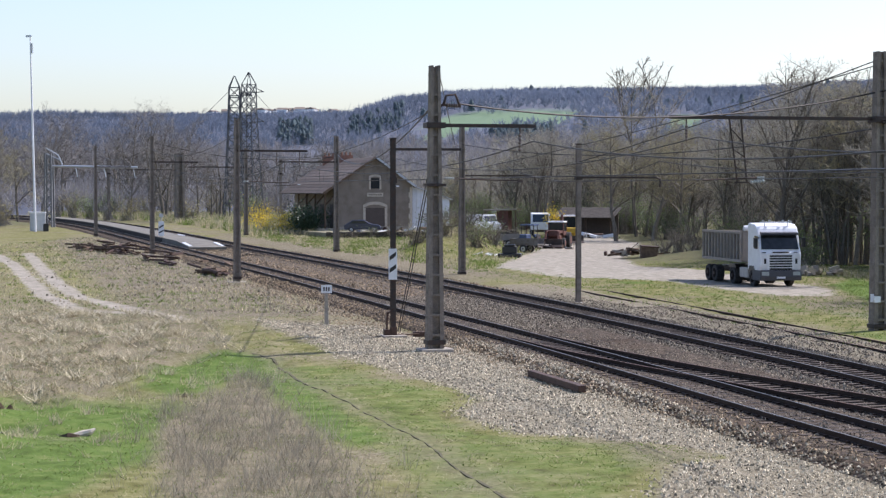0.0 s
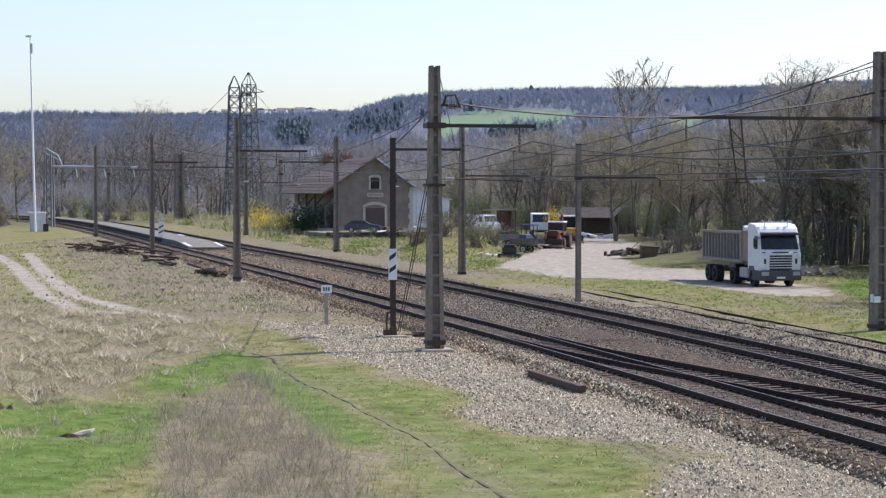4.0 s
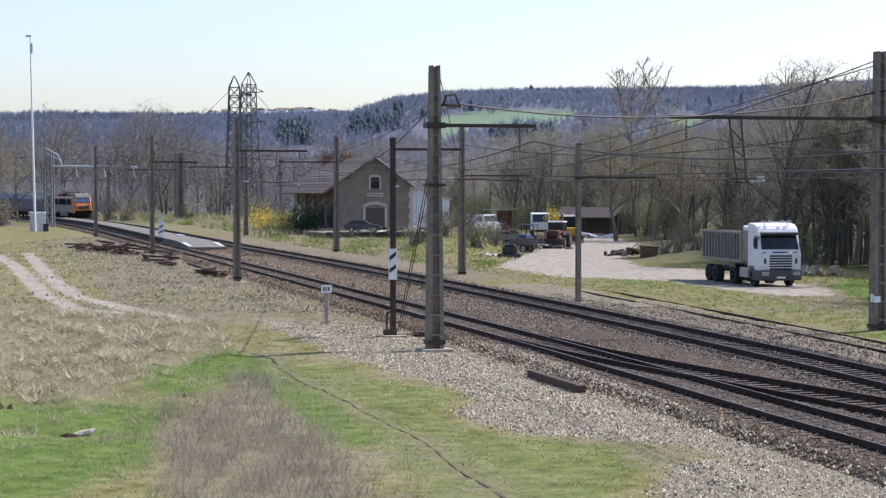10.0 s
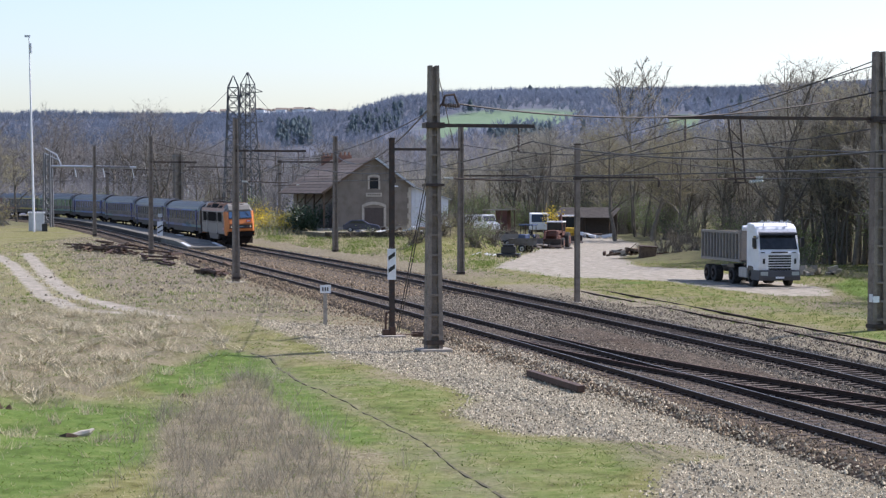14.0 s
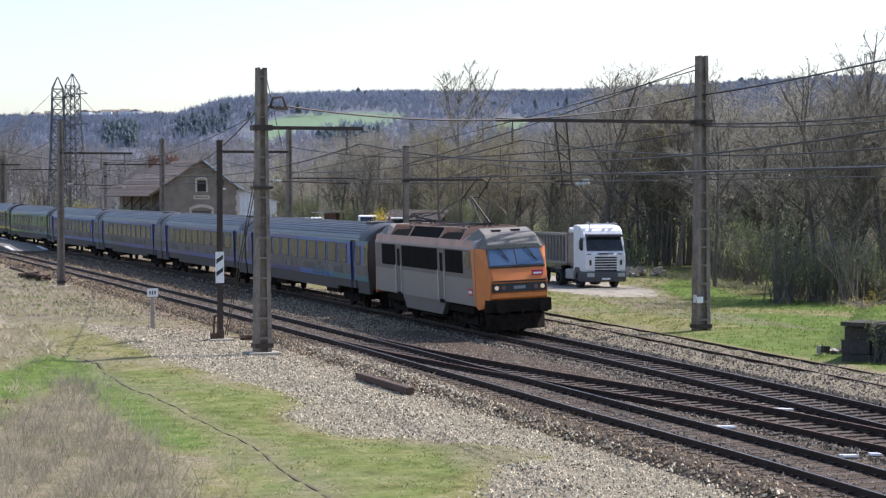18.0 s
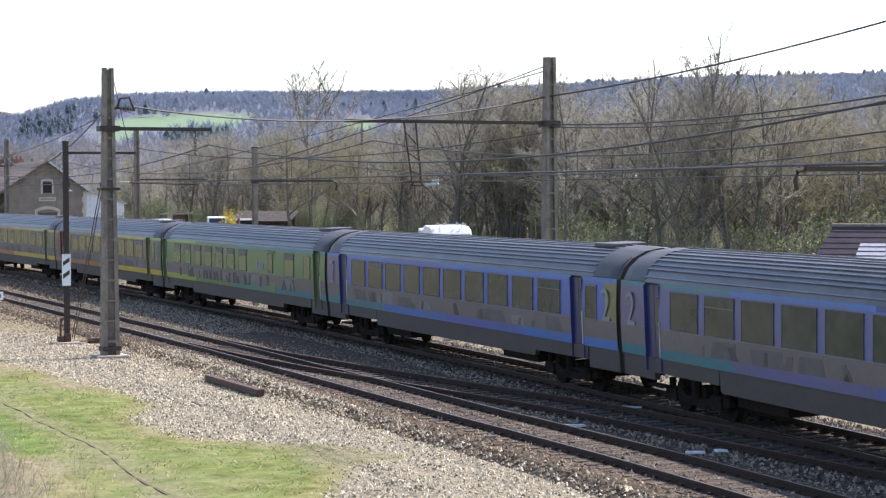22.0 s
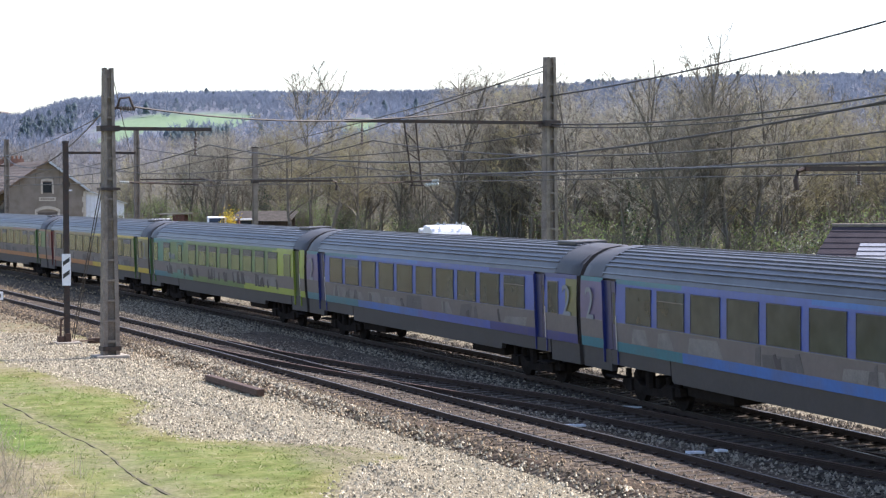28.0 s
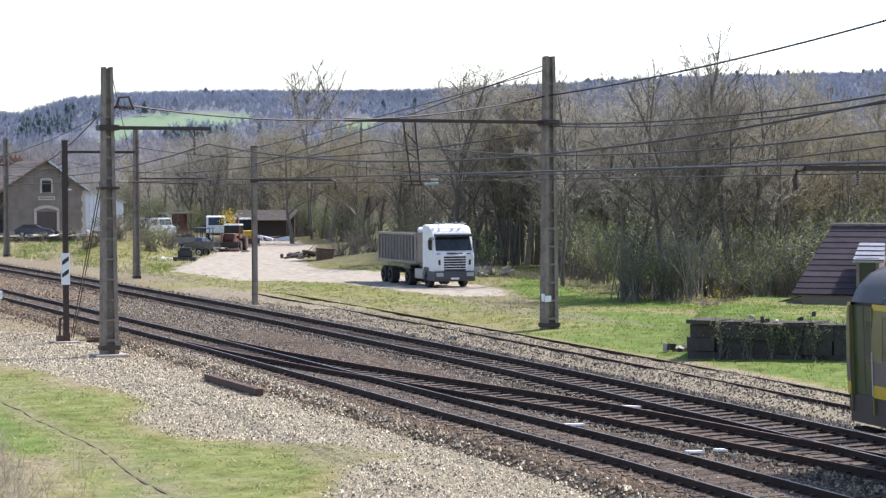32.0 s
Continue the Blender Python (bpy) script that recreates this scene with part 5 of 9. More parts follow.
        part("upper_arm", Shape().tube([(knee[0], -0.35, knee[2]), (head[0], -0.3, head[2])], 0.03, 6).tube([(knee[0], 0.35, knee[2]), (head[0], 0.3, head[2])], 0.03, 6).tube([(knee[0], -0.35, knee[2]), (knee[0], 0.35, knee[2])], 0.03, 6), STEEL_DARK, p)
        hd = Shape()
        for dx in (-0.2, 0.2):
            hd.tube([(head[0] + dx, -0.9, head[2] - 0.15), (head[0] + dx, -0.65, head[2] + 0.06), (head[0] + dx, 0.65, head[2] + 0.06), (head[0] + dx, 0.9, head[2] - 0.15)], 0.03, 6)
        part("collector_head", hd, STEEL_DARK, p)

    pantograph(3.9, True)
    pantograph(-3.9, False)
    part("underframe", Shape().box(-6.3, 6.3, -1.25, 1.25, 0.75, 1.02).box(-2.4, 2.4, -1.2, 1.2, 0.42, 0.8), UNDERFRAME, lo)
    for x in (-4.85, 4.85):
        bogie(lo, x, 2.8)
    return lo


def thing_rake(lo, sx):
    """Windscreen frame, panes and wipers on the raked front."""
    a, b = Vector((sx * 7.97, 0, 2.66)), Vector((sx * 7.58, 0, 3.31))
    up = (b - a)
    nrm = Vector((sx * up.z, 0, abs(up.x))).normalized()
    fr = Shape()
    c = lambda y, t, o: a + up * t + Vector((0, y, 0)) + nrm * o
    fr.add([c(-1.16, -0.02, 0.03), c(1.16, -0.02, 0.03), c(1.1, 1.02, 0.03), c(-1.1, 1.02, 0.03), c(-1.16, -0.02, -0.12), c(1.16, -0.02, -0.12), c(1.1, 1.02, -0.12), c(-1.1, 1.02, -0.12)],
           [(0, 1, 2, 3), (7, 6, 5, 4), (0, 4, 5, 1), (1, 5, 6, 2), (2, 6, 7, 3), (3, 7, 4, 0)])
    ob = part("windscreen_frame", fr, GASKET, lo)
    for y0, y1 in ((-1.1, -0.03), (0.03, 1.1)):
        g = Shape().add([c(y0, 0.04, 0.045), c(y1, 0.04, 0.045), c(y1 * 0.95, 0.95, 0.045), c(y0 * 0.95, 0.95, 0.045), c(y0, 0.04, 0), c(y1, 0.04, 0), c(y1 * 0.95, 0.95, 0), c(y0 * 0.95, 0.95, 0)],
                        [(0, 1, 2, 3), (7, 6, 5, 4), (0, 4, 5, 1), (1, 5, 6, 2), (2, 6, 7, 3), (3, 7, 4, 0)])
        part("windscreen_pane", g, CAB_GLASS, ob, "blue reflecting windscreen pane")
        m = (y0 + y1) / 2
        part("wiper", Shape().tube([c(m - 0.1, 1.05, 0.08), c(m + 0.1, 0.75, 0.08), c(m + 0.25, 0.35, 0.06)], 0.018, 5).tube([c(m + 0.05, 0.65, 0.07), c(m + 0.32, 0.25, 0.07)], 0.012, 4), PAINT_BLACK, ob)
    return ob


LOCO = build_loco()
CARS = [build_coach(label, segs, bar=b, extra=e, flip=e == 15, ends=ENDS.get(e, ("violet", "olive"))) for label, segs, b, e in COACHES]
SPEED, TAIL_AT_END = 30.38, 52.96


def vehicle_pose(s_mid, half_base):
    a, b = on_line(s_mid - half_base), on_line(s_mid + half_base)
    d = a - b
    c = (a + b) / 2
    return pose(c.x, c.y, c.z, math.degrees(CANT), 0, math.degrees(math.atan2(d.y, d.x)))


def motions():
    times = [i * 0.5 for i in range(65)]
    for k, car in enumerate([LOCO] + CARS):
        rows = []
        for t in times:
            tail = TAIL_AT_END + SPEED * (32.0 - t) + float(np.interp(t, (27.5, 30, 31, 32), (0.0, 0.75, 1.4, 1.75)))
            front = tail - 17.71 - 26.4 * 14
            mid = front + 8.855 if k == 0 else front + 17.71 + 26.4 * (k - 0.5)
            rows.append((t, vehicle_pose(mid, 4.85 if k == 0 else 9.2)))
        walk(car, rows)

# ---- masts, arms and wires of the overhead line ----
def mast_mesh(h, w0, w1, key):
    """Tapered concrete mast: two chords, recessed web, cross ribs."""
    if key in _cache:
        return _cache[key]
    def leg(sign):
        s = Shape()
        a0, a1 = w0 / 2, w1 / 2
        t0, t1 = w0 * 0.26, w1 * 0.3
        d0, d1 = w0 * 0.42, w1 * 0.5
        rings = []
        for z, a, t, d in ((-0.3, a0, t0, d0), (h, a1, t1, d1)):
            xs = (sign * a, sign * (a - t))
            rings.append([(xs[0], -d, z), (xs[1], -d, z), (xs[1], d, z), (xs[0], d, z)])
        return s.loft(rings)
    web = Shape()
    a0, a1 = w0 / 2 * 0.6, w1 / 2 * 0.6
    web.loft([[(-a0, -w0 * 0.16, -0.3), (a0, -w0 * 0.16, -0.3), (a0, w0 * 0.16, -0.3), (-a0, w0 * 0.16, -0.3)], [(-a1, -w1 * 0.2, h - 0.05), (a1, -w1 * 0.2, h - 0.05), (a1, w1 * 0.2, h - 0.05), (-a1, w1 * 0.2, h - 0.05)]])
    rib = Shape().box(-0.5, 0.5, -0.5, 0.5, -0.5, 0.5)
    _cache[key] = (leg(-1).mesh("chord", CONCRETE), leg(1).mesh("chord", CONCRETE), web.mesh("web", CONCRETE), rib.mesh("rib", CONCRETE))
    return _cache[key]


def concrete_mast(s, side, h, w0, w1, label, base_z=-0.45, ribs=True):
    q = on_line(s, side, base_z)
    t = thing("catenary_mast", label, "catenary mast", pose(q.x, q.y, q.z, 0, 0, math.degrees(yaw_at(s)) + 3), group="masts of the overhead line")
    c0, c1, web, rib = mast_mesh(h, w0, w1, ("mast", h, w0, w1))
    part("chord", c0, None, t)
    part("chord", c1, None, t)
    part("web", web, None, t)
    if ribs:
        z = 0.6
        while z < h - 0.2:
            f = z / h
            w = w0 + (w1 - w0) * f
            part("rib", rib, None, t, m=Matrix.Translation((0, 0, z)) @ Matrix.Diagonal((w * 1.06, w * 0.98 * 0.84, 0.09, 1)))
            z += 0.74
    part("foundation", Shape().box(-0.62, 0.62, -0.45, 0.45, -0.5, 0.1), CONCRETE_PALE, t, bevel=0.04)
    part("clamp_band", Shape().box(-w0 * 0.56, w0 * 0.56, -w0 * 0.5, w0 * 0.5, 0.25, 0.42), STEEL_DARK, t)
    return t


def slim_mast(s, side, h, w, label, base_z=-0.45):
    q = on_line(s, side, base_z)
    t = thing("catenary_mast", label, "catenary mast", pose(q.x, q.y, q.z, 0, 0, math.degrees(yaw_at(s))), group="masts of the overhead line")
    i = Shape().box(-w / 2, w / 2, -w / 2, -w / 2 + 0.03, -0.3, h).box(-w / 2, w / 2, w / 2 - 0.03, w / 2, -0.3, h).box(-0.025, 0.025, -w / 2 + 0.03, w / 2 - 0.03, -0.3, h)
    part("column", i, STEEL_DARK if w < 0.22 else CONCRETE, t)
    part("foundation", Shape().box(-0.5, 0.5, -0.45, 0.45, -0.5, 0.12), CONCRETE_PALE, t, bevel=0.03)
    part("cap", Shape().box(-w * 0.62, w * 0.62, -w * 0.62, w * 0.62, h, h + 0.06), STEEL_DARK, t)
    part("bracket", Shape().box(-w * 0.7, w * 0.7, -w * 0.7, w * 0.7, h * 0.78, h * 0.78 + 0.22), STEEL_DARK, t)
    return t


def insulator(shape, a, b, r=0.07, n=8, sheds=5):
    a, b = Vector(a), Vector(b)
    pts, rad = [], []
    for k in range(sheds * 2 + 1):
        pts.append(a + (b - a) * (k / (sheds * 2)))
        rad.append(r if k % 2 else r * 0.45)
    return shape.tube(pts, rad, n)


def arm_on(t, reach, z, hang=(), hook=False, w=0.13, brace=True):
    """Horizontal arm in the mast's space along local -x (towards the near track) for positive reach."""
    sg = -1 if reach > 0 else 1
    L = abs(reach)
    sh = Shape()
    sh.box(min(0, sg * L), max(0, sg * L), -w * 0.62, -w * 0.25, z - w / 2, z + w / 2).box(min(0, sg * L), max(0, sg * L), w * 0.25, w * 0.62, z - w / 2, z + w / 2)
    arm = part("arm", sh, STEEL_DARK, t, "horizontal steel arm")
    for k in range(int(L / 0.9) + 1):
        x = sg * (0.35 + k * 0.9)
        if abs(x) < L:
            part("spacer", Shape().box(x - 0.04, x + 0.04, -w * 0.25, w * 0.25, z - w / 2, z + w / 2), STEEL_DARK, arm)
    if hook:
        part("hook", Shape().tube([(sg * L, 0, z), (sg * (L + 0.18), 0, z - 0.06), (sg * (L + 0.24), 0, z - 0.25), (sg * (L + 0.2), 0, z - 0.5)], 0.06, 6), STEEL_DARK, arm)
    for x, drop in hang:
        part("hanger", Shape().tube([(sg * x, 0, z), (sg * x, 0, z - drop * 0.3)], 0.025, 5), STEEL_DARK, arm)
        part("insulator", insulator(Shape(), (sg * x, 0, z - drop * 0.3), (sg * x, 0, z - drop)), INSULATOR, arm)
    return arm


def registration(t, reach, z, length):
    """A steady arm that holds the contact wire sideways."""
    sg = -1 if reach > 0 else 1
    x0, x1 = sg * abs(reach), sg * (abs(reach) - length)
    a = part("steady_arm", Shape().tube([(x1, 0, z + 0.1), (x0, 0, z)], 0.035, 6), STEEL_DARK, t)
    part("insulator", insulator(Shape(), (x1, 0, z + 0.1), (x1 + (x0 - x1) * 0.12, 0, z + 0.09), 0.06), GLASS_INSULATOR, a, "pale glass insulator")
    return a


MAST_A = concrete_mast(91.0, 10.31, 10.55, 0.62, 0.36, "tall weathered concrete mast with ladder-like ribs beside the gravel path")
MAST_B = concrete_mast(93.5, -8.45, 11.35, 0.62, 0.4, "tall weathered concrete mast standing on grass beyond the siding", -0.3)
MAST_E = concrete_mast(146.0, 10.83, 10.5, 0.46, 0.3, "weathered concrete mast beside old timber")
MAST_C = concrete_mast(149.5, -4.91, 10.2, 0.44, 0.3, "weathered concrete mast beside the far track")
MAST_G = concrete_mast(200.2, -6.58, 10.9, 0.5, 0.36, "weathered concrete mast on a block foundation near the goods shed")
MAST_I = concrete_mast(200.0, 10.44, 10.8, 0.42, 0.3, "weathered concrete mast beside stacked rails")
MAST_J = concrete_mast(258.0, 9.7, 10.9, 0.42, 0.3, "slender weathered concrete mast far down the line")
MAST_F = concrete_mast(255.5, -7.85, 10.7, 0.48, 0.36, "dark weathered concrete mast far down the line")
MAST_K = concrete_mast(320.5, -11.8, 10.7, 1.35, 1.25, "broad concrete anchor mast far down the line")
for s, side, h, w in ((352, -8.1, 9.8, 0.42), (444, -11.0, 10.5, 0.5), (470, -2.0, 10.5, 0.5), (500, 9.0, 10.0, 0.5)):
    slim_mast(s, side, h, w, "dark slender mast far down the line")
MAST_D = slim_mast(118.5, -3.35, 8.3, 0.25, "slim dark steel mast beside the siding")
MAST_P = slim_mast(97.8, 10.61, 8.0, 0.2, "slim steel mast carrying a striped marker board")
slim_mast(288, -19.2, 8.8, 0.3, "thin dark pole beside the flowering hedge", 0.2)
MAST_Q = concrete_mast(60.0, -8.4, 12.2, 0.62, 0.4, "tall concrete mast beside the siding", -0.35)

arm_on(MAST_A, -3.9, 8.35, [(3.3, 0.95)])
arm_on(MAST_E, -4.6, 8.45, [(4.1, 0.95), (2.6, 0.95)])
arm_on(MAST_I, -4.2, 8.45, [(3.6, 0.95)])
arm_on(MAST_J, -4.2, 8.4, [(3.6, 0.95)])
arm_on(MAST_B, 9.0, 8.65, [(8.3, 0.95)])
arm_on(MAST_G, 5.5, 8.5, [(4.9, 0.95)])
arm_on(MAST_F, 7.0, 8.4, [(6.3, 0.95)])
arm_on(MAST_K, 8.5, 8.2, [(7.5, 0.95)])
arm_on(MAST_D, -4.25, 6.6, (), True, 0.1)
arm_on(MAST_C, -5.0, 6.9, (), True, 0.1)
arm_on(MAST_P, -2.8, 7.6, (), False, 0.1)
arm_on(MAST_Q, 8.1, 6.4, [(3.0, 0.4), (6.6, 0.4)], True, 0.12)
registration(MAST_A, -3.4, 6.3, 3.0)
registration(MAST_B, 7.6, 6.2, 2.6)
registration(MAST_C, 4.0, 6.6, 3.6)
registration(MAST_G, 6.0, 6.3, 2.6)
registration(MAST_E, -3.4, 6.4, 3.0)
# box-shaped bracket hanging under the long arm
br = part("drop_bracket", Shape().beam((-6.0, 0, 8.6), (-5.75, 0, 6.1), 0.05).beam((-6.5, 0, 8.6), (-6.15, 0, 6.1), 0.05).beam((-6.25, 0, 6.1), (-5.65, 0, 6.1), 0.06).beam((-6.42, 0, 8.2), (-5.92, 0, 7.7), 0.04).beam((-6.32, 0, 7.4), (-5.85, 0, 7.1), 0.04).beam((-6.22, 0, 6.7), (-5.8, 0, 6.5), 0.04), STEEL_DARK, MAST_B, "drop bracket of steel angle")
part("insulator", insulator(Shape(), (-5.6, 0, 6.12), (-5.0, 0, 6.17), 0.08), GLASS_INSULATOR, br)
part("identity_plate", Shape().box(-0.33, -0.3, -0.2, 0.06, 1.3, 1.62), PAINT_WHITE, MAST_B, "blank white plate")
part("identity_plate", Shape().box(-0.36, -0.08, -0.345, -0.325, 1.3, 1.55), PAINT_WHITE, MAST_B, "blank white plate")
# bell-shaped feeder bracket near the top of the nearest mast
bell = part("feeder_bracket", Shape().tube([(0.15, 0, 9.0), (0.35, 0, 9.15), (0.45, 0, 9.45), (0.8, 0, 9.5), (0.92, 0, 9.2), (1.0, 0, 9.05)], 0.05, 6).beam((0.35, 0, 9.1), (1.0, 0, 9.05), 0.1, 0.08), STEEL_DARK, MAST_A, "bell-shaped feeder bracket")
part("insulator", insulator(Shape(), (0.45, 0, 9.1), (0.9, 0, 9.08), 0.1), INSULATOR, bell)
part("clamp", Shape().box(-0.36, 0.36, -0.3, 0.3, 6.1, 6.2).box(-0.36, 0.36, -0.3, 0.3, 8.25, 8.45), STEEL_DARK, MAST_A)
part("clamp", Shape().box(-0.36, 0.36, -0.3, 0.3, 8.5, 8.75), STEEL_DARK, MAST_B)
# marker board with two slanted bars, on the slim mast
bd = part("marker_board", Shape().box(-0.17, 0.17, -0.16, -0.13, 2.35, 3.6), PAINT_WHITE, MAST_P, "white board with two black slanted bars", m=pose(0, 0, 0, 0, 0, -14))
for z in (2.62, 3.12):
    part("slanted_bar", Shape().add([(-0.13, -0.17, z), (-0.13, -0.17, z + 0.17), (0.13, -0.17, z + 0.36), (0.13, -0.17, z + 0.19), (-0.13, -0.15, z), (-0.13, -0.15, z + 0.17), (0.13, -0.15, z + 0.36), (0.13, -0.15, z + 0.19)],
         [(3, 2, 1, 0), (4, 5, 6, 7), (0, 1, 5, 4), (1, 2, 6, 5), (2, 3, 7, 6), (3, 0, 4, 7)]), PAINT_BLACK, bd, m=pose(0, -0.003, 0))
part("point_lever", Shape().beam((-0.3, -0.1, 0.0), (-0.25, -0.1, 1.05), 0.07).beam((-0.25, -0.1, 0.95), (0.0, -0.1, 1.2), 0.05).box(-0.4, -0.15, -0.25, 0.05, -0.1, 0.35).box(-0.12, 0.12, -0.2, 0.12, -0.1, 0.45), RUST, MAST_P, "rusty lever at the foot")
part("rod", Shape().tube([(-1.3, -0.3, 0.0), (-0.2, -0.2, 0.12), (1.5, 0.4, 0.12)], 0.03, 6).box(0.9, 1.5, 0.25, 0.5, 0.0, 0.2), RUST, MAST_P)


def local(t, x, y, z):
    return t.matrix_basis @ Vector((x, y, z))


def wire(a, b, sag, name="overhead_wire", r=0.024, n=18, label="thin dark overhead wire sagging between masts"):
    a, b = Vector(a), Vector(b)
    pts = []
    for k in range(n + 1):
        u = k / n
        p = a + (b - a) * u
        p.z -= 4 * sag * u * (1 - u)
        pts.append(p)
    return solid(name, Shape().tube(pts, r, 5), WIRE, label, "overhead wire", group="overhead wires")


def catenary(side_of, supports, top, contact):
    for s0, s1 in zip(supports[:-1], supports[1:]):
        z0, z1 = top(s0), top(s1)
        msg = thing("catenary_span", "messenger and contact wire joined by thin droppers", "overhead wire", group="spans of the overhead line")
        pts_m, pts_c, drops = [], [], Shape()
        n = 20
        for k in range(n + 1):
            u = k / n
            s = s0 + (s1 - s0) * u
            zm = z0 + (z1 - z0) * u - 4 * 1.0 * u * (1 - u)
            q = on_line(s, side_of(s0) * (1 - u) + side_of(s1) * u)
            pts_m.append((q.x, q.y, q.z + zm))
            pts_c.append((q.x, q.y, q.z + contact))
        part("messenger_wire", Shape().tube(pts_m, 0.024, 5), WIRE, msg)
        part("contact_wire", Shape().tube(pts_c, 0.021, 5), WIRE, msg)
        for k in range(1, n, 3):
            part("dropper", Shape().tube([pts_m[k], pts_c[k]], 0.009, 4), WIRE, msg)


SUPPORTS = (-4, 43, 92, 147, 200, 257, 320, 385, 450)
catenary(lambda s: 0.25 if int(s) % 2 else -0.25, SUPPORTS, lambda s: 7.55, 6.15)
catenary(lambda s: near_side(s) + (0.2 if int(s) % 2 else -0.2), SUPPORTS, lambda s: 7.35, 6.0)
catenary(lambda s: siding_side(s) - 1.4, (10, 55, 118.5, 149.5), lambda s: 7.0 if s > 100 else 7.4, 6.0)
A, B = (lambda x, z: local(MAST_A, x, 0, z)), (lambda x, z: local(MAST_B, x, 0, z))
wire(A(0.95, 9.15), B(0, 9.75), 0.75, r=0.032)
wire(B(0, 9.75), local(MAST_Q, 0, 0, 11.55), 0.35, r=0.032)
wire(A(-0.1, 9.05), local(MAST_G, 0, 0, 9.3), 1.5, r=0.032)
wire(local(MAST_G, 0, 0, 9.3), local(MAST_F, 0, 0, 9.4), 1.2, r=0.03)
wire(A(0.2, 10.2), local(MAST_C, 0, 0, 7.0), 0.1, r=0.018)
wire(B(-0.15, 11.0), local(MAST_D, 0, 0, 7.4), 0.15)
wire(B(-0.15, 10.8), local(MAST_C, 0, 0, 7.2), 0.25)
wire(local(MAST_E, 0, 0, 9.6), local(MAST_I, 0, 0, 9.6), 1.0)
wire(local(MAST_I, 0, 0, 10.0), local(MAST_J, 0, 0, 10.0), 1.0)
wire(local(MAST_E, 0, 0, 8.9), A(-0.1, 8.9), 1.3, r=0.02)
wire(local(MAST_C, 0, 0, 9.0), B(0, 8.3), 0.9)
wire(local(MAST_Q, 0, 0, 9.2), B(0, 8.6), 0.5, r=0.032)
wire(local(MAST_Q, 0, 0, 8.9), B(0, 8.5), 0.5, r=0.026)
wire(local(MAST_C, 0, 0, 8.8), local(MAST_G, 0, 0, 8.9), 1.0)
wire(local(MAST_I, 0.2, 0, 10.2), local(MAST_G, 0, 0, 9.0), 0.8)
# stays from the nearest mast to the ground
for dx in (0.0, 0.45):
    wire(A(-0.15, 6.6 + dx), on_line(99.5 + dx, 10.0, -0.35), 0.0, "mast_stay", 0.02, 2, "taut stay wire anchoring the concrete mast")
wire(on_line(57.5, -12.5, -0.3), on_line(52, -10.0, 7.5), 0.0, "mast_stay", 0.02, 2, "taut stay wire anchoring the concrete mast")

# ---- goods shed, platform and yard ----
def at(bearing_x, dist, z=0.0):
    return Vector((bearing_x * dist, dist, z))


def window_unit(parent, x0, x1, z0, z1, y, trim=0.22, glass=WINDOW_DARK, arch=True):
    """Framed opening on a wall facing local -y."""
    w = part("window", Shape().box(x0, x1, y - 0.02, y + 0.05, z0, z1), glass, parent)
    sur = Shape().box(x0 - trim, x0, y - 0.09, y + 0.05, z0 - 0.1, z1).box(x1, x1 + trim, y - 0.09, y + 0.05, z0 - 0.1, z1)
    n = 7
    mid, half = (x0 + x1) / 2, (x1 - x0) / 2
    rise = half * 0.35 if arch else 0.0
    for k in range(n):
        u0, u1 = -1 + 2 * k / n, -1 + 2 * (k + 1) / n
        za, zb = z1 + rise * (1 - u0 * u0), z1 + rise * (1 - u1 * u1)
        xa, xb = mid + (half + trim) * u0, mid + (half + trim) * u1
        sur.add([(xa, y - 0.09, za - 0.02), (xb, y - 0.09, zb - 0.02), (xb, y - 0.09, zb + trim * 1.1), (xa, y - 0.09, za + trim * 1.1), (xa, y + 0.05, za - 0.02), (xb, y + 0.05, zb - 0.02), (xb, y + 0.05, zb + trim * 1.1), (xa, y + 0.05, za + trim * 1.1)],
                [(0, 1, 2, 3), (7, 6, 5, 4), (0, 4, 5, 1), (1, 5, 6, 2), (2, 6, 7, 3), (3, 7, 4, 0)])
    part("surround", sur, STONE_TRIM, w, "pale stone surround")
    return w


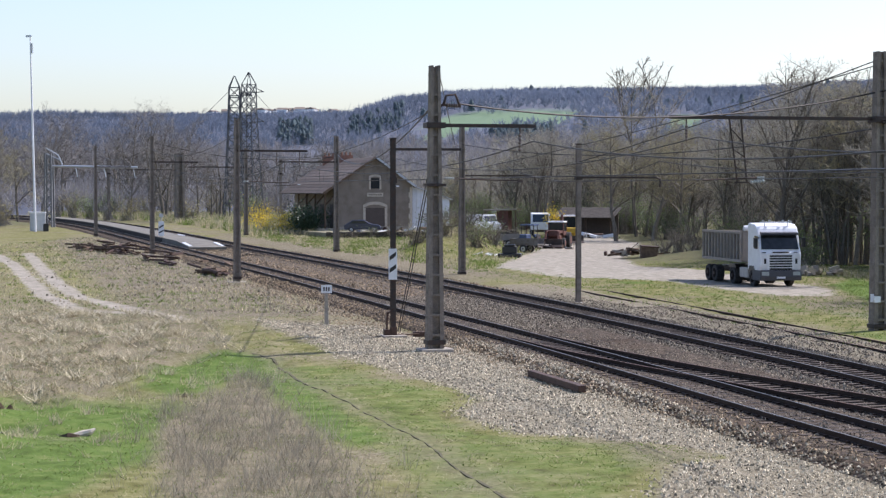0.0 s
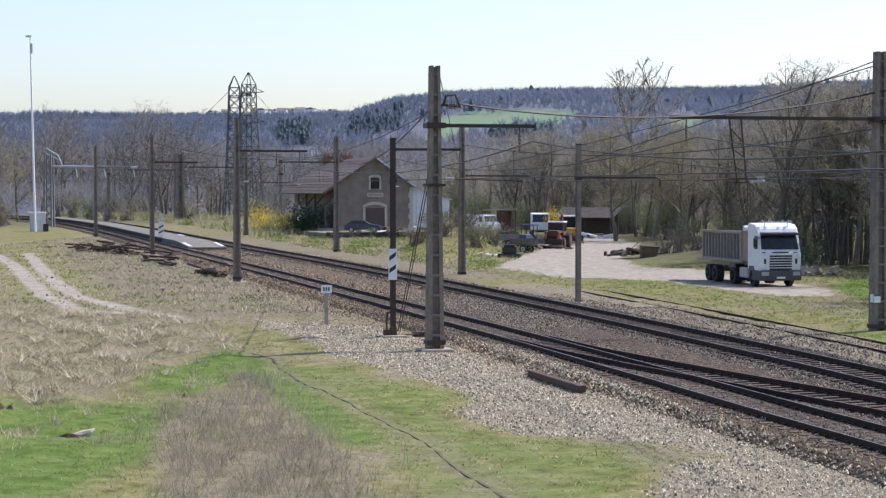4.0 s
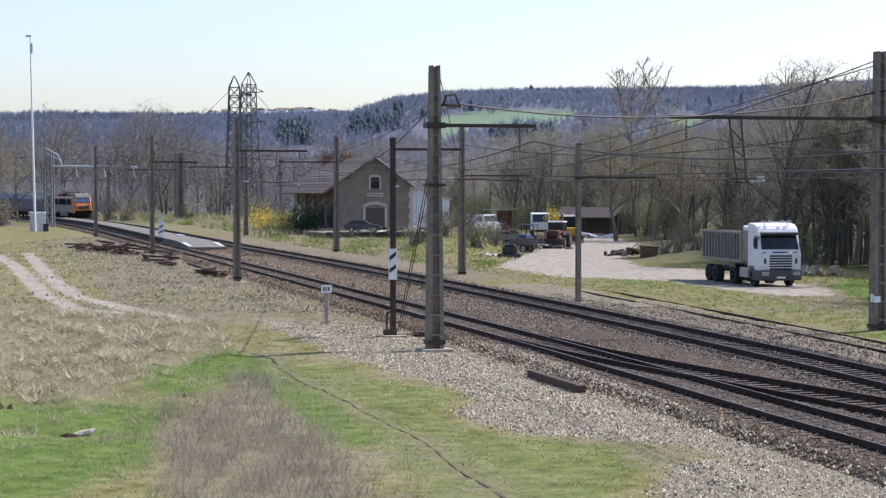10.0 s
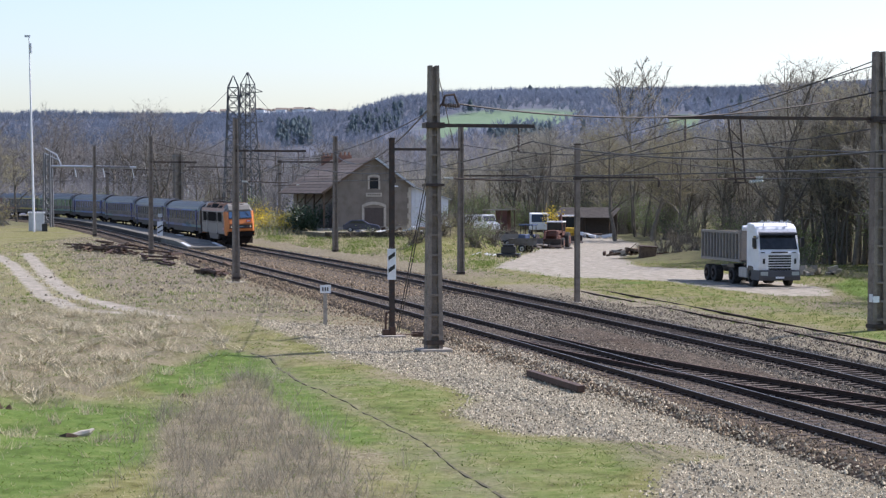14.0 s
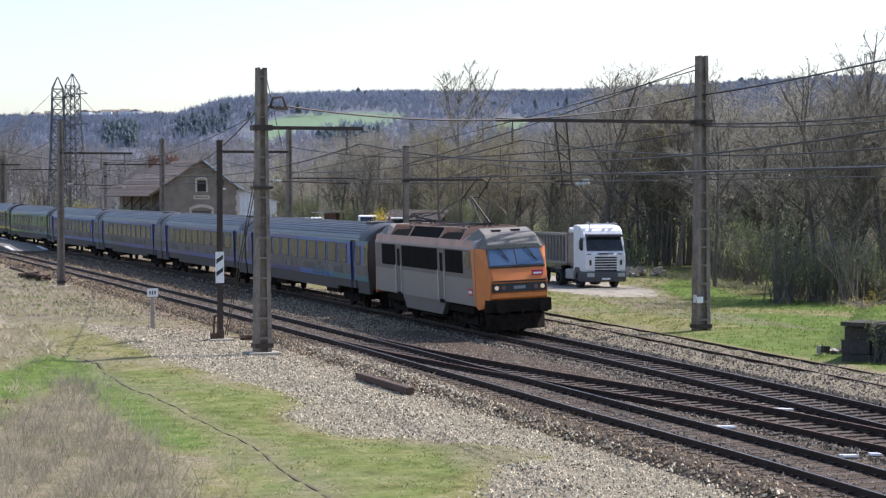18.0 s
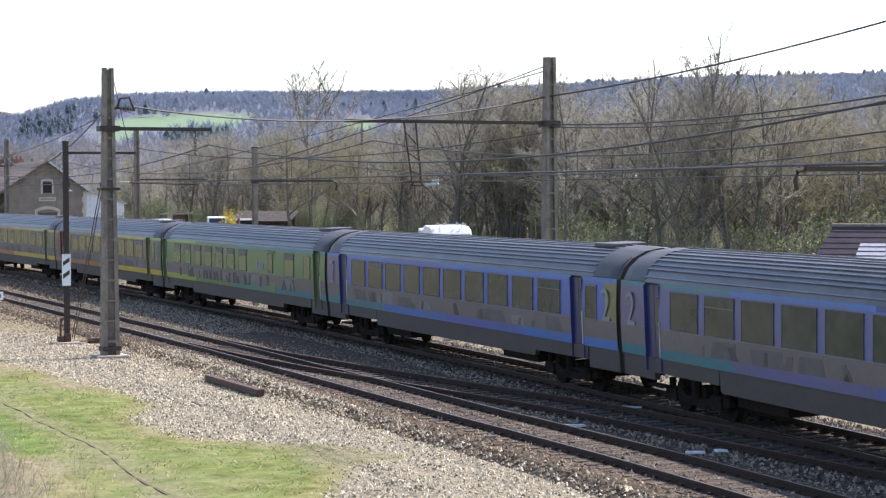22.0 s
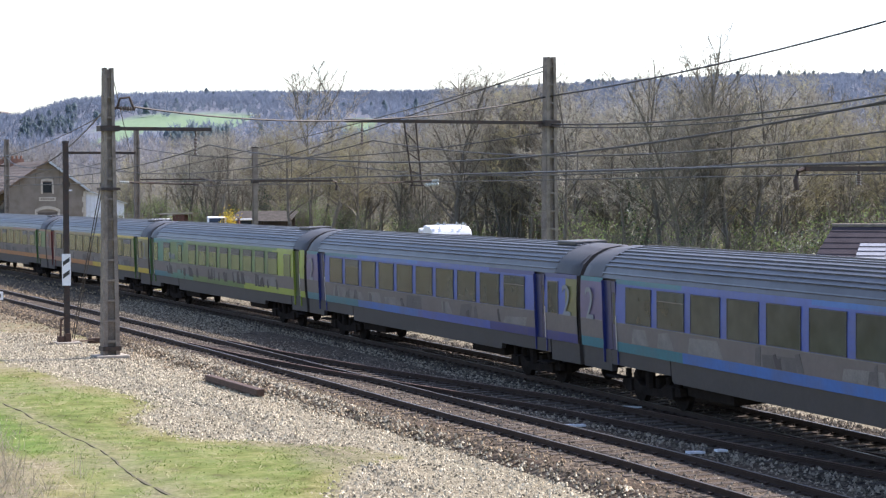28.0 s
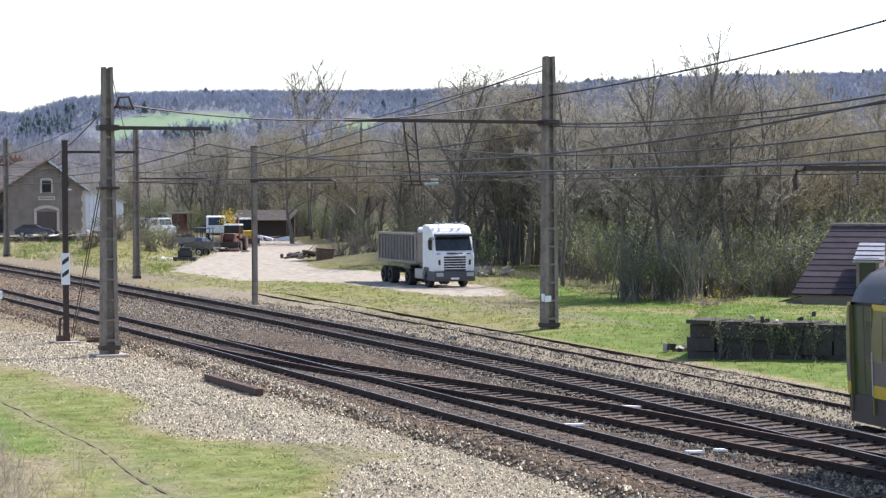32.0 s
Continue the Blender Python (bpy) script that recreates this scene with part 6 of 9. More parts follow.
def build_shed():
    """Goods shed; its gable wall faces local -y and is 9.2 m wide."""
    yaw = 27.0
    q = Vector((-46.4, 232.0, 0.72))
    sh = thing("goods_shed", "old rendered goods shed with tiled roof, stone-trimmed openings and side awning", "goods shed", pose(q.x, q.y, q.z, 0, 0, yaw))
    W, D, H, R = 4.6, 22.0, 5.35, 8.6
    wall = Shape().prism([(-W, -0.6), (W, -0.6), (W, H), (0, R - 0.15), (-W, H)], 0.0, D, "y")
    part("wall", wall, RENDER_WALL, sh, "grey-brown rendered wall")
    part("plinth", Shape().box(-W - 0.05, W + 0.05, -0.05, 0.2, -0.6, 0.35), CONCRETE_PALE, sh)
    # tiled roof in courses, with eaves over the gable
    for sg in (-1, 1):
        run = W + 0.35 if sg > 0 else W + 1.9
        slope = (R - H) / W
        n = 9 if sg > 0 else 12
        for k in range(n):
            u0, u1 = run * k / n, run * (k + 1) / n + 0.08
            z0, z1 = R - slope * u0 * (1 if sg > 0 else 0.93), R - slope * u1 * (1 if sg > 0 else 0.93)
            p = [(sg * u0, -0.55, z0 + 0.06), (sg * u1, -0.55, z1 + 0.09), (sg * u1, D + 0.4, z1 + 0.09), (sg * u0, D + 0.4, z0 + 0.06), (sg * u0, -0.55, z0 - 0.04), (sg * u1, -0.55, z1 - 0.03), (sg * u1, D + 0.4, z1 - 0.03), (sg * u0, D + 0.4, z0 - 0.04)]
            part("tile_course", Shape().add(p, [(0, 1, 2, 3), (7, 6, 5, 4), (0, 4, 5, 1), (1, 5, 6, 2), (2, 6, 7, 3), (3, 7, 4, 0)]), ROOF_TILE, sh)
        part("verge_board", Shape().beam((0, -0.6, R + 0.02), (sg * run, -0.6, R - slope * run * (1 if sg > 0 else 0.93) + 0.02), 0.06, 0.26), GALV if sg > 0 else WOOD_OLD, sh, "pale verge board" if sg > 0 else "")
    # awning posts and braces on the track side
    for y in (0.2, 5.0, 9.5, 13.6):
        part("awning_post", Shape().beam((-W - 1.5, y, -0.6), (-W - 1.5, y, 4.3), 0.18), WOOD_OLD, sh)
        part("awning_brace", Shape().beam((-W - 1.4, y, 3.0), (-W - 0.1, y, 4.4), 0.14), WOOD_OLD, sh)
    part("loading_deck", Shape().box(-W - 2.4, -W, 0.0, D, -0.6, 0.15), CONCRETE_PALE, sh)
    for y in (1.2, 6.0):
        part("side_door", Shape().box(-W - 0.05, -W + 0.03, y, y + 2.4, 0.2, 3.0), DARK_OPENING, sh)
    window_unit(sh, -0.55, 0.55, 4.9, 6.15, 0.0)
    d = window_unit(sh, -1.2, 1.2, -0.3, 2.6, 0.0, 0.3, DARK_OPENING)
    part("sign_panel", Shape().box(-1.0, 1.0, -0.06, 0.02, 3.95, 4.4), STONE_TRIM, sh, "pale painted name panel")
    for k in range(6):
        part("name_bar", Shape().box(-0.8 + k * 0.28, -0.6 + k * 0.28, -0.07, -0.05, 4.08, 4.27), RENDER_WALL, sh)
    part("small_plate", Shape().box(2.2, 3.0, -0.05, 0.02, 5.1, 5.27), PAINT_WHITE, sh)
    for x, y, h in ((0.0, 13.5, 1.0), (-0.4, 20.5, 1.0)):
        ch = part("chimney", Shape().box(x - 0.8, x + 0.8, y - 0.35, y + 0.35, 7.0, 8.6 + h * 0.5), BRICK, sh, "red brick chimney")
        for k in range(3):
            part("chimney_pot", Shape().tube([(x - 0.55 + k * 0.55, y, 8.6 + h * 0.5), (x - 0.55 + k * 0.55, y, 9.0 + h * 0.5)], [0.16, 0.13], 8), BRICK, ch)
    # white clad lean-to on the far side
    part("lean_to", Shape().prism([(W, -0.6), (W + 4.9, -0.6), (W + 4.9, 3.6), (W, 5.2)], 0.5, 10.0, "y"), WHITE_CLAD, sh, "white clad lean-to")
    for k in range(10):
        x = W + 0.25 + k * 0.5
        part("cladding_rib", Shape().box(x - 0.02, x + 0.02, 0.44, 0.5, -0.6, 3.55 + (W + 4.9 - x) * 0.32), WHITE_CLAD, sh)
    part("lean_to_roof", Shape().beam((W - 0.1, 5.2, 5.3), (W + 5.2, 5.2, 3.58), 10.2, 0.09, up=(0, 0, 1)), GALV, sh)
    for k in range(9):
        part("corner_stone", Shape().box(W - (0.42 if k % 2 else 0.28), W + 0.02, -0.07, 0.3, -0.6 + k * 0.63, 0.02 + k * 0.63), STONE_TRIM, sh)
    return sh


build_shed()
# raised loading platform with a rough stone edge
m = pose(-46.4, 232.0, 0.0, 0, 0, 27.0)
pf = thing("loading_platform", "low grassy loading platform with a rough dark stone edge", "platform", m, kind="structure")
part("platform_top", Shape().box(-9, 14, -12, 0.0, -0.6, 0.62), mat("platform_turf", (0.18, 0.165, 0.1), 0.95, vary=0.35, scale=0.8, fine=8, bump=0.5, dirt=(0.24, 0.2, 0.15), dirt_amount=0.7), pf)
rnd = random.Random(3)
stone = Shape().add([(-0.5, -0.15, -0.2), (0.5, -0.18, -0.22), (0.48, 0.15, -0.2), (-0.5, 0.15, -0.2), (-0.44, -0.12, 0.2), (0.46, -0.14, 0.18), (0.42, 0.12, 0.22), (-0.45, 0.13, 0.2)], [(3, 2, 1, 0), (4, 5, 6, 7), (0, 1, 5, 4), (1, 2, 6, 5), (2, 3, 7, 6), (3, 0, 4, 7)]).mesh("edge_stone", BLOCKWORK)
for k in range(22):
    for row in range(3):
        part("edge_stone", stone, None, pf, m=pose(-8.6 + k * 1.03 + row % 2 * 0.5, -12.08, -0.3 + row * 0.4, rnd.uniform(-4, 4), rnd.uniform(-4, 4), rnd.uniform(-4, 4)))


def wheel(parent, x, y, r, w, name="wheel", rim=PAINT_WHITE):
    t = part(name, Shape().tube([(x, y - w / 2, r), (x, y - w / 2 + 0.04, r), (x, y + w / 2 - 0.04, r), (x, y + w / 2, r)], [r * 0.93, r, r, r * 0.93], 22), RUBBER, parent)
    part("rim", Shape().disc((x, y - w / 2, r), (0, 1, 0), r * 0.55, 0.04, 16).disc((x, y + w / 2, r), (0, 1, 0), r * 0.55, 0.04, 16), rim, t)
    part("hub", Shape().disc((x, y - w / 2 - 0.03, r), (0, 1, 0), r * 0.2, 0.05, 10), STEEL_DARK, t)
    return t


def build_truck():
    """Tractor unit and tipping trailer; local x forwards."""
    # front centre lies at about (0.6, 115.6)
    head = Vector((0.35, -0.94, 0)).normalized()
    yaw = math.degrees(math.atan2(head.y, head.x))
    front = Vector((0.72, 115.7, 0.0))
    t = thing("tipper_truck", "white tractor unit with dusty grey tipping trailer, parked on gravel", "truck", pose(front.x, front.y, -0.12, 0, 0, yaw))
    W = 1.25
    cab = Shape().prism([(-2.1, 0.95), (-0.08, 0.95), (0.0, 1.3), (0.0, 1.95), (-0.12, 2.15), (-0.42, 3.02), (-0.62, 3.4), (-1.0, 3.62), (-1.9, 3.7), (-2.1, 3.6)], -W, W, "y")
    part("cab", cab, PAINT_WHITE, t, "white cab", bevel=0.06)
    part("bumper", Shape().prism([(-1.3, 0.38), (0.05, 0.38), (0.1, 0.6), (0.06, 0.98), (-1.3, 0.98)], -W - 0.01, W + 0.01, "y"), mat("dark_grey_plastic", (0.07, 0.07, 0.075), 0.6, vary=0.1), t, "dark grey bumper", bevel=0.04)
    ws = Shape()
    c = lambda y, u, o: Vector((-0.12 - 0.3 * u + 0.02 + o, y, 2.17 + 0.83 * u + o * 0.3))
    ws.add([c(-1.13, 0.02, 0.02), c(1.13, 0.02, 0.02), c(1.08, 1.0, 0.02), c(-1.08, 1.0, 0.02), c(-1.13, 0.02, -0.05), c(1.13, 0.02, -0.05), c(1.08, 1.0, -0.05), c(-1.08, 1.0, -0.05)], [(0, 1, 2, 3), (7, 6, 5, 4), (0, 4, 5, 1), (1, 5, 6, 2), (2, 6, 7, 3), (3, 7, 4, 0)])
    part("windscreen", ws, mat("truck_windscreen", (0.022, 0.026, 0.03), 0.1, vary=0.4, scale=1.5, fine=4, bump=0, spec=0.35), t, "dark windscreen")
    part("sun_visor", Shape().prism([(-0.4, 3.02), (-0.08, 3.0), (-0.1, 3.12), (-0.45, 3.18)], -1.12, 1.12, "y"), PAINT_BLACK, t)
    gr = part("grille", Shape().box(-0.03, 0.03, -0.82, 0.82, 1.0, 1.92), PAINT_WHITE, t)
    for k in range(6):
        part("grille_slot", Shape().box(0.0, 0.045, -0.68, 0.68, 1.0 + k * 0.15, 1.095 + k * 0.15), PAINT_BLACK, gr)
    for y in (-0.95, 0.95):
        part("headlamp", Shape().box(0.02, 0.1, y - 0.22, y + 0.22, 0.68, 0.9), GLASS_INSULATOR, t, "clear headlamp")
        part("air_intake", Shape().box(0.0, 0.03, y - 0.06, y + 0.06, 1.35, 1.65), PAINT_BLACK, t)
        part("lamp_notch", Shape().box(0.0, 0.035, y - 0.18, y + 0.05, 1.98, 2.03), PAINT_BLACK, t)
        part("side_window", Shape().box(-0.95, -0.42, min(y * 1.3, y * 1.325), max(y * 1.3, y * 1.325), 2.2, 2.95), WINDOW_DARK, t)
        mi = part("mirror", Shape().box(-0.3, -0.12, min(y * 1.42, y * 1.65), max(y * 1.42, y * 1.65), 2.3, 2.85), PAINT_BLACK, t, bevel=0.03)
        part("mirror_arm", Shape().tube([(-0.3, y * 1.28, 2.85), (-0.2, y * 1.5, 2.8)], 0.03, 6), PAINT_BLACK, mi)
        part("wheel_arch", Shape().prism([(-1.95, 0.95), (-1.75, 1.2), (-1.05, 1.2), (-0.85, 0.95)], min(y * 1.26, y * 1.33), max(y * 1.26, y * 1.33), "y"), PAINT_BLACK, t)
        part("side_tank", Shape().box(-3.6, -2.2, min(y * 0.7, y * 1.28), max(y * 0.7, y * 1.28), 0.45, 1.05), mat("dusty_tank", (0.4, 0.38, 0.36), 0.5, 0.3), t, bevel=0.06)
    for y in (-0.8, -0.4, 0.4, 0.8):
        part("roof_lamp", Shape().tube([(-0.8, y, 3.8), (-0.68, y, 3.8)], 0.07, 10), CHROME_FRAME, t)
    part("roof_bar", Shape().tube([(-0.8, -1.0, 3.74), (-0.8, 1.0, 3.74)], 0.035, 6).tube([(-0.8, -0.7, 3.5), (-0.8, -0.7, 3.76)], 0.025, 5).tube([(-0.8, 0.7, 3.5), (-0.8, 0.7, 3.76)], 0.025, 5), GALV, t)
    part("badge_bars", Shape().box(0.0, 0.036, -0.5, 0.5, 1.98, 2.05), STEEL_DARK, t, "plain bars of a maker's name")
    part("number_plate", Shape().box(0.08, 0.112, -0.26, 0.26, 0.5, 0.61), PAINT_WHITE, t, "plate with plain bars")
    part("chassis", Shape().box(-9.9, -0.6, -0.45, 0.45, 0.62, 0.95), STEEL_DARK, t)
    # tipping body: floor, ribbed sides, ends
    x0, x1, z0, z1 = -10.0, -3.0, 1.35, 3.1
    body = Shape().box(x0, x1, -1.25, 1.25, z0, z0 + 0.1)
    for y in (-1.25, 1.2):
        body.box(x0, x1, y, y + 0.05, z0, z1)
    body.box(x0, x0 + 0.06, -1.2, 1.2, z0, z1).box(x1 - 0.06, x1, -1.2, 1.2, z0, z1 + 0.2)
    tb = part("tipping_body", body, TIPPER, t, "dusty grey steel tipping body")
    for y in (-1.33, 1.33):
        part("top_rail", Shape().box(x0, x1, y - 0.06, y + 0.06, z1 - 0.08, z1 + 0.06), TIPPER, tb)
        part("bottom_rail", Shape().box(x0, x1, y - 0.06, y + 0.06, z0, z0 + 0.15), TIPPER, tb)
        for k in range(13):
            x = x0 + 0.1 + k * (x1 - x0 - 0.2) / 12
            part("side_rib", Shape().box(x - 0.07, x + 0.07, y - 0.05, y + 0.05, z0 + 0.1, z1 - 0.05), TIPPER, tb)
    part("sheet_roll", Shape().tube([(x1 + 0.1, -1.2, z1 + 0.25), (x1 + 0.1, 0.2, z1 + 0.35), (x1 + 0.1, 1.2, z1 + 0.22)], [0.16, 0.2, 0.15], 10), WHITE_CLAD, t, "rolled pale cover sheet")
    part("hoist", Shape().tube([(x1 + 0.25, 0, 1.0), (x1 + 0.2, 0, 3.2)], 0.14, 10), GALV, t)
    part("load", Shape().loft([[(x0 + 0.1, -1.1, 2.7), (x0 + 0.1, 1.1, 2.7)], [(-7, -1.1, 2.9), (-7, 1.1, 2.9)], [(x1 - 0.1, -1.1, 2.75), (x1 - 0.1, 1.1, 2.75)]], closed=False, caps=False), BALLAST_PALE, t)
    for y in (-1.05, 1.05):
        wheel(t, -1.4, y, 0.52, 0.32, rim=UNDERFRAME)
        wheel(t, -4.6, y, 0.52, 0.5, rim=UNDERFRAME)
        wheel(t, -7.9, y, 0.52, 0.5, rim=UNDERFRAME)
        wheel(t, -9.15, y, 0.52, 0.5, rim=UNDERFRAME)
        part("mudguard", Shape().prism([(-5.3, 1.0), (-5.1, 1.2), (-4.1, 1.2), (-3.9, 1.0)], min(y - 0.28, y + 0.28), max(y - 0.28, y + 0.28), "y"), PAINT_BLACK, t)
    return t


build_truck()


def build_car():
    t = thing("parked_car", "dark blue hatchback parked before the goods shed", "car", pose(-45.9, 222.5, 0.62, 0, 0, 8))
    prof = [(-2.1, 0.3), (-2.15, 0.8), (-1.85, 0.95), (-1.2, 1.38), (0.1, 1.42), (0.85, 0.98), (1.9, 0.82), (2.1, 0.6), (2.1, 0.3)]
    part("body", Shape().prism(prof, -0.83, 0.83, "y"), CAR_PAINT, t, bevel=0.08)
    part("side_glass", Shape().prism([(-1.5, 1.0), (-1.1, 1.32), (0.05, 1.35), (0.62, 1.0)], -0.85, 0.85, "y"), WINDOW_DARK, t)
    for x in (-1.3, 1.3):
        for y in (-0.75, 0.75):
            wheel(t, x, y, 0.3, 0.2, rim=GALV)


build_car()


def build_van():
    t = thing("white_van", "white panel van parked beside a red shed", "van", pose(-35.5, 248, 0.0, 0, 0, -50))
    part("body", Shape().prism([(-2.9, 0.35), (-2.9, 2.3), (1.2, 2.35), (1.7, 1.45), (2.5, 1.2), (2.6, 0.35)], -0.95, 0.95, "y"), PAINT_WHITE, t, bevel=0.08)
    part("windscreen", Shape().add([(1.25, -0.85, 2.25), (1.25, 0.85, 2.25), (1.72, 0.85, 1.5), (1.72, -0.85, 1.5), (1.2, -0.85, 2.2), (1.2, 0.85, 2.2), (1.66, 0.85, 1.45), (1.66, -0.85, 1.45)], [(3, 2, 1, 0), (4, 5, 6, 7), (0, 1, 5, 4), (1, 2, 6, 5), (2, 3, 7, 6), (3, 0, 4, 7)]), WINDOW_DARK, t)
    for y in (-1, 1):
        part("side_window", Shape().box(0.35, 1.1, min(y * 0.93, y * 0.965), max(y * 0.93, y * 0.965), 1.45, 2.1), WINDOW_DARK, t)
        for x in (-1.9, 1.7):
            wheel(t, x, y * 0.82, 0.34, 0.22, rim=GALV)


build_van()


def build_red_shed():
    t = thing("small_shed", "red-brown shed with a flat overhanging board roof", "shed", pose(-33.2, 250, 0.0, 0, 0, -8))
    part("cabin", Shape().box(-0.75, 0.75, -0.9, 0.9, 0, 2.8), RED_BROWN, t)
    part("roof", Shape().beam((-2.4, 0, 2.85), (2.0, 0, 2.98), 2.6, 0.1), WOOD_OLD, t, bevel=0.01)
    part("roof_edge", Shape().beam((-2.4, -1.32, 2.9), (2.0, -1.32, 3.03), 0.06, 0.14), CONCRETE_PALE, t)
    for x in (-2.2, 1.8):
        part("post", Shape().beam((x, -1.1, 0), (x, -1.1, 2.85), 0.12), WOOD_OLD, t)


build_red_shed()


def build_open_shed():
    t = thing("open_shed", "dark open-fronted timber shed with a low sloping roof", "shed", pose(-20.9, 228, 0.0, 0, 0, -10))
    part("back_wall", Shape().box(-3.2, 3.2, 3.0, 3.15, 0, 2.6), DARK_OPENING, t)
    for k in range(6):
        x = -3.7 + k * 1.2
        part("roof_sheet", Shape().add([(x, -0.6, 2.3), (x + 1.24, -0.6, 2.27), (x + 1.24, 3.5, 3.4), (x, 3.5, 3.43), (x, -0.6, 2.22), (x + 1.24, -0.6, 2.19), (x + 1.24, 3.5, 3.32), (x, 3.5, 3.35)], [(0, 1, 2, 3), (7, 6, 5, 4), (0, 4, 5, 1), (1, 5, 6, 2), (2, 6, 7, 3), (3, 7, 4, 0)]), BLOCKWORK, t)
    for x in (-3.1, 0.2, 3.1):
        part("post", Shape().beam((x, -0.4, 0), (x, -0.4, 2.3), 0.16), WOOD_OLD, t)


build_open_shed()


def build_parked_cab():
    t = thing("tractor_unit", "white lorry cab parked behind the old diggers", "truck", pose(-26.6, 233, -0.1, 0, 0, -80))
    part("cab", Shape().prism([(-1.9, 0.8), (0, 0.8), (0, 1.7), (-0.35, 2.75), (-1.9, 2.85)], -1.1, 1.1, "y"), PAINT_WHITE, t, bevel=0.08)
    part("windscreen", Shape().add([(0.02, -0.95, 1.75), (0.02, 0.95, 1.75), (-0.3, 0.92, 2.65), (-0.3, -0.92, 2.65), (-0.08, -0.95, 1.75), (-0.08, 0.95, 1.75), (-0.4, 0.92, 2.65), (-0.4, -0.92, 2.65)], [(0, 1, 2, 3), (7, 6, 5, 4), (0, 4, 5, 1), (1, 5, 6, 2), (2, 6, 7, 3), (3, 7, 4, 0)]), WINDOW_DARK, t)
    part("chassis", Shape().box(-5.2, -0.2, -0.4, 0.4, 0.55, 0.85), STEEL_DARK, t)
    for y in (-0.9, 0.9):
        for x in (-1.0, -4.4):
            wheel(t, x, y, 0.48, 0.3, rim=GALV)


build_parked_cab()


def build_digger(x, y, yaw, body, label, tall=1.0):
    t = thing("digger_loader", label, "digger", pose(x, y, -0.1, 0, 0, yaw))
    part("chassis", Shape().box(-1.8, 1.8, -0.6, 0.6, 0.6, 1.2), body, t, bevel=0.05)
    part("bonnet", Shape().box(0.6, 2.1, -0.5, 0.5, 1.1, 1.7), body, t, bevel=0.08)
    cb = part("cab", Shape().box(-1.0, 0.6, -0.75, 0.75, 1.2, 1.6), body, t)
    part("cab_glass", Shape().box(-0.95, 0.55, -0.72, 0.72, 1.6, 2.55 * tall), WINDOW_DARK, cb)
    part("cab_roof", Shape().box(-1.1, 0.7, -0.8, 0.8, 2.55 * tall, 2.7 * tall), PAINT_WHITE, cb, bevel=0.04)
    for y2 in (-0.72, 0.72):
        for x2 in (-0.95, 0.55):
            part("cab_pillar", Shape().beam((x2, y2, 1.6), (x2, y2, 2.56 * tall), 0.09), body, cb)
        wheel(t, -1.1, y2 * 1.3, 0.75, 0.42, rim=body)
        wheel(t, 1.5, y2 * 1.3, 0.5, 0.32, rim=body)
        part("loader_arm", Shape().beam((0.2, y2 * 0.85, 1.6), (2.3, y2 * 0.85, 1.5), 0.14, 0.22).beam((2.3, y2 * 0.85, 1.5), (3.0, y2 * 0.85, 0.5), 0.14, 0.2), body, t)
    part("bucket", Shape().prism([(2.9, 0.15), (3.7, 0.15), (3.5, 0.3), (3.1, 0.4), (3.1, 0.9), (2.9, 0.9)], -1.1, 1.1, "y"), STEEL_DARK, t)
    part("boom", Shape().beam((-1.9, 0, 1.0), (-2.5, 0, 3.1), 0.2, 0.3).beam((-2.5, 0, 3.1), (-3.1, 0, 1.5), 0.18, 0.24), body, t)
    return t


build_digger(-20.4, 203.5, -75, YELLOW, "yellow backhoe loader with a pale cab roof", 1.1)
build_digger(-20.1, 190.0, -95, RED_BROWN, "rusty red-brown loader with large tyres", 0.95)


def build_tractor():
    t = thing("tractor", "small faded blue tractor beside a trailer", "tractor", pose(-22.4, 186, -0.1, 0, 0, -100))
    part("bonnet", Shape().box(0.2, 1.8, -0.35, 0.35, 0.8, 1.4), BLUE_PAINT, t, bevel=0.08)
    part("mudguard", Shape().box(-0.9, 0.2, -0.75, -0.45, 1.1, 1.35).box(-0.9, 0.2, 0.45, 0.75, 1.1, 1.35), BLUE_PAINT, t, bevel=0.05)
    part("canopy", Shape().box(-1.1, 0.5, -0.7, 0.7, 2.2, 2.32), BLUE_PAINT, t)
    for x in (-0.9, 0.3):
        for y in (-0.6, 0.6):
            part("canopy_post", Shape().beam((x, y, 1.2), (x, y, 2.22), 0.06), STEEL_DARK, t)
    part("exhaust", Shape().tube([(1.2, 0.2, 1.4), (1.2, 0.2, 2.3)], 0.05, 8), RUST, t)
    for y in (-0.75, 0.75):
        wheel(t, -0.5, y, 0.7, 0.35, rim=RED_BROWN)
        wheel(t, 1.4, y * 0.85, 0.4, 0.22, rim=RED_BROWN)


build_tractor()


DULL_STEEL = mat("dull_dusty_steel", (0.16, 0.15, 0.14), 0.6, 0.3, vary=0.3, scale=3, bump=0.1, dirt=(0.1, 0.075, 0.055), dirt_amount=0.6)


def build_trailer(x, y, yaw, material, label, L=2.6):
    t = thing("flat_trailer", label, "trailer", pose(x, y, -0.1, 0, 0, yaw))
    part("deck", Shape().box(-L / 2, L / 2, -0.9, 0.9, 0.65, 0.78), material, t)
    for y2 in (-0.88, 0.85):
        part("side_board", Shape().box(-L / 2, L / 2, y2, y2 + 0.03, 0.78, 1.25), material, t)
    part("tail_board", Shape().box(-L / 2 - 0.03, -L / 2, -0.9, 0.9, 0.78, 1.25), material, t)
    part("drawbar", Shape().beam((L / 2, 0, 0.6), (L / 2 + 1.2, 0, 0.5), 0.1), STEEL_DARK, t)
    for y2 in (-0.8, 0.8):
        wheel(t, 0, y2 * 1.25, 0.36, 0.2, rim=GALV)


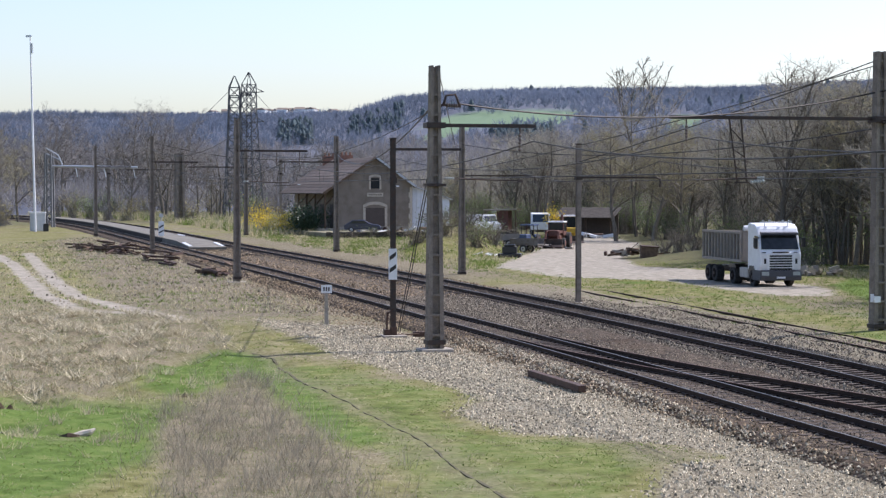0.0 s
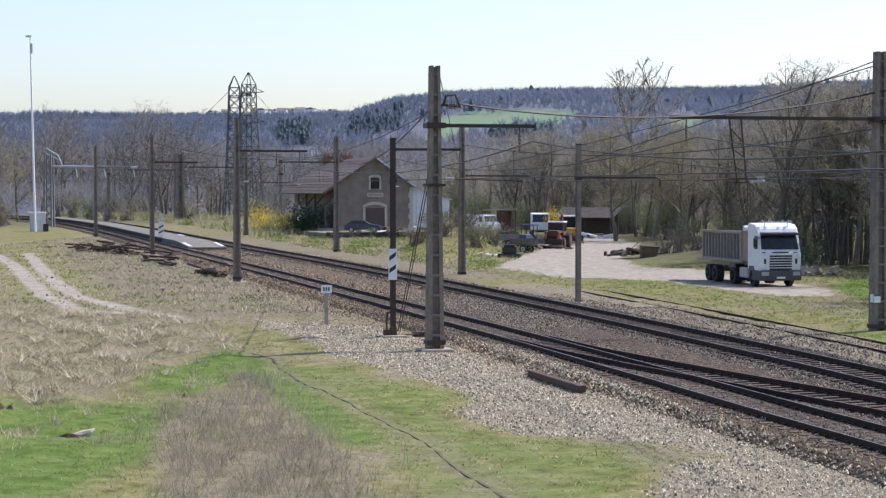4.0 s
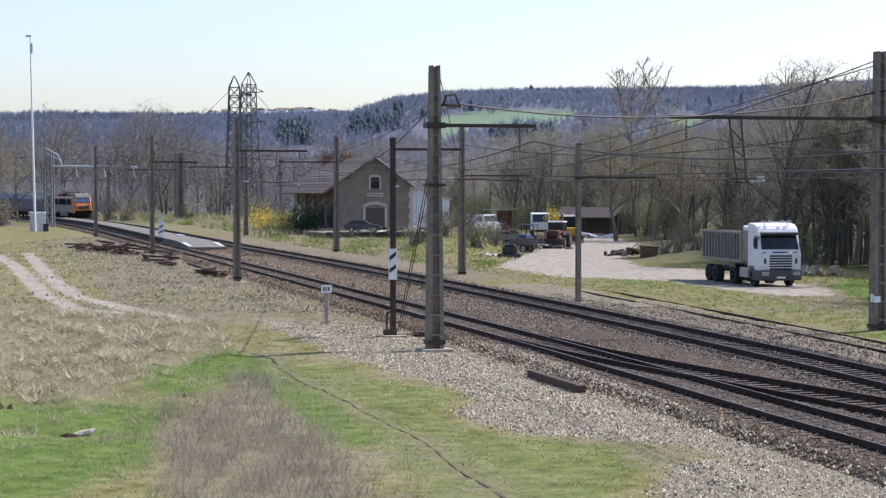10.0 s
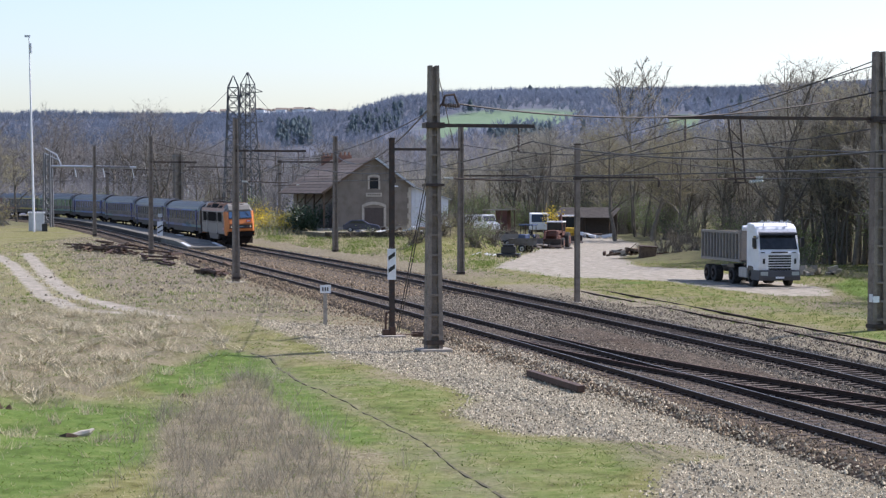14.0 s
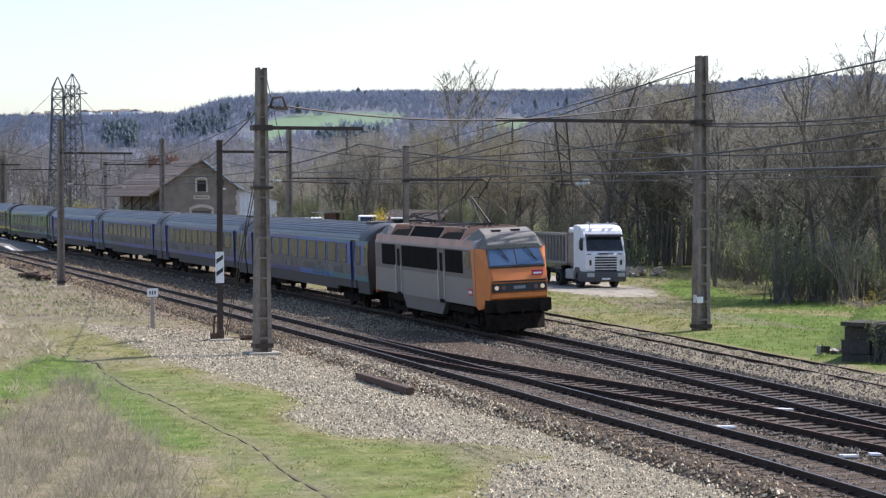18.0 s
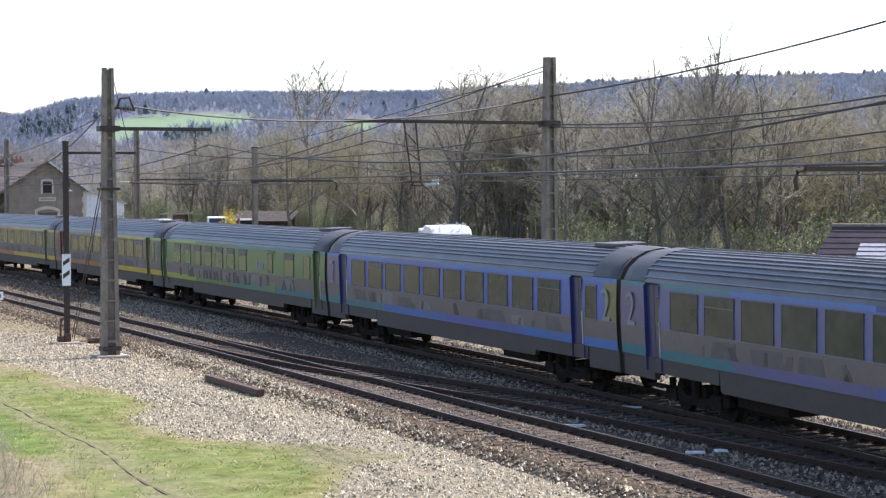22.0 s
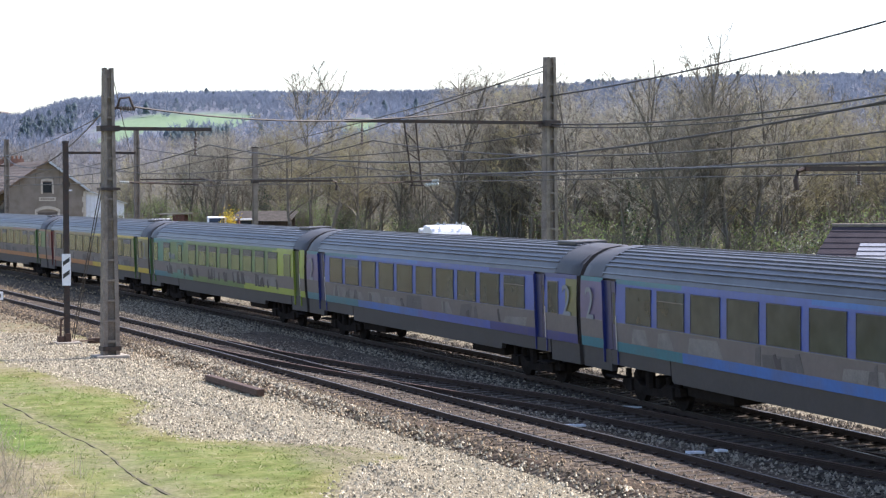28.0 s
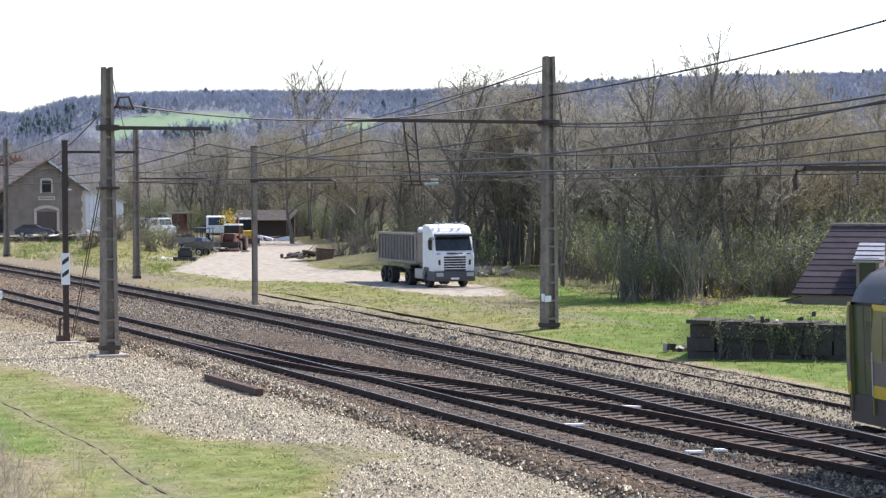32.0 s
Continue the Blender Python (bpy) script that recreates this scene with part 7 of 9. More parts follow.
build_trailer(-21.2, 175.0, -12, DULL_STEEL, "dull grey metal trailer with low sides")
build_trailer(-25.2, 192.0, 15, TIPPER, "dusty grey trailer standing by the mound", 3.2)


def build_roller():
    t = thing("small_cart", "low black trolley frame on small wheels", "trolley", pose(-20.9, 160.8, -0.12, 0, 0, 0))
    part("frame", Shape().box(-0.95, 0.95, -0.5, 0.5, 0.1, 0.4).box(-0.6, 0.6, -0.3, 0.3, 0.4, 0.95).box(-0.45, 0.45, -0.25, 0.25, 0.95, 1.15), PAINT_BLACK, t, bevel=0.05)
    for x in (-0.7, 0.7):
        wheel(t, x, -0.5, 0.2, 0.12, rim=STEEL_DARK)


build_roller()


def build_bin():
    t = thing("rusty_bin", "brown steel skip box tilted on the grass", "skip", pose(-9.3, 156.0, 0.0, 2, 4, 12))
    part("body", Shape().prism([(-0.6, 0), (0.6, 0), (0.64, 1.05), (-0.64, 1.0)], -0.5, 0.5, "y"), WOOD_OLD, t, bevel=0.02)
    part("rim", Shape().box(-0.7, 0.7, -0.55, 0.55, 1.0, 1.08), RUST, t)
    part("leaning_board", Shape().beam((-1.9, 0.1, 0.2), (-0.9, -0.1, 1.3), 0.3, 0.05), WOOD_OLD, t)


build_bin()


def clutter(name, label, category, cx, cy, spread, n, mats, seed, z=0.0, flat=False, length=(0.4, 1.6)):
    """Loose pieces lying about: one thing whose boards and slabs are its parts."""
    g = random.Random(seed)
    t = thing(name, label, category, pose(cx, cy, z))
    for k in range(n):
        L = g.uniform(*length)
        h = g.uniform(0.05, 0.16 if flat else 0.4)
        sh = Shape().box(-L / 2, L / 2, -L * 0.18, L * 0.18, 0, h)
        part("piece", sh, g.choice(mats), t, m=pose(g.gauss(0, spread[0]), g.gauss(0, spread[1]), max(0, g.gauss(0.05, 0.12)), g.uniform(-12, 12), g.uniform(-15, 15), g.uniform(0, 180)))
    return t


clutter("scrap_heap", "heap of scrap boards and pale slabs beside the yard", "scrap heap", -11.2, 160.0, (1.0, 0.6), 16, [WOOD_OLD, CONCRETE_PALE, RUST], 2, 0.2)
clutter("scrap_heap", "scattered pale slabs and boards on the weedy bank", "scrap heap", -7.0, 160.0, (2.0, 0.8), 14, [CONCRETE_PALE, WOOD_OLD], 4, 0.15)
clutter("scrap_heap", "loose bags and boards outside the lean-to", "scrap heap", -39.3, 226.0, (2.6, 0.8), 22, [PAINT_WHITE, RED_BROWN, WOOD_OLD, BLUE_PAINT, GALV], 5, 0.65)
clutter("scrap_heap", "pale sheets leaning in front of the open shed", "scrap heap", -20.4, 224, (1.4, 0.5), 12, [PAINT_WHITE, WHITE_CLAD, WOOD_OLD], 6, 0.1, length=(0.7, 1.8))
clutter("scrap_heap", "broken white slabs lying on the verge", "scrap heap", -23.3, 163, (0.8, 0.4), 8, [PAINT_WHITE], 7, 0.0, True, (0.3, 0.9))
clutter("sand_heap", "low heap of pale rubble behind the truck", "rubble heap", 3.0, 133.0, (0.9, 0.8), 22, [CONCRETE_PALE, BALLAST_PALE], 8, -0.1, False, (0.3, 0.9))


# ---- slate-roofed house and block wall beside the siding ----
def build_house():
    h = thing("slate_house", "low house with a steep dark slate roof and a small dormer", "house", pose(16.0, 88.0, -0.25, 0, 0, -25))
    part("wall", Shape().box(0.0, 9.0, 0.0, 7.0, -0.3, 1.35), RENDER_WALL, h)
    n = 12
    for k in range(n):
        u0, u1 = k / n, (k + 1) / n + 0.012
        za, zb = 1.2 + 2.97 * u0, 1.2 + 2.97 * u1
        ya, yb = -0.35 + 3.6 * u0, -0.35 + 3.6 * u1
        xa, xb = -0.35 + 0.95 * u0, -0.35 + 0.95 * u1
        part("slate_course", Shape().add([(xa, ya - 0.04, za), (9.3, ya - 0.04, za), (9.3, yb, zb), (xb, yb, zb), (xa, ya + 0.1, za - 0.06), (9.3, ya + 0.1, za - 0.06), (9.3, yb + 0.1, zb - 0.06), (xb, yb + 0.1, zb - 0.06)], [(0, 1, 2, 3), (7, 6, 5, 4), (0, 4, 5, 1), (1, 5, 6, 2), (2, 6, 7, 3), (3, 7, 4, 0)]), SLATE, h)
    part("hip_end", Shape().add([(-0.35, -0.35, 1.2), (0.6, 3.25, 4.17), (0.6, 3.4, 4.17), (-0.35, 7.3, 1.2), (0.2, 0.3, 1.2), (0.8, 3.3, 3.97)], [(0, 1, 2, 3), (0, 4, 5, 1), (3, 2, 5, 4), (0, 3, 4)]), SLATE, h)
    part("back_slope", Shape().add([(0.6, 3.25, 4.17), (9.3, 3.25, 4.17), (9.3, 7.3, 1.2), (-0.35, 7.3, 1.2), (0.6, 3.25, 4.07), (9.3, 3.25, 4.07), (9.3, 7.2, 1.1), (-0.3, 7.2, 1.1)], [(0, 1, 2, 3), (7, 6, 5, 4), (0, 4, 5, 1), (1, 5, 6, 2), (2, 6, 7, 3), (3, 7, 4, 0)]), SLATE, h)
    part("ridge", Shape().tube([(0.55, 3.25, 4.19), (9.3, 3.25, 4.19)], 0.09, 8), CONCRETE, h)
    d = part("dormer", Shape().box(2.45, 3.45, 0.0, 2.4, 1.4, 2.8), RENDER_WALL, h)
    part("dormer_window", Shape().box(2.6, 3.3, -0.04, 0.05, 1.6, 2.6), WINDOW_DARK, d)
    # Paler slate than the main roof: the sun's shine is in its colour.
    part("dormer_roof", Shape().add([(2.35, -0.25, 2.68), (3.75, -0.25, 2.68), (3.35, 1.7, 3.42), (2.2, 1.7, 3.42), (2.35, -0.25, 2.6), (3.75, -0.25, 2.6), (3.35, 1.7, 3.34), (2.2, 1.7, 3.34)], [(0, 1, 2, 3), (7, 6, 5, 4), (0, 4, 5, 1), (1, 5, 6, 2), (2, 6, 7, 3), (3, 7, 4, 0)]), mat("sunlit_slate", (0.3, 0.3, 0.31), 0.25, 0.2, vary=0.15), d, "dormer roof with its sun shine in the colour")
    for k in range(4):
        part("roof_batten", Shape().beam((2.33 - k * 0.03, -0.2 + k * 0.5, 2.72 + k * 0.19), (3.72 - k * 0.1, -0.2 + k * 0.5, 2.72 + k * 0.19), 0.03), SLATE, d)
    part("side_wall", Shape().prism([(-3.2, -0.3), (0.0, -0.3), (0.0, 1.0), (-3.2, 0.1)], 0.3, 0.55, "y"), RENDER_WALL, h, "sloping garden wall")
    part("coping", Shape().beam((-3.3, 0.42, 0.12), (0.0, 0.42, 1.06), 0.34, 0.08), BLOCKWORK, h)


build_house()
bw = thing("block_wall", "low dark wall of mossy concrete blocks", "wall", pose(8.35, 67.3, -0.4, 0, 0, -24.5), kind="")
blk = Shape().box(-0.49, 0.49, -0.9, 0.9, 0, 0.46).mesh("block", BLOCKWORK)
rnd = random.Random(11)
for row in range(3):
    for k in range(10):
        part("block", blk, None, bw, m=pose(0.5 + k * 1.0 + (0.02 * row), 0.9 + rnd.uniform(-0.09, 0.06), row * 0.465, rnd.uniform(-1.5, 1.5), rnd.uniform(-1, 1), rnd.uniform(-3, 3)))
for k in range(9):
    part("capping_slab", Shape().box(-0.52, 0.52, -0.95 + rnd.uniform(-0.1, 0.1), 0.95, 0, 0.07 + rnd.uniform(0, 0.06)), BLOCKWORK, bw, m=pose(0.55 + k * 1.12, 0.88, 1.39, rnd.uniform(-2, 2), rnd.uniform(-2, 2), rnd.uniform(-4, 4)))
clutter("stone_rubble", "broken stones and a pale lump at the end of the wall", "rubble", 8.3, 70.0, (0.35, 0.35), 9, [CONCRETE_PALE, BLOCKWORK], 12, -0.35, False, (0.25, 0.6))
clutter("stone_rubble", "flat stones lying on top of the block wall", "rubble", 11.5, 66.8, (1.3, 0.3), 9, [CONCRETE_PALE, BLOCKWORK], 13, 1.05, True, (0.12, 0.3))

# ---- lineside things ----
def stack(name, label, x0, y0, x1, y1, n, length, seed, material, width=0.5):
    """Old rails and sleepers lying in a loose heap along a line."""
    g = random.Random(seed)
    a, b = Vector((x0, y0, 0)), Vector((x1, y1, 0))
    yaw = math.degrees(math.atan2(b.y - a.y, b.x - a.x))
    c = (a + b) / 2
    zc = float(ground_z([c.x], [c.y])[0])
    t = thing(name, label, "timber stack", pose(c.x, c.y, zc, 0, 0, yaw), group="old material beside the line")
    half = (b - a).length / 2
    for k in range(n):
        L = g.uniform(*length)
        x = g.uniform(-half, half)
        m = pose(x, g.gauss(0, width), 0.08 + abs(g.gauss(0, 0.34)), g.uniform(-8, 8), g.uniform(-4, 4), g.gauss(0, 14))
        part("old_sleeper" if k % 3 else "old_rail", Shape().box(-L / 2, L / 2, -0.12, 0.12, -0.06, 0.08) if k % 3 else Shape().box(-L * 0.7, L * 0.7, -0.07, 0.07, -0.07, 0.08), material if k % 3 else RUST, t, m=m)
    return t


stack("timber_stack", "heap of rusty rails and dark old sleepers", -67, 190, -57, 172, 100, (1.5, 3.4), 21, WOOD_OLD, 1.1)
stack("timber_stack", "few rusty rails lying flat on the grass", -53, 163, -45.5, 148.5, 14, (2.0, 4.0), 22, RUST, 0.5)
stack("timber_stack", "small stack of dark sleepers near a mast", -40, 137, -36.5, 130.0, 26, (1.5, 2.6), 23, WOOD_OLD, 0.5)
b0, b1 = Vector((-7.5, 63.0, -0.36)), Vector((-5.4, 58.2, -0.36))
solid("loose_beam", Shape().beam(b0, b1, 0.24, 0.2), RUST, "rusty brown beam lying on the gravel", "beam", bevel=0.015)
for k, (x, y, yaw, L) in enumerate(((4.95, 52.2, 8, 0.95), (5.5, 43.1, 30, 0.42), (6.1, 43.4, 20, 0.25), (-0.9, 61.0, 40, 0.5), (-2.0, 63.2, -20, 0.5), (3.2, 48.2, 30, 0.55))):
    solid("loose_plank", Shape().box(-L / 2, L / 2, -0.09, 0.09, 0, 0.05), PAINT_WHITE if k != 3 else CONCRETE_PALE, "short white plank lying on the ballast", "plank", pose(x, y, -0.2, 0, 3, yaw), group="planks on the ballast")
# white kilometre post with a small plate
q = on_line(105.8, 12.06, -0.45)
po = thing("marker_post", "slim white concrete marker post with a small plate", "marker post", pose(q.x, q.y, q.z, 0, 0, 20))
part("post", Shape().prism([(-0.09, 0), (0.09, 0), (0.07, 1.55), (-0.07, 1.55)], -0.07, 0.07, "y"), CONCRETE_PALE, po, bevel=0.015)
part("plate", Shape().box(-0.24, 0.24, -0.1, -0.07, 1.42, 1.78), PAINT_WHITE, po)
for k in range(3):
    part("plate_bar", Shape().box(-0.15 + k * 0.11, -0.09 + k * 0.11, -0.11, -0.09, 1.52, 1.68), STEEL_DARK, po)
# tall white radio mast with cabinets at its foot
rm = thing("radio_mast", "tall white steel radio mast with a small head", "radio mast", pose(-94.1, 245.2, 0.2, 0, -1.2, 0))
part("pole", Shape().tube([(0, 0, -0.5), (0, 0, 9), (0, 0, 18), (0, 0, 25.2)], [0.17, 0.145, 0.115, 0.07], 12), PAINT_WHITE, rm, smooth=True)
part("head", Shape().box(-0.55, 0.15, -0.15, 0.15, 25.1, 25.35), GALV, rm)
part("antenna", Shape().box(0.12, 0.3, -0.12, 0.12, 23.0, 24.3), GALV, rm)
cb = thing("equipment_cabinet", "pale grey equipment cabinet with a white roof", "cabinet", pose(-94.3, 246.6, 0.1, 0, 0, 20))
part("body", Shape().box(-1.0, 1.0, -0.6, 0.6, 0, 2.3), mat("cabinet_grey", (0.5, 0.52, 0.54), 0.5, vary=0.08), cb, bevel=0.03)
part("roof", Shape().box(-1.12, 1.12, -0.72, 0.72, 2.3, 2.5), PAINT_WHITE, cb, bevel=0.03)
part("door", Shape().box(-0.45, 0.45, -0.63, -0.59, 0.15, 2.15), GALV, cb)
cb2 = thing("equipment_cabinet", "small black cabinet beside the mast", "cabinet", pose(-92.2, 244.0, 0.1, 0, 0, 20))
part("body", Shape().box(-0.35, 0.35, -0.3, 0.3, 0, 1.0), PAINT_BLACK, cb2, bevel=0.03)
# portal of lattice legs and a pale tube beam across the line
LATTICE_GREY = mat("grey_painted_lattice", (0.2, 0.2, 0.2), 0.6, 0.2, vary=0.2, bump=0.05)
ql, qr = on_line(308, 9.7, -0.4), on_line(304, -2.2, -0.4)
pt = thing("line_portal", "lattice leg and pale tube beam spanning the line", "portal", pose(ql.x, ql.y, ql.z))
for dx in (-0.55, 0.55):
    for dy in (-0.5, 0.5):
        part("leg_chord", Shape().beam((dx, dy, -0.3), (dx * 0.8, dy * 0.8, 10.5), 0.22), LATTICE_GREY, pt)
for k in range(9):
    part("leg_lacing", Shape().beam((-0.5, -0.5, k * 1.15), (0.5, -0.5, k * 1.15 + 1.1), 0.14).beam((0.5, 0.5, k * 1.15), (-0.5, 0.5, k * 1.15 + 1.1), 0.14), LATTICE_GREY, pt)
d = qr - ql
part("beam", Shape().tube([(0.3, 0, 8.6), (d.x, d.y, 8.4)], 0.17, 8), GALV, pt, "pale tube beam")
part("brace", Shape().tube([(-0.5, 0, 11.2), (1.2, 0.3, 10.2), (1.8, 0.4, 8.8)], 0.12, 6).tube([(-0.4, 0, 10.4), (1.6, 0.4, 9.4)], 0.1, 6), GALV, pt)
for u in (0.3, 0.62, 0.95):
    part("hanger", Shape().beam((d.x * u, d.y * u, 8.4), (d.x * u + 0.3, d.y * u, 7.0), 0.1), GALV, pt)
# low island platform between the tracks with white-edged ramps
def prism_on_line(s0, s1, a, b, z0, z1, drop0=0.0, drop1=0.0):
    sh, rows = Shape(), []
    n = max(2, int((s1 - s0) / 6))
    for k in range(n + 1):
        s = s0 + (s1 - s0) * k / n
        dz = drop0 * (1 - k / n) + drop1 * (k / n)
        r = []
        for u, w in ((a(s), z0), (b(s), z0), (b(s), z1 - dz), (a(s), z1 - dz)):
            p = on_line(s, u)
            r.append((p.x, p.y, p.z + w))
        rows.append(r)
    return sh.loft(rows)


PLATFORM_GREY = mat("worn_grey_platform", (0.16, 0.148, 0.122), 0.9, vary=0.25, scale=0.6, fine=9, bump=0.3, dirt=(0.1, 0.088, 0.066), dirt_amount=0.6)
ip = thing("island_platform", "low grey island platform between the tracks with white ramp ends", "platform", kind="structure")
part("platform_slab", prism_on_line(222, 345, lambda s: 1.75, lambda s: near_side(s) - 1.65, -0.6, 0.26), PLATFORM_GREY, ip)
part("platform_wall", prism_on_line(234, 345, lambda s: near_side(s) - 1.65, lambda s: near_side(s) - 1.55, -0.6, 0.2), BLOCKWORK, ip, "dark platform face")
part("ramp", prism_on_line(212, 222, lambda s: 1.75, lambda s: near_side(s) - 1.65, -0.6, 0.26, 0.35, 0.0), PLATFORM_GREY, ip)
for a in (1.75, 4.9):
    part("white_edge", prism_on_line(213.5, 218.5, lambda s: a, lambda s: a + 0.35, -0.2, 0.31, 0.3, 0.1), PAINT_WHITE, ip, "white-painted ramp edge")
part("white_edge", prism_on_line(240, 244, lambda s: 1.8, lambda s: 2.15, 0.0, 0.32), PAINT_WHITE, ip)
sg = thing("marker_sign", "white striped marker board on the island platform", "sign", pose(*on_line(236, 5.0, 0.2), 0, 0, 20))
part("board", Shape().box(-0.3, 0.3, -0.05, 0.05, 0.2, 1.75), PAINT_WHITE, sg)
for z in (0.5, 1.05):
    part("slanted_bar", Shape().beam((-0.25, -0.06, z), (0.25, -0.06, z + 0.3), 0.04, 0.14), PAINT_BLACK, sg)
part("head", Shape().box(-0.22, 0.22, -0.1, 0.1, 2.2, 2.6), GALV, sg)
part("post", Shape().tube([(0, 0.08, 0), (0, 0.08, 2.6)], 0.05, 6), GALV, sg)


# ---- lattice pylons behind the shed ----
def pylon(x, y, z, h, yaw, label):
    t = thing("power_pylon", label, "pylon", pose(x, y, z, 0, 0, yaw), group="pylons")
    w = lambda u: 1.0 * (1 - u) ** 1.6 + 0.85
    lv = [0.0, 0.12, 0.23, 0.33, 0.42, 0.5, 0.57, 0.64, 0.71, 0.78, 0.85, 0.92]
    for sx in (-1, 1):
        for sy in (-1, 1):
            part("leg", Shape().tube([(sx * w(a), sy * w(a), a * h) for a in lv] + [(sx * 0.05, sy * 0.05, h)], 0.1, 4), GALV_DULL, t)
    lace = Shape()
    for a, b in zip(lv[:-1], lv[1:]):
        for c in (-1, 1):
            lace.beam((-w(a), c * w(a), a * h), (w(b), c * w(b), b * h), 0.09).beam((w(a), c * w(a), a * h), (-w(b), c * w(b), b * h), 0.09)
            lace.beam((c * w(a), -w(a), a * h), (c * w(b), w(b), b * h), 0.09).beam((c * w(a), w(a), a * h), (c * w(b), -w(b), b * h), 0.09)
            lace.beam((-w(b), c * w(b), b * h), (w(b), c * w(b), b * h), 0.09)
    tagged(part("lacing", lace, GALV_DULL, t), kind="stuff")
    for u in (0.86, 0.66):
        part("cross_arm", Shape().beam((-w(u) - 0.2, 0, u * h), (w(u) + 1.9, 0, u * h + 0.2), 0.14).beam((w(u), 0, u * h + 1.0), (w(u) + 1.9, 0, u * h + 0.2), 0.1), GALV_DULL, t)
    return t


GALV_DULL = mat("dull_galvanised_lattice", (0.1, 0.105, 0.11), 0.6, 0.4, vary=0.15, bump=0)
pylon(-87.3, 318.0, 0.3, 24.0, 10, "tall grey lattice power pylon")
pylon(-85.1, 319.0, 0.3, 24.6, -15, "tall grey lattice power pylon with short cross arms")
wire((-88, 318, 22.0), (-290, 852, 43), 12, r=0.04, label="power line sagging away from the pylon")
wire((-84, 319, 21.5), (-187, 880, 45), 12, r=0.04, label="power line sagging away from the pylon")

# ---- trees ----
def sliver(shape, g, a, b, r):
    """A fine twig: a narrow wedge turned at random."""
    s = (b - a).cross(Vector((g.gauss(0, 1), g.gauss(0, 1), g.gauss(0, 1)))).normalized() * max(r, 0.0075)
    shape.add([a - s, a + s, b], [(0, 1, 2)])


def grow(seed, h, spread=0.35, limbs=9, lean=0.03, twigs=5, r0=None, low=0.3):
    """Trunk and limbs as tapered tubes, twigs as thin slivers."""
    g = random.Random(seed)
    trunk, crown = Shape(), Shape()
    r0 = r0 or h * 0.013
    pts, p = [], Vector((0, 0, -0.3))
    d = Vector((g.gauss(0, lean), g.gauss(0, lean), 1)).normalized()
    n = 7
    for k in range(n + 1):
        pts.append(p.copy())
        p = p + d * (h * 0.86 / n)
        d = (d + Vector((g.gauss(0, 0.05), g.gauss(0, 0.05), 0.02))).normalized()
    rad = [r0 * (1 - 0.9 * k / n) for k in range(n + 1)]
    trunk.tube(pts, rad, 7)

    def branch(p, d, L, r, depth):
        m = 3 if depth < 2 else 2
        q, path, rr = p.copy(), [p.copy()], [r]
        for k in range(m):
            d = (d + Vector((g.gauss(0, 0.17), g.gauss(0, 0.17), 0.06 + g.gauss(0, 0.09)))).normalized()
            q = q + d * (L / m)
            path.append(q.copy())
            rr.append(max(0.006, r * (1 - (k + 1) / m * 0.75)))
        if depth >= 3:
            sliver(crown, g, path[0], path[-1], rr[0])
            return
        (trunk if depth < 2 else crown).tube(path, rr, 5 if depth == 0 else 3, caps=False)
        cnt = (7, 6, twigs)[depth]
        for k in range(cnt):
            u = 0.25 + 0.75 * (k + g.random()) / cnt
            i = min(int(u * m), m - 1)
            base = path[i] + (path[i + 1] - path[i]) * (u * m - i)
            side = Vector((g.gauss(0, 1), g.gauss(0, 1), g.gauss(0.1, 0.6))).normalized()
            nd = (d * 0.62 + side * 0.85).normalized()
            branch(base, nd, L * g.uniform(0.34, 0.6), max(0.009, r * 0.5), depth + 1)

    for k in range(limbs):
        u = low + (1 - low) * (k + g.random() * 0.8) / limbs
        i = min(int(u * n), n - 1)
        base = pts[i] + (pts[i + 1] - pts[i]) * (u * n - i)
        a = k * 2.4 + g.uniform(-0.5, 0.5)
        up = g.uniform(0.7, 1.5)
        nd = Vector((math.cos(a), math.sin(a), up)).normalized()
        branch(base, nd, h * spread * (1.15 - 0.6 * u) * g.uniform(0.8, 1.25), r0 * (1 - u) * 0.6 + 0.02, 0)
    return trunk, crown


def leaf_cloud(shape, centres, n, size, seed, spread):
    g = np.random.RandomState(seed)
    for c, sp in zip(centres, spread):
        for _ in range(n):
            p = Vector(c) + Vector(g.normal(0, 1, 3)) * Vector((sp, sp, sp * 0.9)).x * 0.5
            u, v = Vector(g.normal(0, 1, 3)).normalized() * size, Vector(g.normal(0, 1, 3)).normalized() * size
            shape.add([p - u * 0.5, p + v * 0.6, p + u * 0.5 + v * 0.1], [(0, 1, 2)])
    return shape


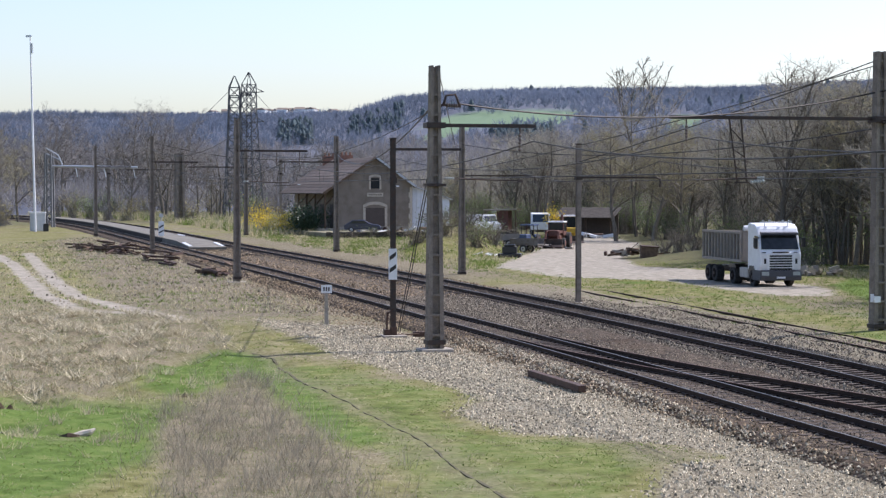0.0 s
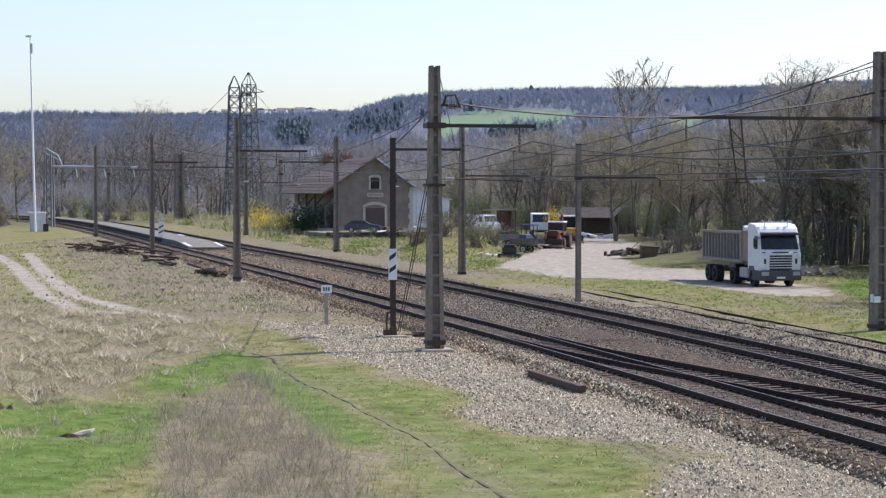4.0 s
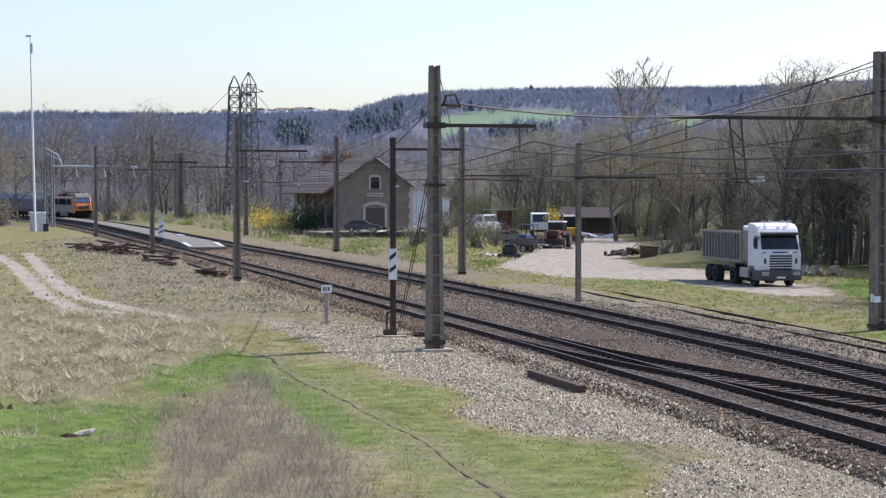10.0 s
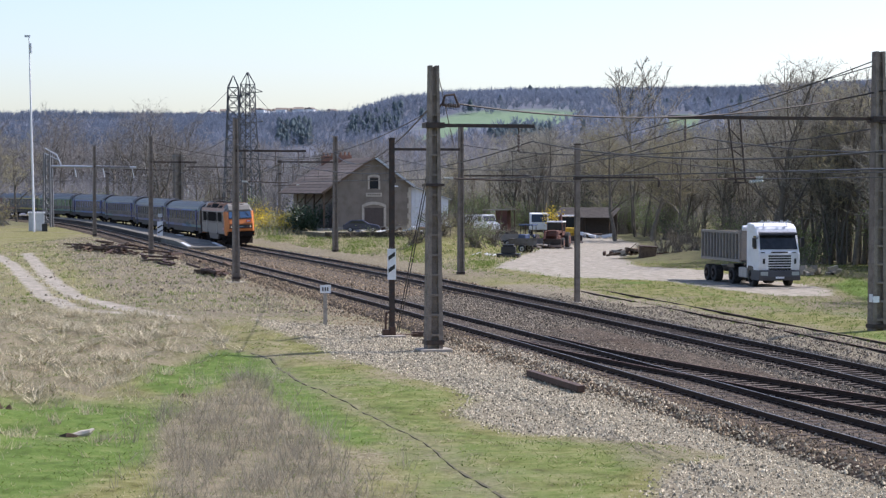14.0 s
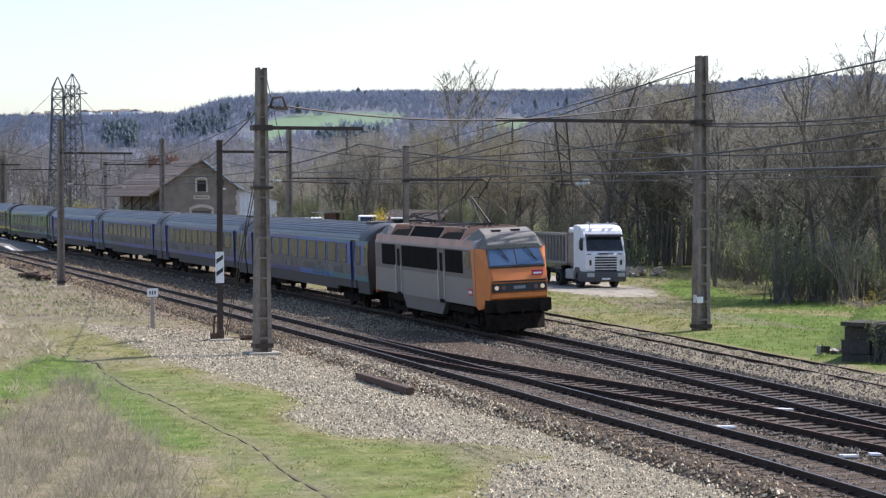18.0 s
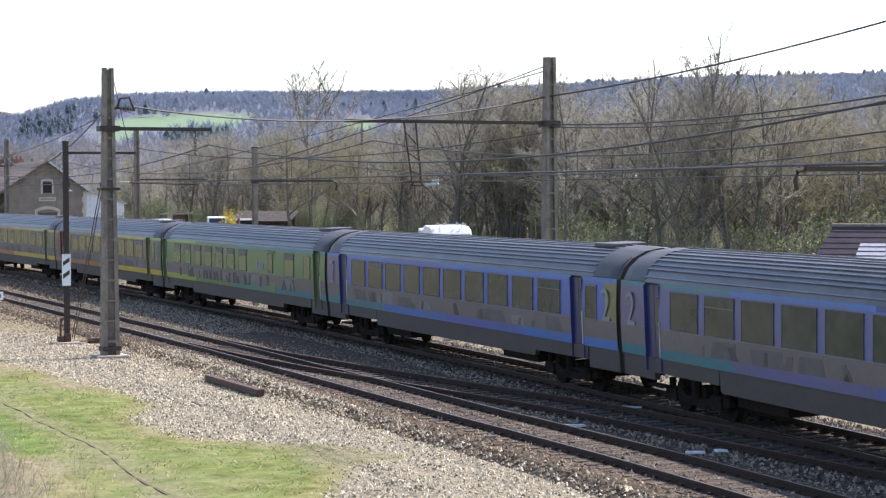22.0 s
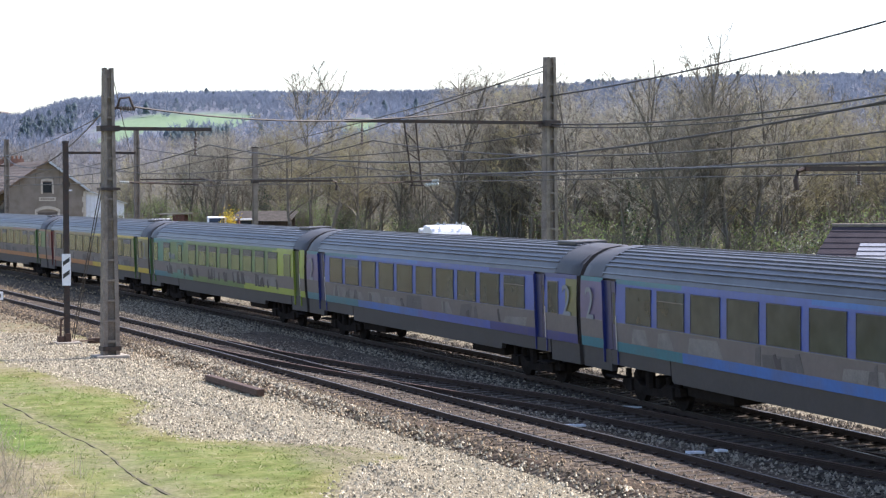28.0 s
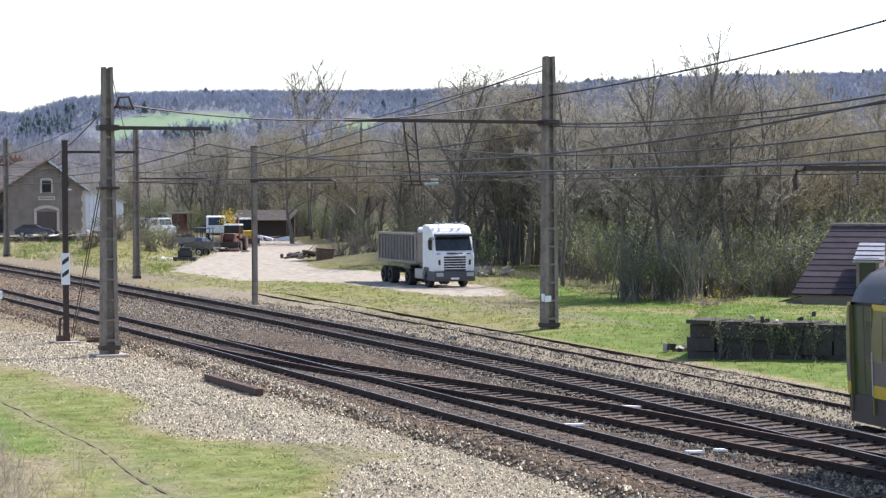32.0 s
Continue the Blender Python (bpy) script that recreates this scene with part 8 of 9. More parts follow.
def grow_leader(seed, h, stems=1, low=0.25, limbs=16, spread=0.3, r0=0.16, splay=0.14):
    """A tree with one or more leaders that run to the top, and open limbs with side branches and short twigs."""
    g = random.Random(seed)
    trunk, crown = Shape(), Shape()

    def jitter(d, a, up=0.0):
        return (d + Vector((g.gauss(0, a), g.gauss(0, a), up + g.gauss(0, a * 0.6)))).normalized()

    def twig(p, d, L):
        q = p + d * L * 0.55
        e = q + jitter(d, 0.35, 0.1) * L * 0.5
        sliver(crown, g, p, q + (q - p) * 0.15, 0.012)
        sliver(crown, g, q, e, 0.009)
        for _ in range(3):
            b = p + (q - p) * g.uniform(0.2, 1.0)
            sliver(crown, g, b, b + jitter(d, 0.7, 0.05) * L * g.uniform(0.3, 0.6), 0.009)

    def side_branch(p, d, L, r):
        path, rr, q = [p], [r], p
        for k in range(3):
            d = jitter(d, 0.2, 0.07)
            q = q + d * L / 3
            path.append(q)
            rr.append(max(0.011, r * (1 - 0.28 * (k + 1))))
        trunk.tube(path, rr, 3, caps=False)
        n = max(4, int(L / 0.19))
        for k in range(n):
            u = 0.2 + 0.8 * (k + g.random()) / n
            i = min(int(u * 3), 2)
            twig(path[i] + (path[i + 1] - path[i]) * (u * 3 - i), jitter(d, 0.6, 0.05), L * g.uniform(0.25, 0.5))

    def limb(p, d, L, r):
        path, rr, q, m = [p], [r], p, 5
        for k in range(m):
            d = jitter(d, 0.13, 0.09)
            q = q + d * L / m
            path.append(q)
            rr.append(max(0.016, r * (1 - 0.16 * (k + 1))))
        trunk.tube(path, rr, 5, caps=False)
        n = max(5, int(L / 0.33))
        for k in range(n):
            u = 0.2 + 0.8 * (k + g.random()) / n
            i = min(int(u * m), m - 1)
            b = path[i] + (path[i + 1] - path[i]) * (u * m - i)
            side_branch(b, jitter(d, 0.62, 0.08), L * g.uniform(0.26, 0.48) * (1.15 - 0.5 * u), max(0.016, rr[i] * 0.55))

    for st in range(stems):
        a = st * 6.283 / stems + g.uniform(-0.5, 0.5)
        tilt = 0.02 if stems == 1 else splay * g.uniform(0.6, 1.3)
        d = Vector((math.cos(a) * tilt, math.sin(a) * tilt, 1)).normalized()
        hh = h * (1.0 if st == 0 else g.uniform(0.78, 0.97))
        p = Vector((math.cos(a), math.sin(a), 0)) * (0.0 if stems == 1 else 0.25) - Vector((0, 0, 0.3))
        n, path, rr = 9, [], []
        for k in range(n + 1):
            path.append(p)
            rr.append(r0 * (1 - 0.88 * k / n))
            p = p + d * hh / n
            d = jitter(d, 0.06, 0.03)
        trunk.tube(path, rr, 7)
        for k in range(limbs):
            u = low + (0.98 - low) * (k + 0.7 * g.random()) / limbs
            i = min(int(u * n), n - 1)
            b = path[i] + (path[i + 1] - path[i]) * (u * n - i)
            az = k * 2.4 + g.uniform(-0.6, 0.6)
            rise = g.uniform(0.75, 1.25) + 0.9 * u
            nd = Vector((math.cos(az), math.sin(az), rise)).normalized()
            prof = math.sin(math.pi * min(1.0, 0.3 + 0.72 * (u - low) / (1 - low)))
            limb(b, nd, h * spread * max(0.25, prof) * g.uniform(0.75, 1.2), rr[i] * g.uniform(0.4, 0.6))
    return trunk, crown


VARIANTS = []
for k in range(9):
    g = random.Random(40 + k)
    hh = 14.0
    tr_, cr_ = grow(60 + k, hh, spread=g.uniform(0.26, 0.38), limbs=g.choice((10, 12, 14)), lean=0.05, twigs=6, low=g.uniform(0.12, 0.35))
    VARIANTS.append((tr_.mesh("trunk", BARK, fix=False), cr_.mesh("crown", TWIG if k % 4 else TWIG_BUD, fix=False)))
for k, (stems, low, limbs, spread, r0, splay) in enumerate(((3, 0.5, 11, 0.22, 0.07, 0.1), (1, 0.2, 20, 0.44, 0.22, 0.0), (3, 0.26, 14, 0.3, 0.14, 0.12), (2, 0.26, 16, 0.33, 0.14, 0.08), (1, 0.3, 16, 0.32, 0.16, 0.0), (2, 0.25, 12, 0.26, 0.12, 0.16))):
    tr_, cr_ = grow_leader(300 + k, 14.0, stems, low, limbs, spread, r0, splay)
    VARIANTS.append((tr_.mesh("trunk", BARK_DARK if k != 2 else BARK, fix=False), cr_.mesh("crown", TWIG, fix=False)))


def ivy_mesh(seed):
    s = Shape()
    g = random.Random(seed)
    leaf_cloud(s, [(g.gauss(0, 0.25), g.gauss(0, 0.25), z * 0.45 + 0.5) for z in range(16)], 45, 0.22, seed, [0.8] * 16)
    return s.mesh("ivy", IVY, fix=False)


IVIES = [ivy_mesh(5), ivy_mesh(6)]


def tree(x, y, h, variant, label, group="bare trees of the wood", ivy=False, yaw=0.0, wide=1.0):
    z = float(ground_z([x], [y])[0])
    f = h / 14.0
    t = thing("bare_tree", label, "tree", pose(x, y, z, 0, 0, yaw), group=group)
    m = Matrix.Diagonal((f * wide, f * wide, f, 1))
    part("trunk", VARIANTS[variant][0], None, t, m=m)
    part("crown", VARIANTS[variant][1], None, t, m=m)
    if ivy:
        part("ivy", IVIES[variant % 2], None, t, "dark green climbing ivy", m=Matrix.Diagonal((f, f, f * 1.1, 1)))
    return t


rnd = random.Random(17)
# named trees that stand out
tree(-14.5, 228, 21.2, 9, "tall bare tree with a fine broom-shaped crown above the wood", wide=1.45)
tree(-16.2, 214, 14.5, 4, "rounded tan budding tree below the tall bare tree", wide=1.35)
tree(-12.4, 216, 14.0, 8, "rounded tan budding tree below the tall bare tree", yaw=80, wide=1.35)
tree(-9.5, 212, 13.2, 4, "rounded tan budding tree below the tall bare tree", yaw=160, wide=1.3)
tree(0.9, 150, 14.8, 10, "broad bare tree with a dark forked trunk behind the truck", wide=1.2)
tree(3.6, 158, 14.0, 13, "bare tree with a dark forked trunk behind the truck", yaw=70)
tree(5.0, 150, 15.2, 14, "tall bare tree above the edge of the wood")
tree(6.6, 156, 15.4, 9, "tall bare tree above the edge of the wood", yaw=200, wide=0.9)
tree(8.4, 152, 14.6, 13, "tall bare tree above the edge of the wood", yaw=130)
tree(12.95, 103.0, 14.1, 11, "bare multi-stemmed tree at the edge of the wood", wide=1.3)
tree(15.0, 103.5, 13.2, 12, "bare multi-stemmed tree at the edge of the wood", yaw=90, wide=1.3)
tree(10.4, 108.0, 11.6, 14, "ivy-clad bare tree at the edge of the wood", ivy=True, yaw=40)
tree(7.2, 118.0, 12.6, 13, "bare tree at the edge of the wood", yaw=250)
tree(11.7, 105.0, 12.6, 13, "bare tree at the edge of the wood", yaw=15, wide=1.25)
tree(13.9, 105.6, 13.4, 14, "bare tree at the edge of the wood", yaw=100, wide=1.25)
tree(16.4, 105.2, 12.4, 13, "bare tree at the edge of the wood", yaw=190, wide=1.25)
tree(18.0, 107.0, 11.0, 14, "bare tree at the edge of the wood", yaw=310)
LABELS = ("bare grey-brown tree in the wood beyond the yard", "slender bare tree in the wood beyond the yard", "bare tree with ivy on its trunk")
count = 0
while count < 215:
    y = rnd.uniform(108, 300)
    az = rnd.uniform(-0.3, 0.33)
    x = az * y
    edge = float(np.interp(x, (-80, -46, -31.6, -15.8, -6.2, 2.5, 7.9, 11, 20, 60), (330, 285, 252, 240, 200, 156, 134, 116, 108, 104)))
    if y < edge + rnd.uniform(0, 6):
        continue
    deep = y - edge
    if deep > 60 or rnd.random() < deep / 130 or (x > 8 and rnd.random() < 0.15) or (8 < x < 19 and y < 128 and rnd.random() < 0.3) or (x > 19 and rnd.random() < 0.25):
        continue
    iv = rnd.random() < 0.22
    tree(x, y, rnd.uniform(9.5, 14.5) * (0.9 if x > 8 else 1.0), rnd.randrange(15), LABELS[2] if iv else LABELS[count % 2], ivy=iv, yaw=rnd.uniform(0, 360), wide=rnd.uniform(0.95, 1.35))
    count += 1
# the taller back of the wood
back = random.Random(23)
for k in range(34):
    az = 0.005 + 0.225 * (k + back.random()) / 34
    y = float(np.interp(az, (0, 0.06, 0.23), (176, 142, 134))) + back.uniform(-6, 8)
    tree(az * y, y, back.uniform(11.6, 13.9) * y / 136, back.choice((2, 3, 5, 7, 11, 12, 13, 14)), LABELS[k % 2], yaw=back.uniform(0, 360), wide=back.uniform(1.15, 1.45))


def joined_trees(name, label, rows, seed):
    """Trees that stay far from the camera: simple limbed shapes, all in one mesh."""
    base = []
    for k in range(4):
        tr_, cr_ = grow(900 + seed + k, 14.0, spread=0.34, limbs=7, lean=0.05, twigs=1, low=0.2, r0=0.2)
        base.append((np.array(tr_.v), tr_.f, np.array(cr_.v), cr_.f))
    V, F, mi, o = [], [], [], 0
    for x, y, h, k, yaw, wide in rows:
        z = float(ground_z([x], [y])[0])
        c, sn = math.cos(yaw), math.sin(yaw)
        for slot in (0, 1):
            v, f = base[k % 4][slot * 2], base[k % 4][slot * 2 + 1]
            q = np.stack([(v[:, 0] * c - v[:, 1] * sn) * wide, (v[:, 0] * sn + v[:, 1] * c) * wide, v[:, 2]], 1) * (h / 14.0) + np.array([x, y, z])
            V.append(q)
            F += [tuple(i + o for i in t) for t in f]
            mi += [slot] * len(f)
            o += len(v)
    me = bpy.data.meshes.new(name)
    me.from_pydata(np.concatenate(V).tolist(), [], F)
    me.materials.append(BARK)
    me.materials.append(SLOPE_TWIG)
    me.polygons.foreach_set("material_index", mi)
    return tagged(new(name, me), label, "trees", kind="stuff")


# trees on the left, beyond and beside the line
far_rows = []
for k in range(60):
    s = rnd.uniform(330, 620)
    side = rnd.choice((-1, -1, -1, 1)) * rnd.uniform(16, 55)
    q = on_line(s, side)
    if abs(q.x / q.y) > 0.5 or (q - Vector((-94, 245, 0))).length < 14:
        continue
    far_rows.append((q.x, q.y, rnd.uniform(9, 16), rnd.randrange(4), rnd.uniform(0, 6.28), 1.2))
for x, y, h in ((-103, 250, 12), (-108, 262, 15), (-98.5, 236, 8.5), (-112, 268, 13), (-118, 300, 14), (-104, 232, 11), (-100, 222, 7)):
    tree(x, y, h, rnd.choice((0, 4, 8)), "budding tree beside the radio mast", "budding trees by the radio mast", yaw=rnd.uniform(0, 360), wide=1.2)


def shrub(x, y, h, w, material, label, name="shrub", n=700, leaf=0.12, stems=14, seed=1, group="shrubs", stem_mat=BARK):
    z = float(ground_z([x], [y])[0])
    g = random.Random(seed)
    t = thing(name, label, "shrub", pose(x, y, z), group=group)
    st, centres, spr = Shape(), [], []
    for k in range(stems):
        a = g.uniform(0, 6.283)
        tip = Vector((math.cos(a) * w * g.uniform(0.3, 1.0), math.sin(a) * w * g.uniform(0.3, 1.0), h * g.uniform(0.55, 1.0)))
        mid = tip * 0.5 + Vector((0, 0, h * 0.12))
        st.tube([(g.gauss(0, w * 0.2), g.gauss(0, w * 0.2), -0.1), mid, tip], [0.03, 0.02, 0.008], 4, caps=False)
        for u in (-0.35, 0.2, 0.65, 1.0):
            centres.append(tuple(mid * (1 - u) + tip * u))
            spr.append(w * 0.45)
        for j in range(6):
            b = mid + (tip - mid) * g.random()
            e = b + Vector((g.gauss(0, 0.3), g.gauss(0, 0.3), g.uniform(0.1, 0.5))) * (h * 0.25)
            st.tube([b, e], [0.012, 0.006], 3, caps=False)
    part("branchwork", st.mesh("branchwork", stem_mat, fix=False), None, t)
    if material:
        part("foliage", leaf_cloud(Shape(), centres, max(1, n // len(centres)), leaf, seed, spr).mesh("foliage", material, fix=False), None, t)
    return t


shrub(-63.0, 243, 2.6, 3.2, FORSYTHIA, "forsythia bush in yellow blossom beside the shed", n=1500, leaf=0.2, seed=2)
shrub(-59.0, 240, 2.0, 2.4, FORSYTHIA, "forsythia bush in yellow blossom beside the shed", n=900, leaf=0.2, seed=3)
shrub(-54.6, 230.5, 3.0, 2.6, IVY, "dense dark evergreen bush beside the shed", n=4200, leaf=0.3, stems=24, seed=4)
shrub(-57.0, 236, 2.2, 2.2, FORSYTHIA, "forsythia bush in yellow blossom beside the shed", n=900, leaf=0.2, seed=5)
shrub(-24.4, 228, 3.6, 1.3, FORSYTHIA, "tall shrub in yellow blossom behind the diggers", n=700, leaf=0.2, seed=6)
for k in range(9):
    shrub(-29.9 + k * 0.75, 168 + (k * 5) % 7, 1.5 + (k % 3) * 0.3, 1.9, (THICKET, LEAF_SPRING, None)[k % 3], "tangle of brown brambles on the mound", n=800, stems=44, seed=70 + k)
for k in range(8):
    shrub(-9.5 + k * 1.25, 158 + (k * 3) % 5 - k * 0.6, 1.0 + (k % 3) * 0.5, 1.4, None if k % 2 else THICKET, "dry brown brush on the weedy bank beyond the yard", n=220, stems=34, seed=170 + k)
shrub(-25.0, 176, 1.6, 2.2, LEAF_SPRING, "low green bush on the mound", n=600, leaf=0.16, seed=8)
for k in range(46):
    x = rnd.uniform(-22, 30)
    edge = float(np.interp(x, (-31.6, -15.8, -6.2, 2.5, 7.9, 11, 15, 30), (250, 238, 194, 148, 128, 106, 101, 96)))
    kind = rnd.random()
    m = LEAF_SPRING if kind < 0.7 else None if kind < 0.85 else IVY
    shrub(x, edge + rnd.uniform(0, 7), rnd.uniform(1.6, 5.4), rnd.uniform(1.3, 2.6), m, "spring-green understorey bush at the wood's edge" if m is LEAF_SPRING else "bare twiggy bush at the wood's edge" if m is None else "dark evergreen bush at the wood's edge", n=760, leaf=0.15, stems=26, seed=100 + k)
BUSHES = [o for o in scene.objects if o.name.startswith("shrub") and o.get("label", "").endswith("wood's edge")]
for k in range(125):
    x = rnd.uniform(-70, 34)
    edge = float(np.interp(x, (-70, -46, -31.6, -15.8, -6.2, 2.5, 7.9, 11, 15, 34), (330, 290, 256, 240, 198, 153, 132, 110, 104, 98)))
    y = edge + abs(rnd.gauss(0, 9))
    c = copy_thing(rnd.choice(BUSHES), pose(x, y, float(ground_z([x], [y])[0]), 0, 0, rnd.uniform(0, 360)))
for k in range(15):
    shrub(9.3 + k * 0.66, 100.5 + (k * 7) % 5 - 0.12 * k, rnd.uniform(2.0, 4.2), rnd.uniform(1.2, 1.9), LEAF_SPRING, "leafy green bush at the foot of the trees", n=560, leaf=0.11, stems=30, seed=400 + k)
# thickets and trees where the line curves away
THICKETS = [shrub(-100 - k * 4, 300 + k * 3, 3.0 + k * 0.5, 3.0, (THICKET, None, LEAF_SPRING, THICKET, None)[k], "tan budding thicket beside the far line" if k != 2 else "green bush beside the far line", n=700, leaf=0.3, stems=46, seed=500 + k, stem_mat=MID_WOOD) for k in range(5)]
for k in range(72):
    az, r = radians(rnd.uniform(11.5, 23.5)), rnd.uniform(285, 430)
    x, y = -math.sin(az) * r, math.cos(az) * r
    s_, side_ = line_coords([x], [y])
    if -12.5 < side_[0] < 13 or math.hypot(x + 86, y - 318) < 22:
        continue
    copy_thing(THICKETS[rnd.randrange(5)], pose(x, y, float(ground_z([x], [y])[0]), 0, 0, rnd.uniform(0, 360)))
for k in range(150):
    az, r = radians(rnd.uniform(11.0, 23.5)), rnd.uniform(335, 540)
    x, y = -math.sin(az) * r, math.cos(az) * r
    s_, side_ = line_coords([x], [y])
    if -16 < side_[0] < 16:
        continue
    far_rows.append((x, y, rnd.uniform(16.0, 22.5) * (1.0 if az > 0.29 else 0.7), rnd.randrange(4), rnd.uniform(0, 6.28), rnd.uniform(1.0, 1.3)))
joined_trees("far_trees", "bare trees along the far curve and on the slope beyond it", far_rows, 7)
for k in range(8):
    shrub(9.6 + k * 0.75 + rnd.uniform(-0.2, 0.2), 66.7 - k * 0.3, rnd.uniform(0.9, 1.9), rnd.uniform(0.4, 0.8), LEAF_SPRING, "straggly weed bush growing at the block wall", n=420, leaf=0.08, stems=9, seed=200 + k, stem_mat=BARK_DARK)
shrub(-19.5, 30.0, 1.4, 1.4, None, "bare bramble at the edge of the bank", stems=24, seed=300)
shrub(13.0, 95.5, 0.5, 1.6, FORSYTHIA, "low patch of yellow spring flowers", n=300, leaf=0.08, stems=20, seed=301)


# ---- far woods, conifers and village on the slopes ----
def not_field(x, y, az, r, g):
    ok = np.ones(x.shape, bool)
    for ax, ay, rx, ry in FIELDS:
        ok &= np.hypot((az - ax) / rx, (r - ay) / ry) > 1.0
    return ok


def twig_field(name, label, n, seed, material, r_lo, r_hi, az_lo, az_hi, h, keep, spread=0.8):
    """Far bare trees: each a rounded crown of thin slivers."""
    g = np.random.RandomState(seed)
    az, r = g.uniform(az_lo, az_hi, n * 3), np.sqrt(g.uniform(r_lo ** 2, r_hi ** 2, n * 3))
    x, y = -np.tan(np.radians(az)) * r, r.copy()
    ok = keep(x, y, az, np.hypot(x, y), g)
    x, y = x[ok][:n], y[ok][:n]
    z = ground_z(x, y)
    k = 16
    m = len(x)
    hh = h * g.uniform(0.65, 1.25, (m, 1))
    fork = np.stack([x[:, None] + g.normal(0, 0.3, (m, k)), y[:, None] + g.normal(0, 0.3, (m, k)), z[:, None] + hh * g.uniform(0.1, 0.5, (m, k))], -1)
    out = g.normal(0, 1, (m, k, 3))
    out[:, :, 2] = np.abs(out[:, :, 2]) + 0.15
    out /= np.linalg.norm(out, axis=-1, keepdims=True)
    tip = fork + out * (hh * 0.42)[:, :, None] * np.array([spread, spread, 1.0])
    ang = g.uniform(0, 3.1416, (m, k))
    wd = (0.0005 * np.hypot(x, y))[:, None, None] * g.uniform(0.4, 1.1, (m, k, 1))
    sidev = np.stack([np.cos(ang), np.sin(ang), np.zeros((m, k))], -1) * wd
    V = np.stack([fork - sidev * 0.5, fork + sidev * 0.5, tip + sidev * 0.3], 2).reshape(-1, 3)
    F = np.arange(len(V)).reshape(-1, 3)
    me = bpy.data.meshes.new(name)
    me.from_pydata(V.tolist(), [], F.tolist())
    me.materials.append(material)
    return tagged(new(name, me), label, "woodland", kind="stuff")




def conifer_field(name, label, n, seed, r_lo, r_hi, az_lo, az_hi, h, keep):
    """Far conifers: ragged cones of several tiers."""
    g = np.random.RandomState(seed)
    az, r = g.uniform(az_lo, az_hi, n * 4), np.sqrt(g.uniform(r_lo ** 2, r_hi ** 2, n * 4))
    x, y = -np.tan(np.radians(az)) * r, r.copy()
    ok = keep(x, y, az, np.hypot(x, y), g)
    x, y = x[ok][:n], y[ok][:n]
    z = ground_z(x, y)
    s = Shape()
    for i in range(len(x)):
        hh = h * g.uniform(0.6, 1.2)
        for k in range(4):
            z0, z1, rr = hh * (0.12 + 0.19 * k), hh * (0.5 + 0.16 * k), hh * (0.34 - 0.04 * k)
            ring = [(x[i] + math.cos(q) * rr * g.uniform(0.7, 1.2), y[i] + math.sin(q) * rr, z[i] + z0 + g.uniform(-0.05, 0.05) * hh) for q in (0, 1.05, 2.1, 3.14, 4.2, 5.2)]
            s.add(ring + [(x[i], y[i], z[i] + z1)], [(q, (q + 1) % 6, 6) for q in range(6)])
    return tagged(new(name, s.mesh(name, CONIFER_HAZED, fix=False)), label, "woodland", kind="stuff")


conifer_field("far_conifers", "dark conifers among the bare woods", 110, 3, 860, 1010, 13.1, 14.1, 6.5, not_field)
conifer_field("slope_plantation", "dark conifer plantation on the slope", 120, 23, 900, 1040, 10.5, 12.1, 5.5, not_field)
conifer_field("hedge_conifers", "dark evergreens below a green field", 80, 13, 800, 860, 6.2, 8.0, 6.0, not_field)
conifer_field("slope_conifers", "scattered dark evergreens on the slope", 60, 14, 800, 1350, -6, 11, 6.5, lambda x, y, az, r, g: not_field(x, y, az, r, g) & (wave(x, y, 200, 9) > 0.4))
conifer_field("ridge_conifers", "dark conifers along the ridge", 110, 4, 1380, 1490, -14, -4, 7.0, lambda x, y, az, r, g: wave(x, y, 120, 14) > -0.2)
twig_field("far_bare_trees", "rounded bare tree tops over the far slopes", 26000, 5, FAR_WOOD_HAZED, 760, 1500, -17, 25, 7.0, not_field)
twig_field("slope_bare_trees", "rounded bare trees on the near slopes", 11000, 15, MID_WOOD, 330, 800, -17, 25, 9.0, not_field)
twig_field("wood_backdrop_trees", "dense bare trees deep in the wood", 7000, 6, TWIG, 150, 420, -18, 25, 11.5, lambda x, y, az, r, g: y > np.interp(x, (-200, -100, -46, -31.6, -15.8, -6.2, 2.5, 7.9, 20, 60), (490, 440, 320, 275, 262, 228, 188, 168, 140, 134)))
g = random.Random(8)
for k in range(26):
    az = g.choice((g.uniform(12.4, 14.6), g.uniform(13.0, 14.2), g.uniform(14.4, 16.8)))
    r = g.uniform(1430, 1500)
    x, y = -math.tan(radians(az)) * r, r
    z = float(ground_z([x], [y])[0])
    hs = thing("village_house", "small pale house on the far ridge", "house", pose(x, y, z + 2.2, 0, 0, g.uniform(0, 90)), group="village on the ridge")
    part("wall", Shape().box(-3.6, 3.6, -3, 3, 0, 6.6), PAINT_WHITE if k % 3 else STONE_TRIM, hs)
    part("roof", Shape().prism([(-3.3, 6.6), (3.3, 6.6), (0, 8.2)], -3.8, 3.8), CONCRETE, hs)


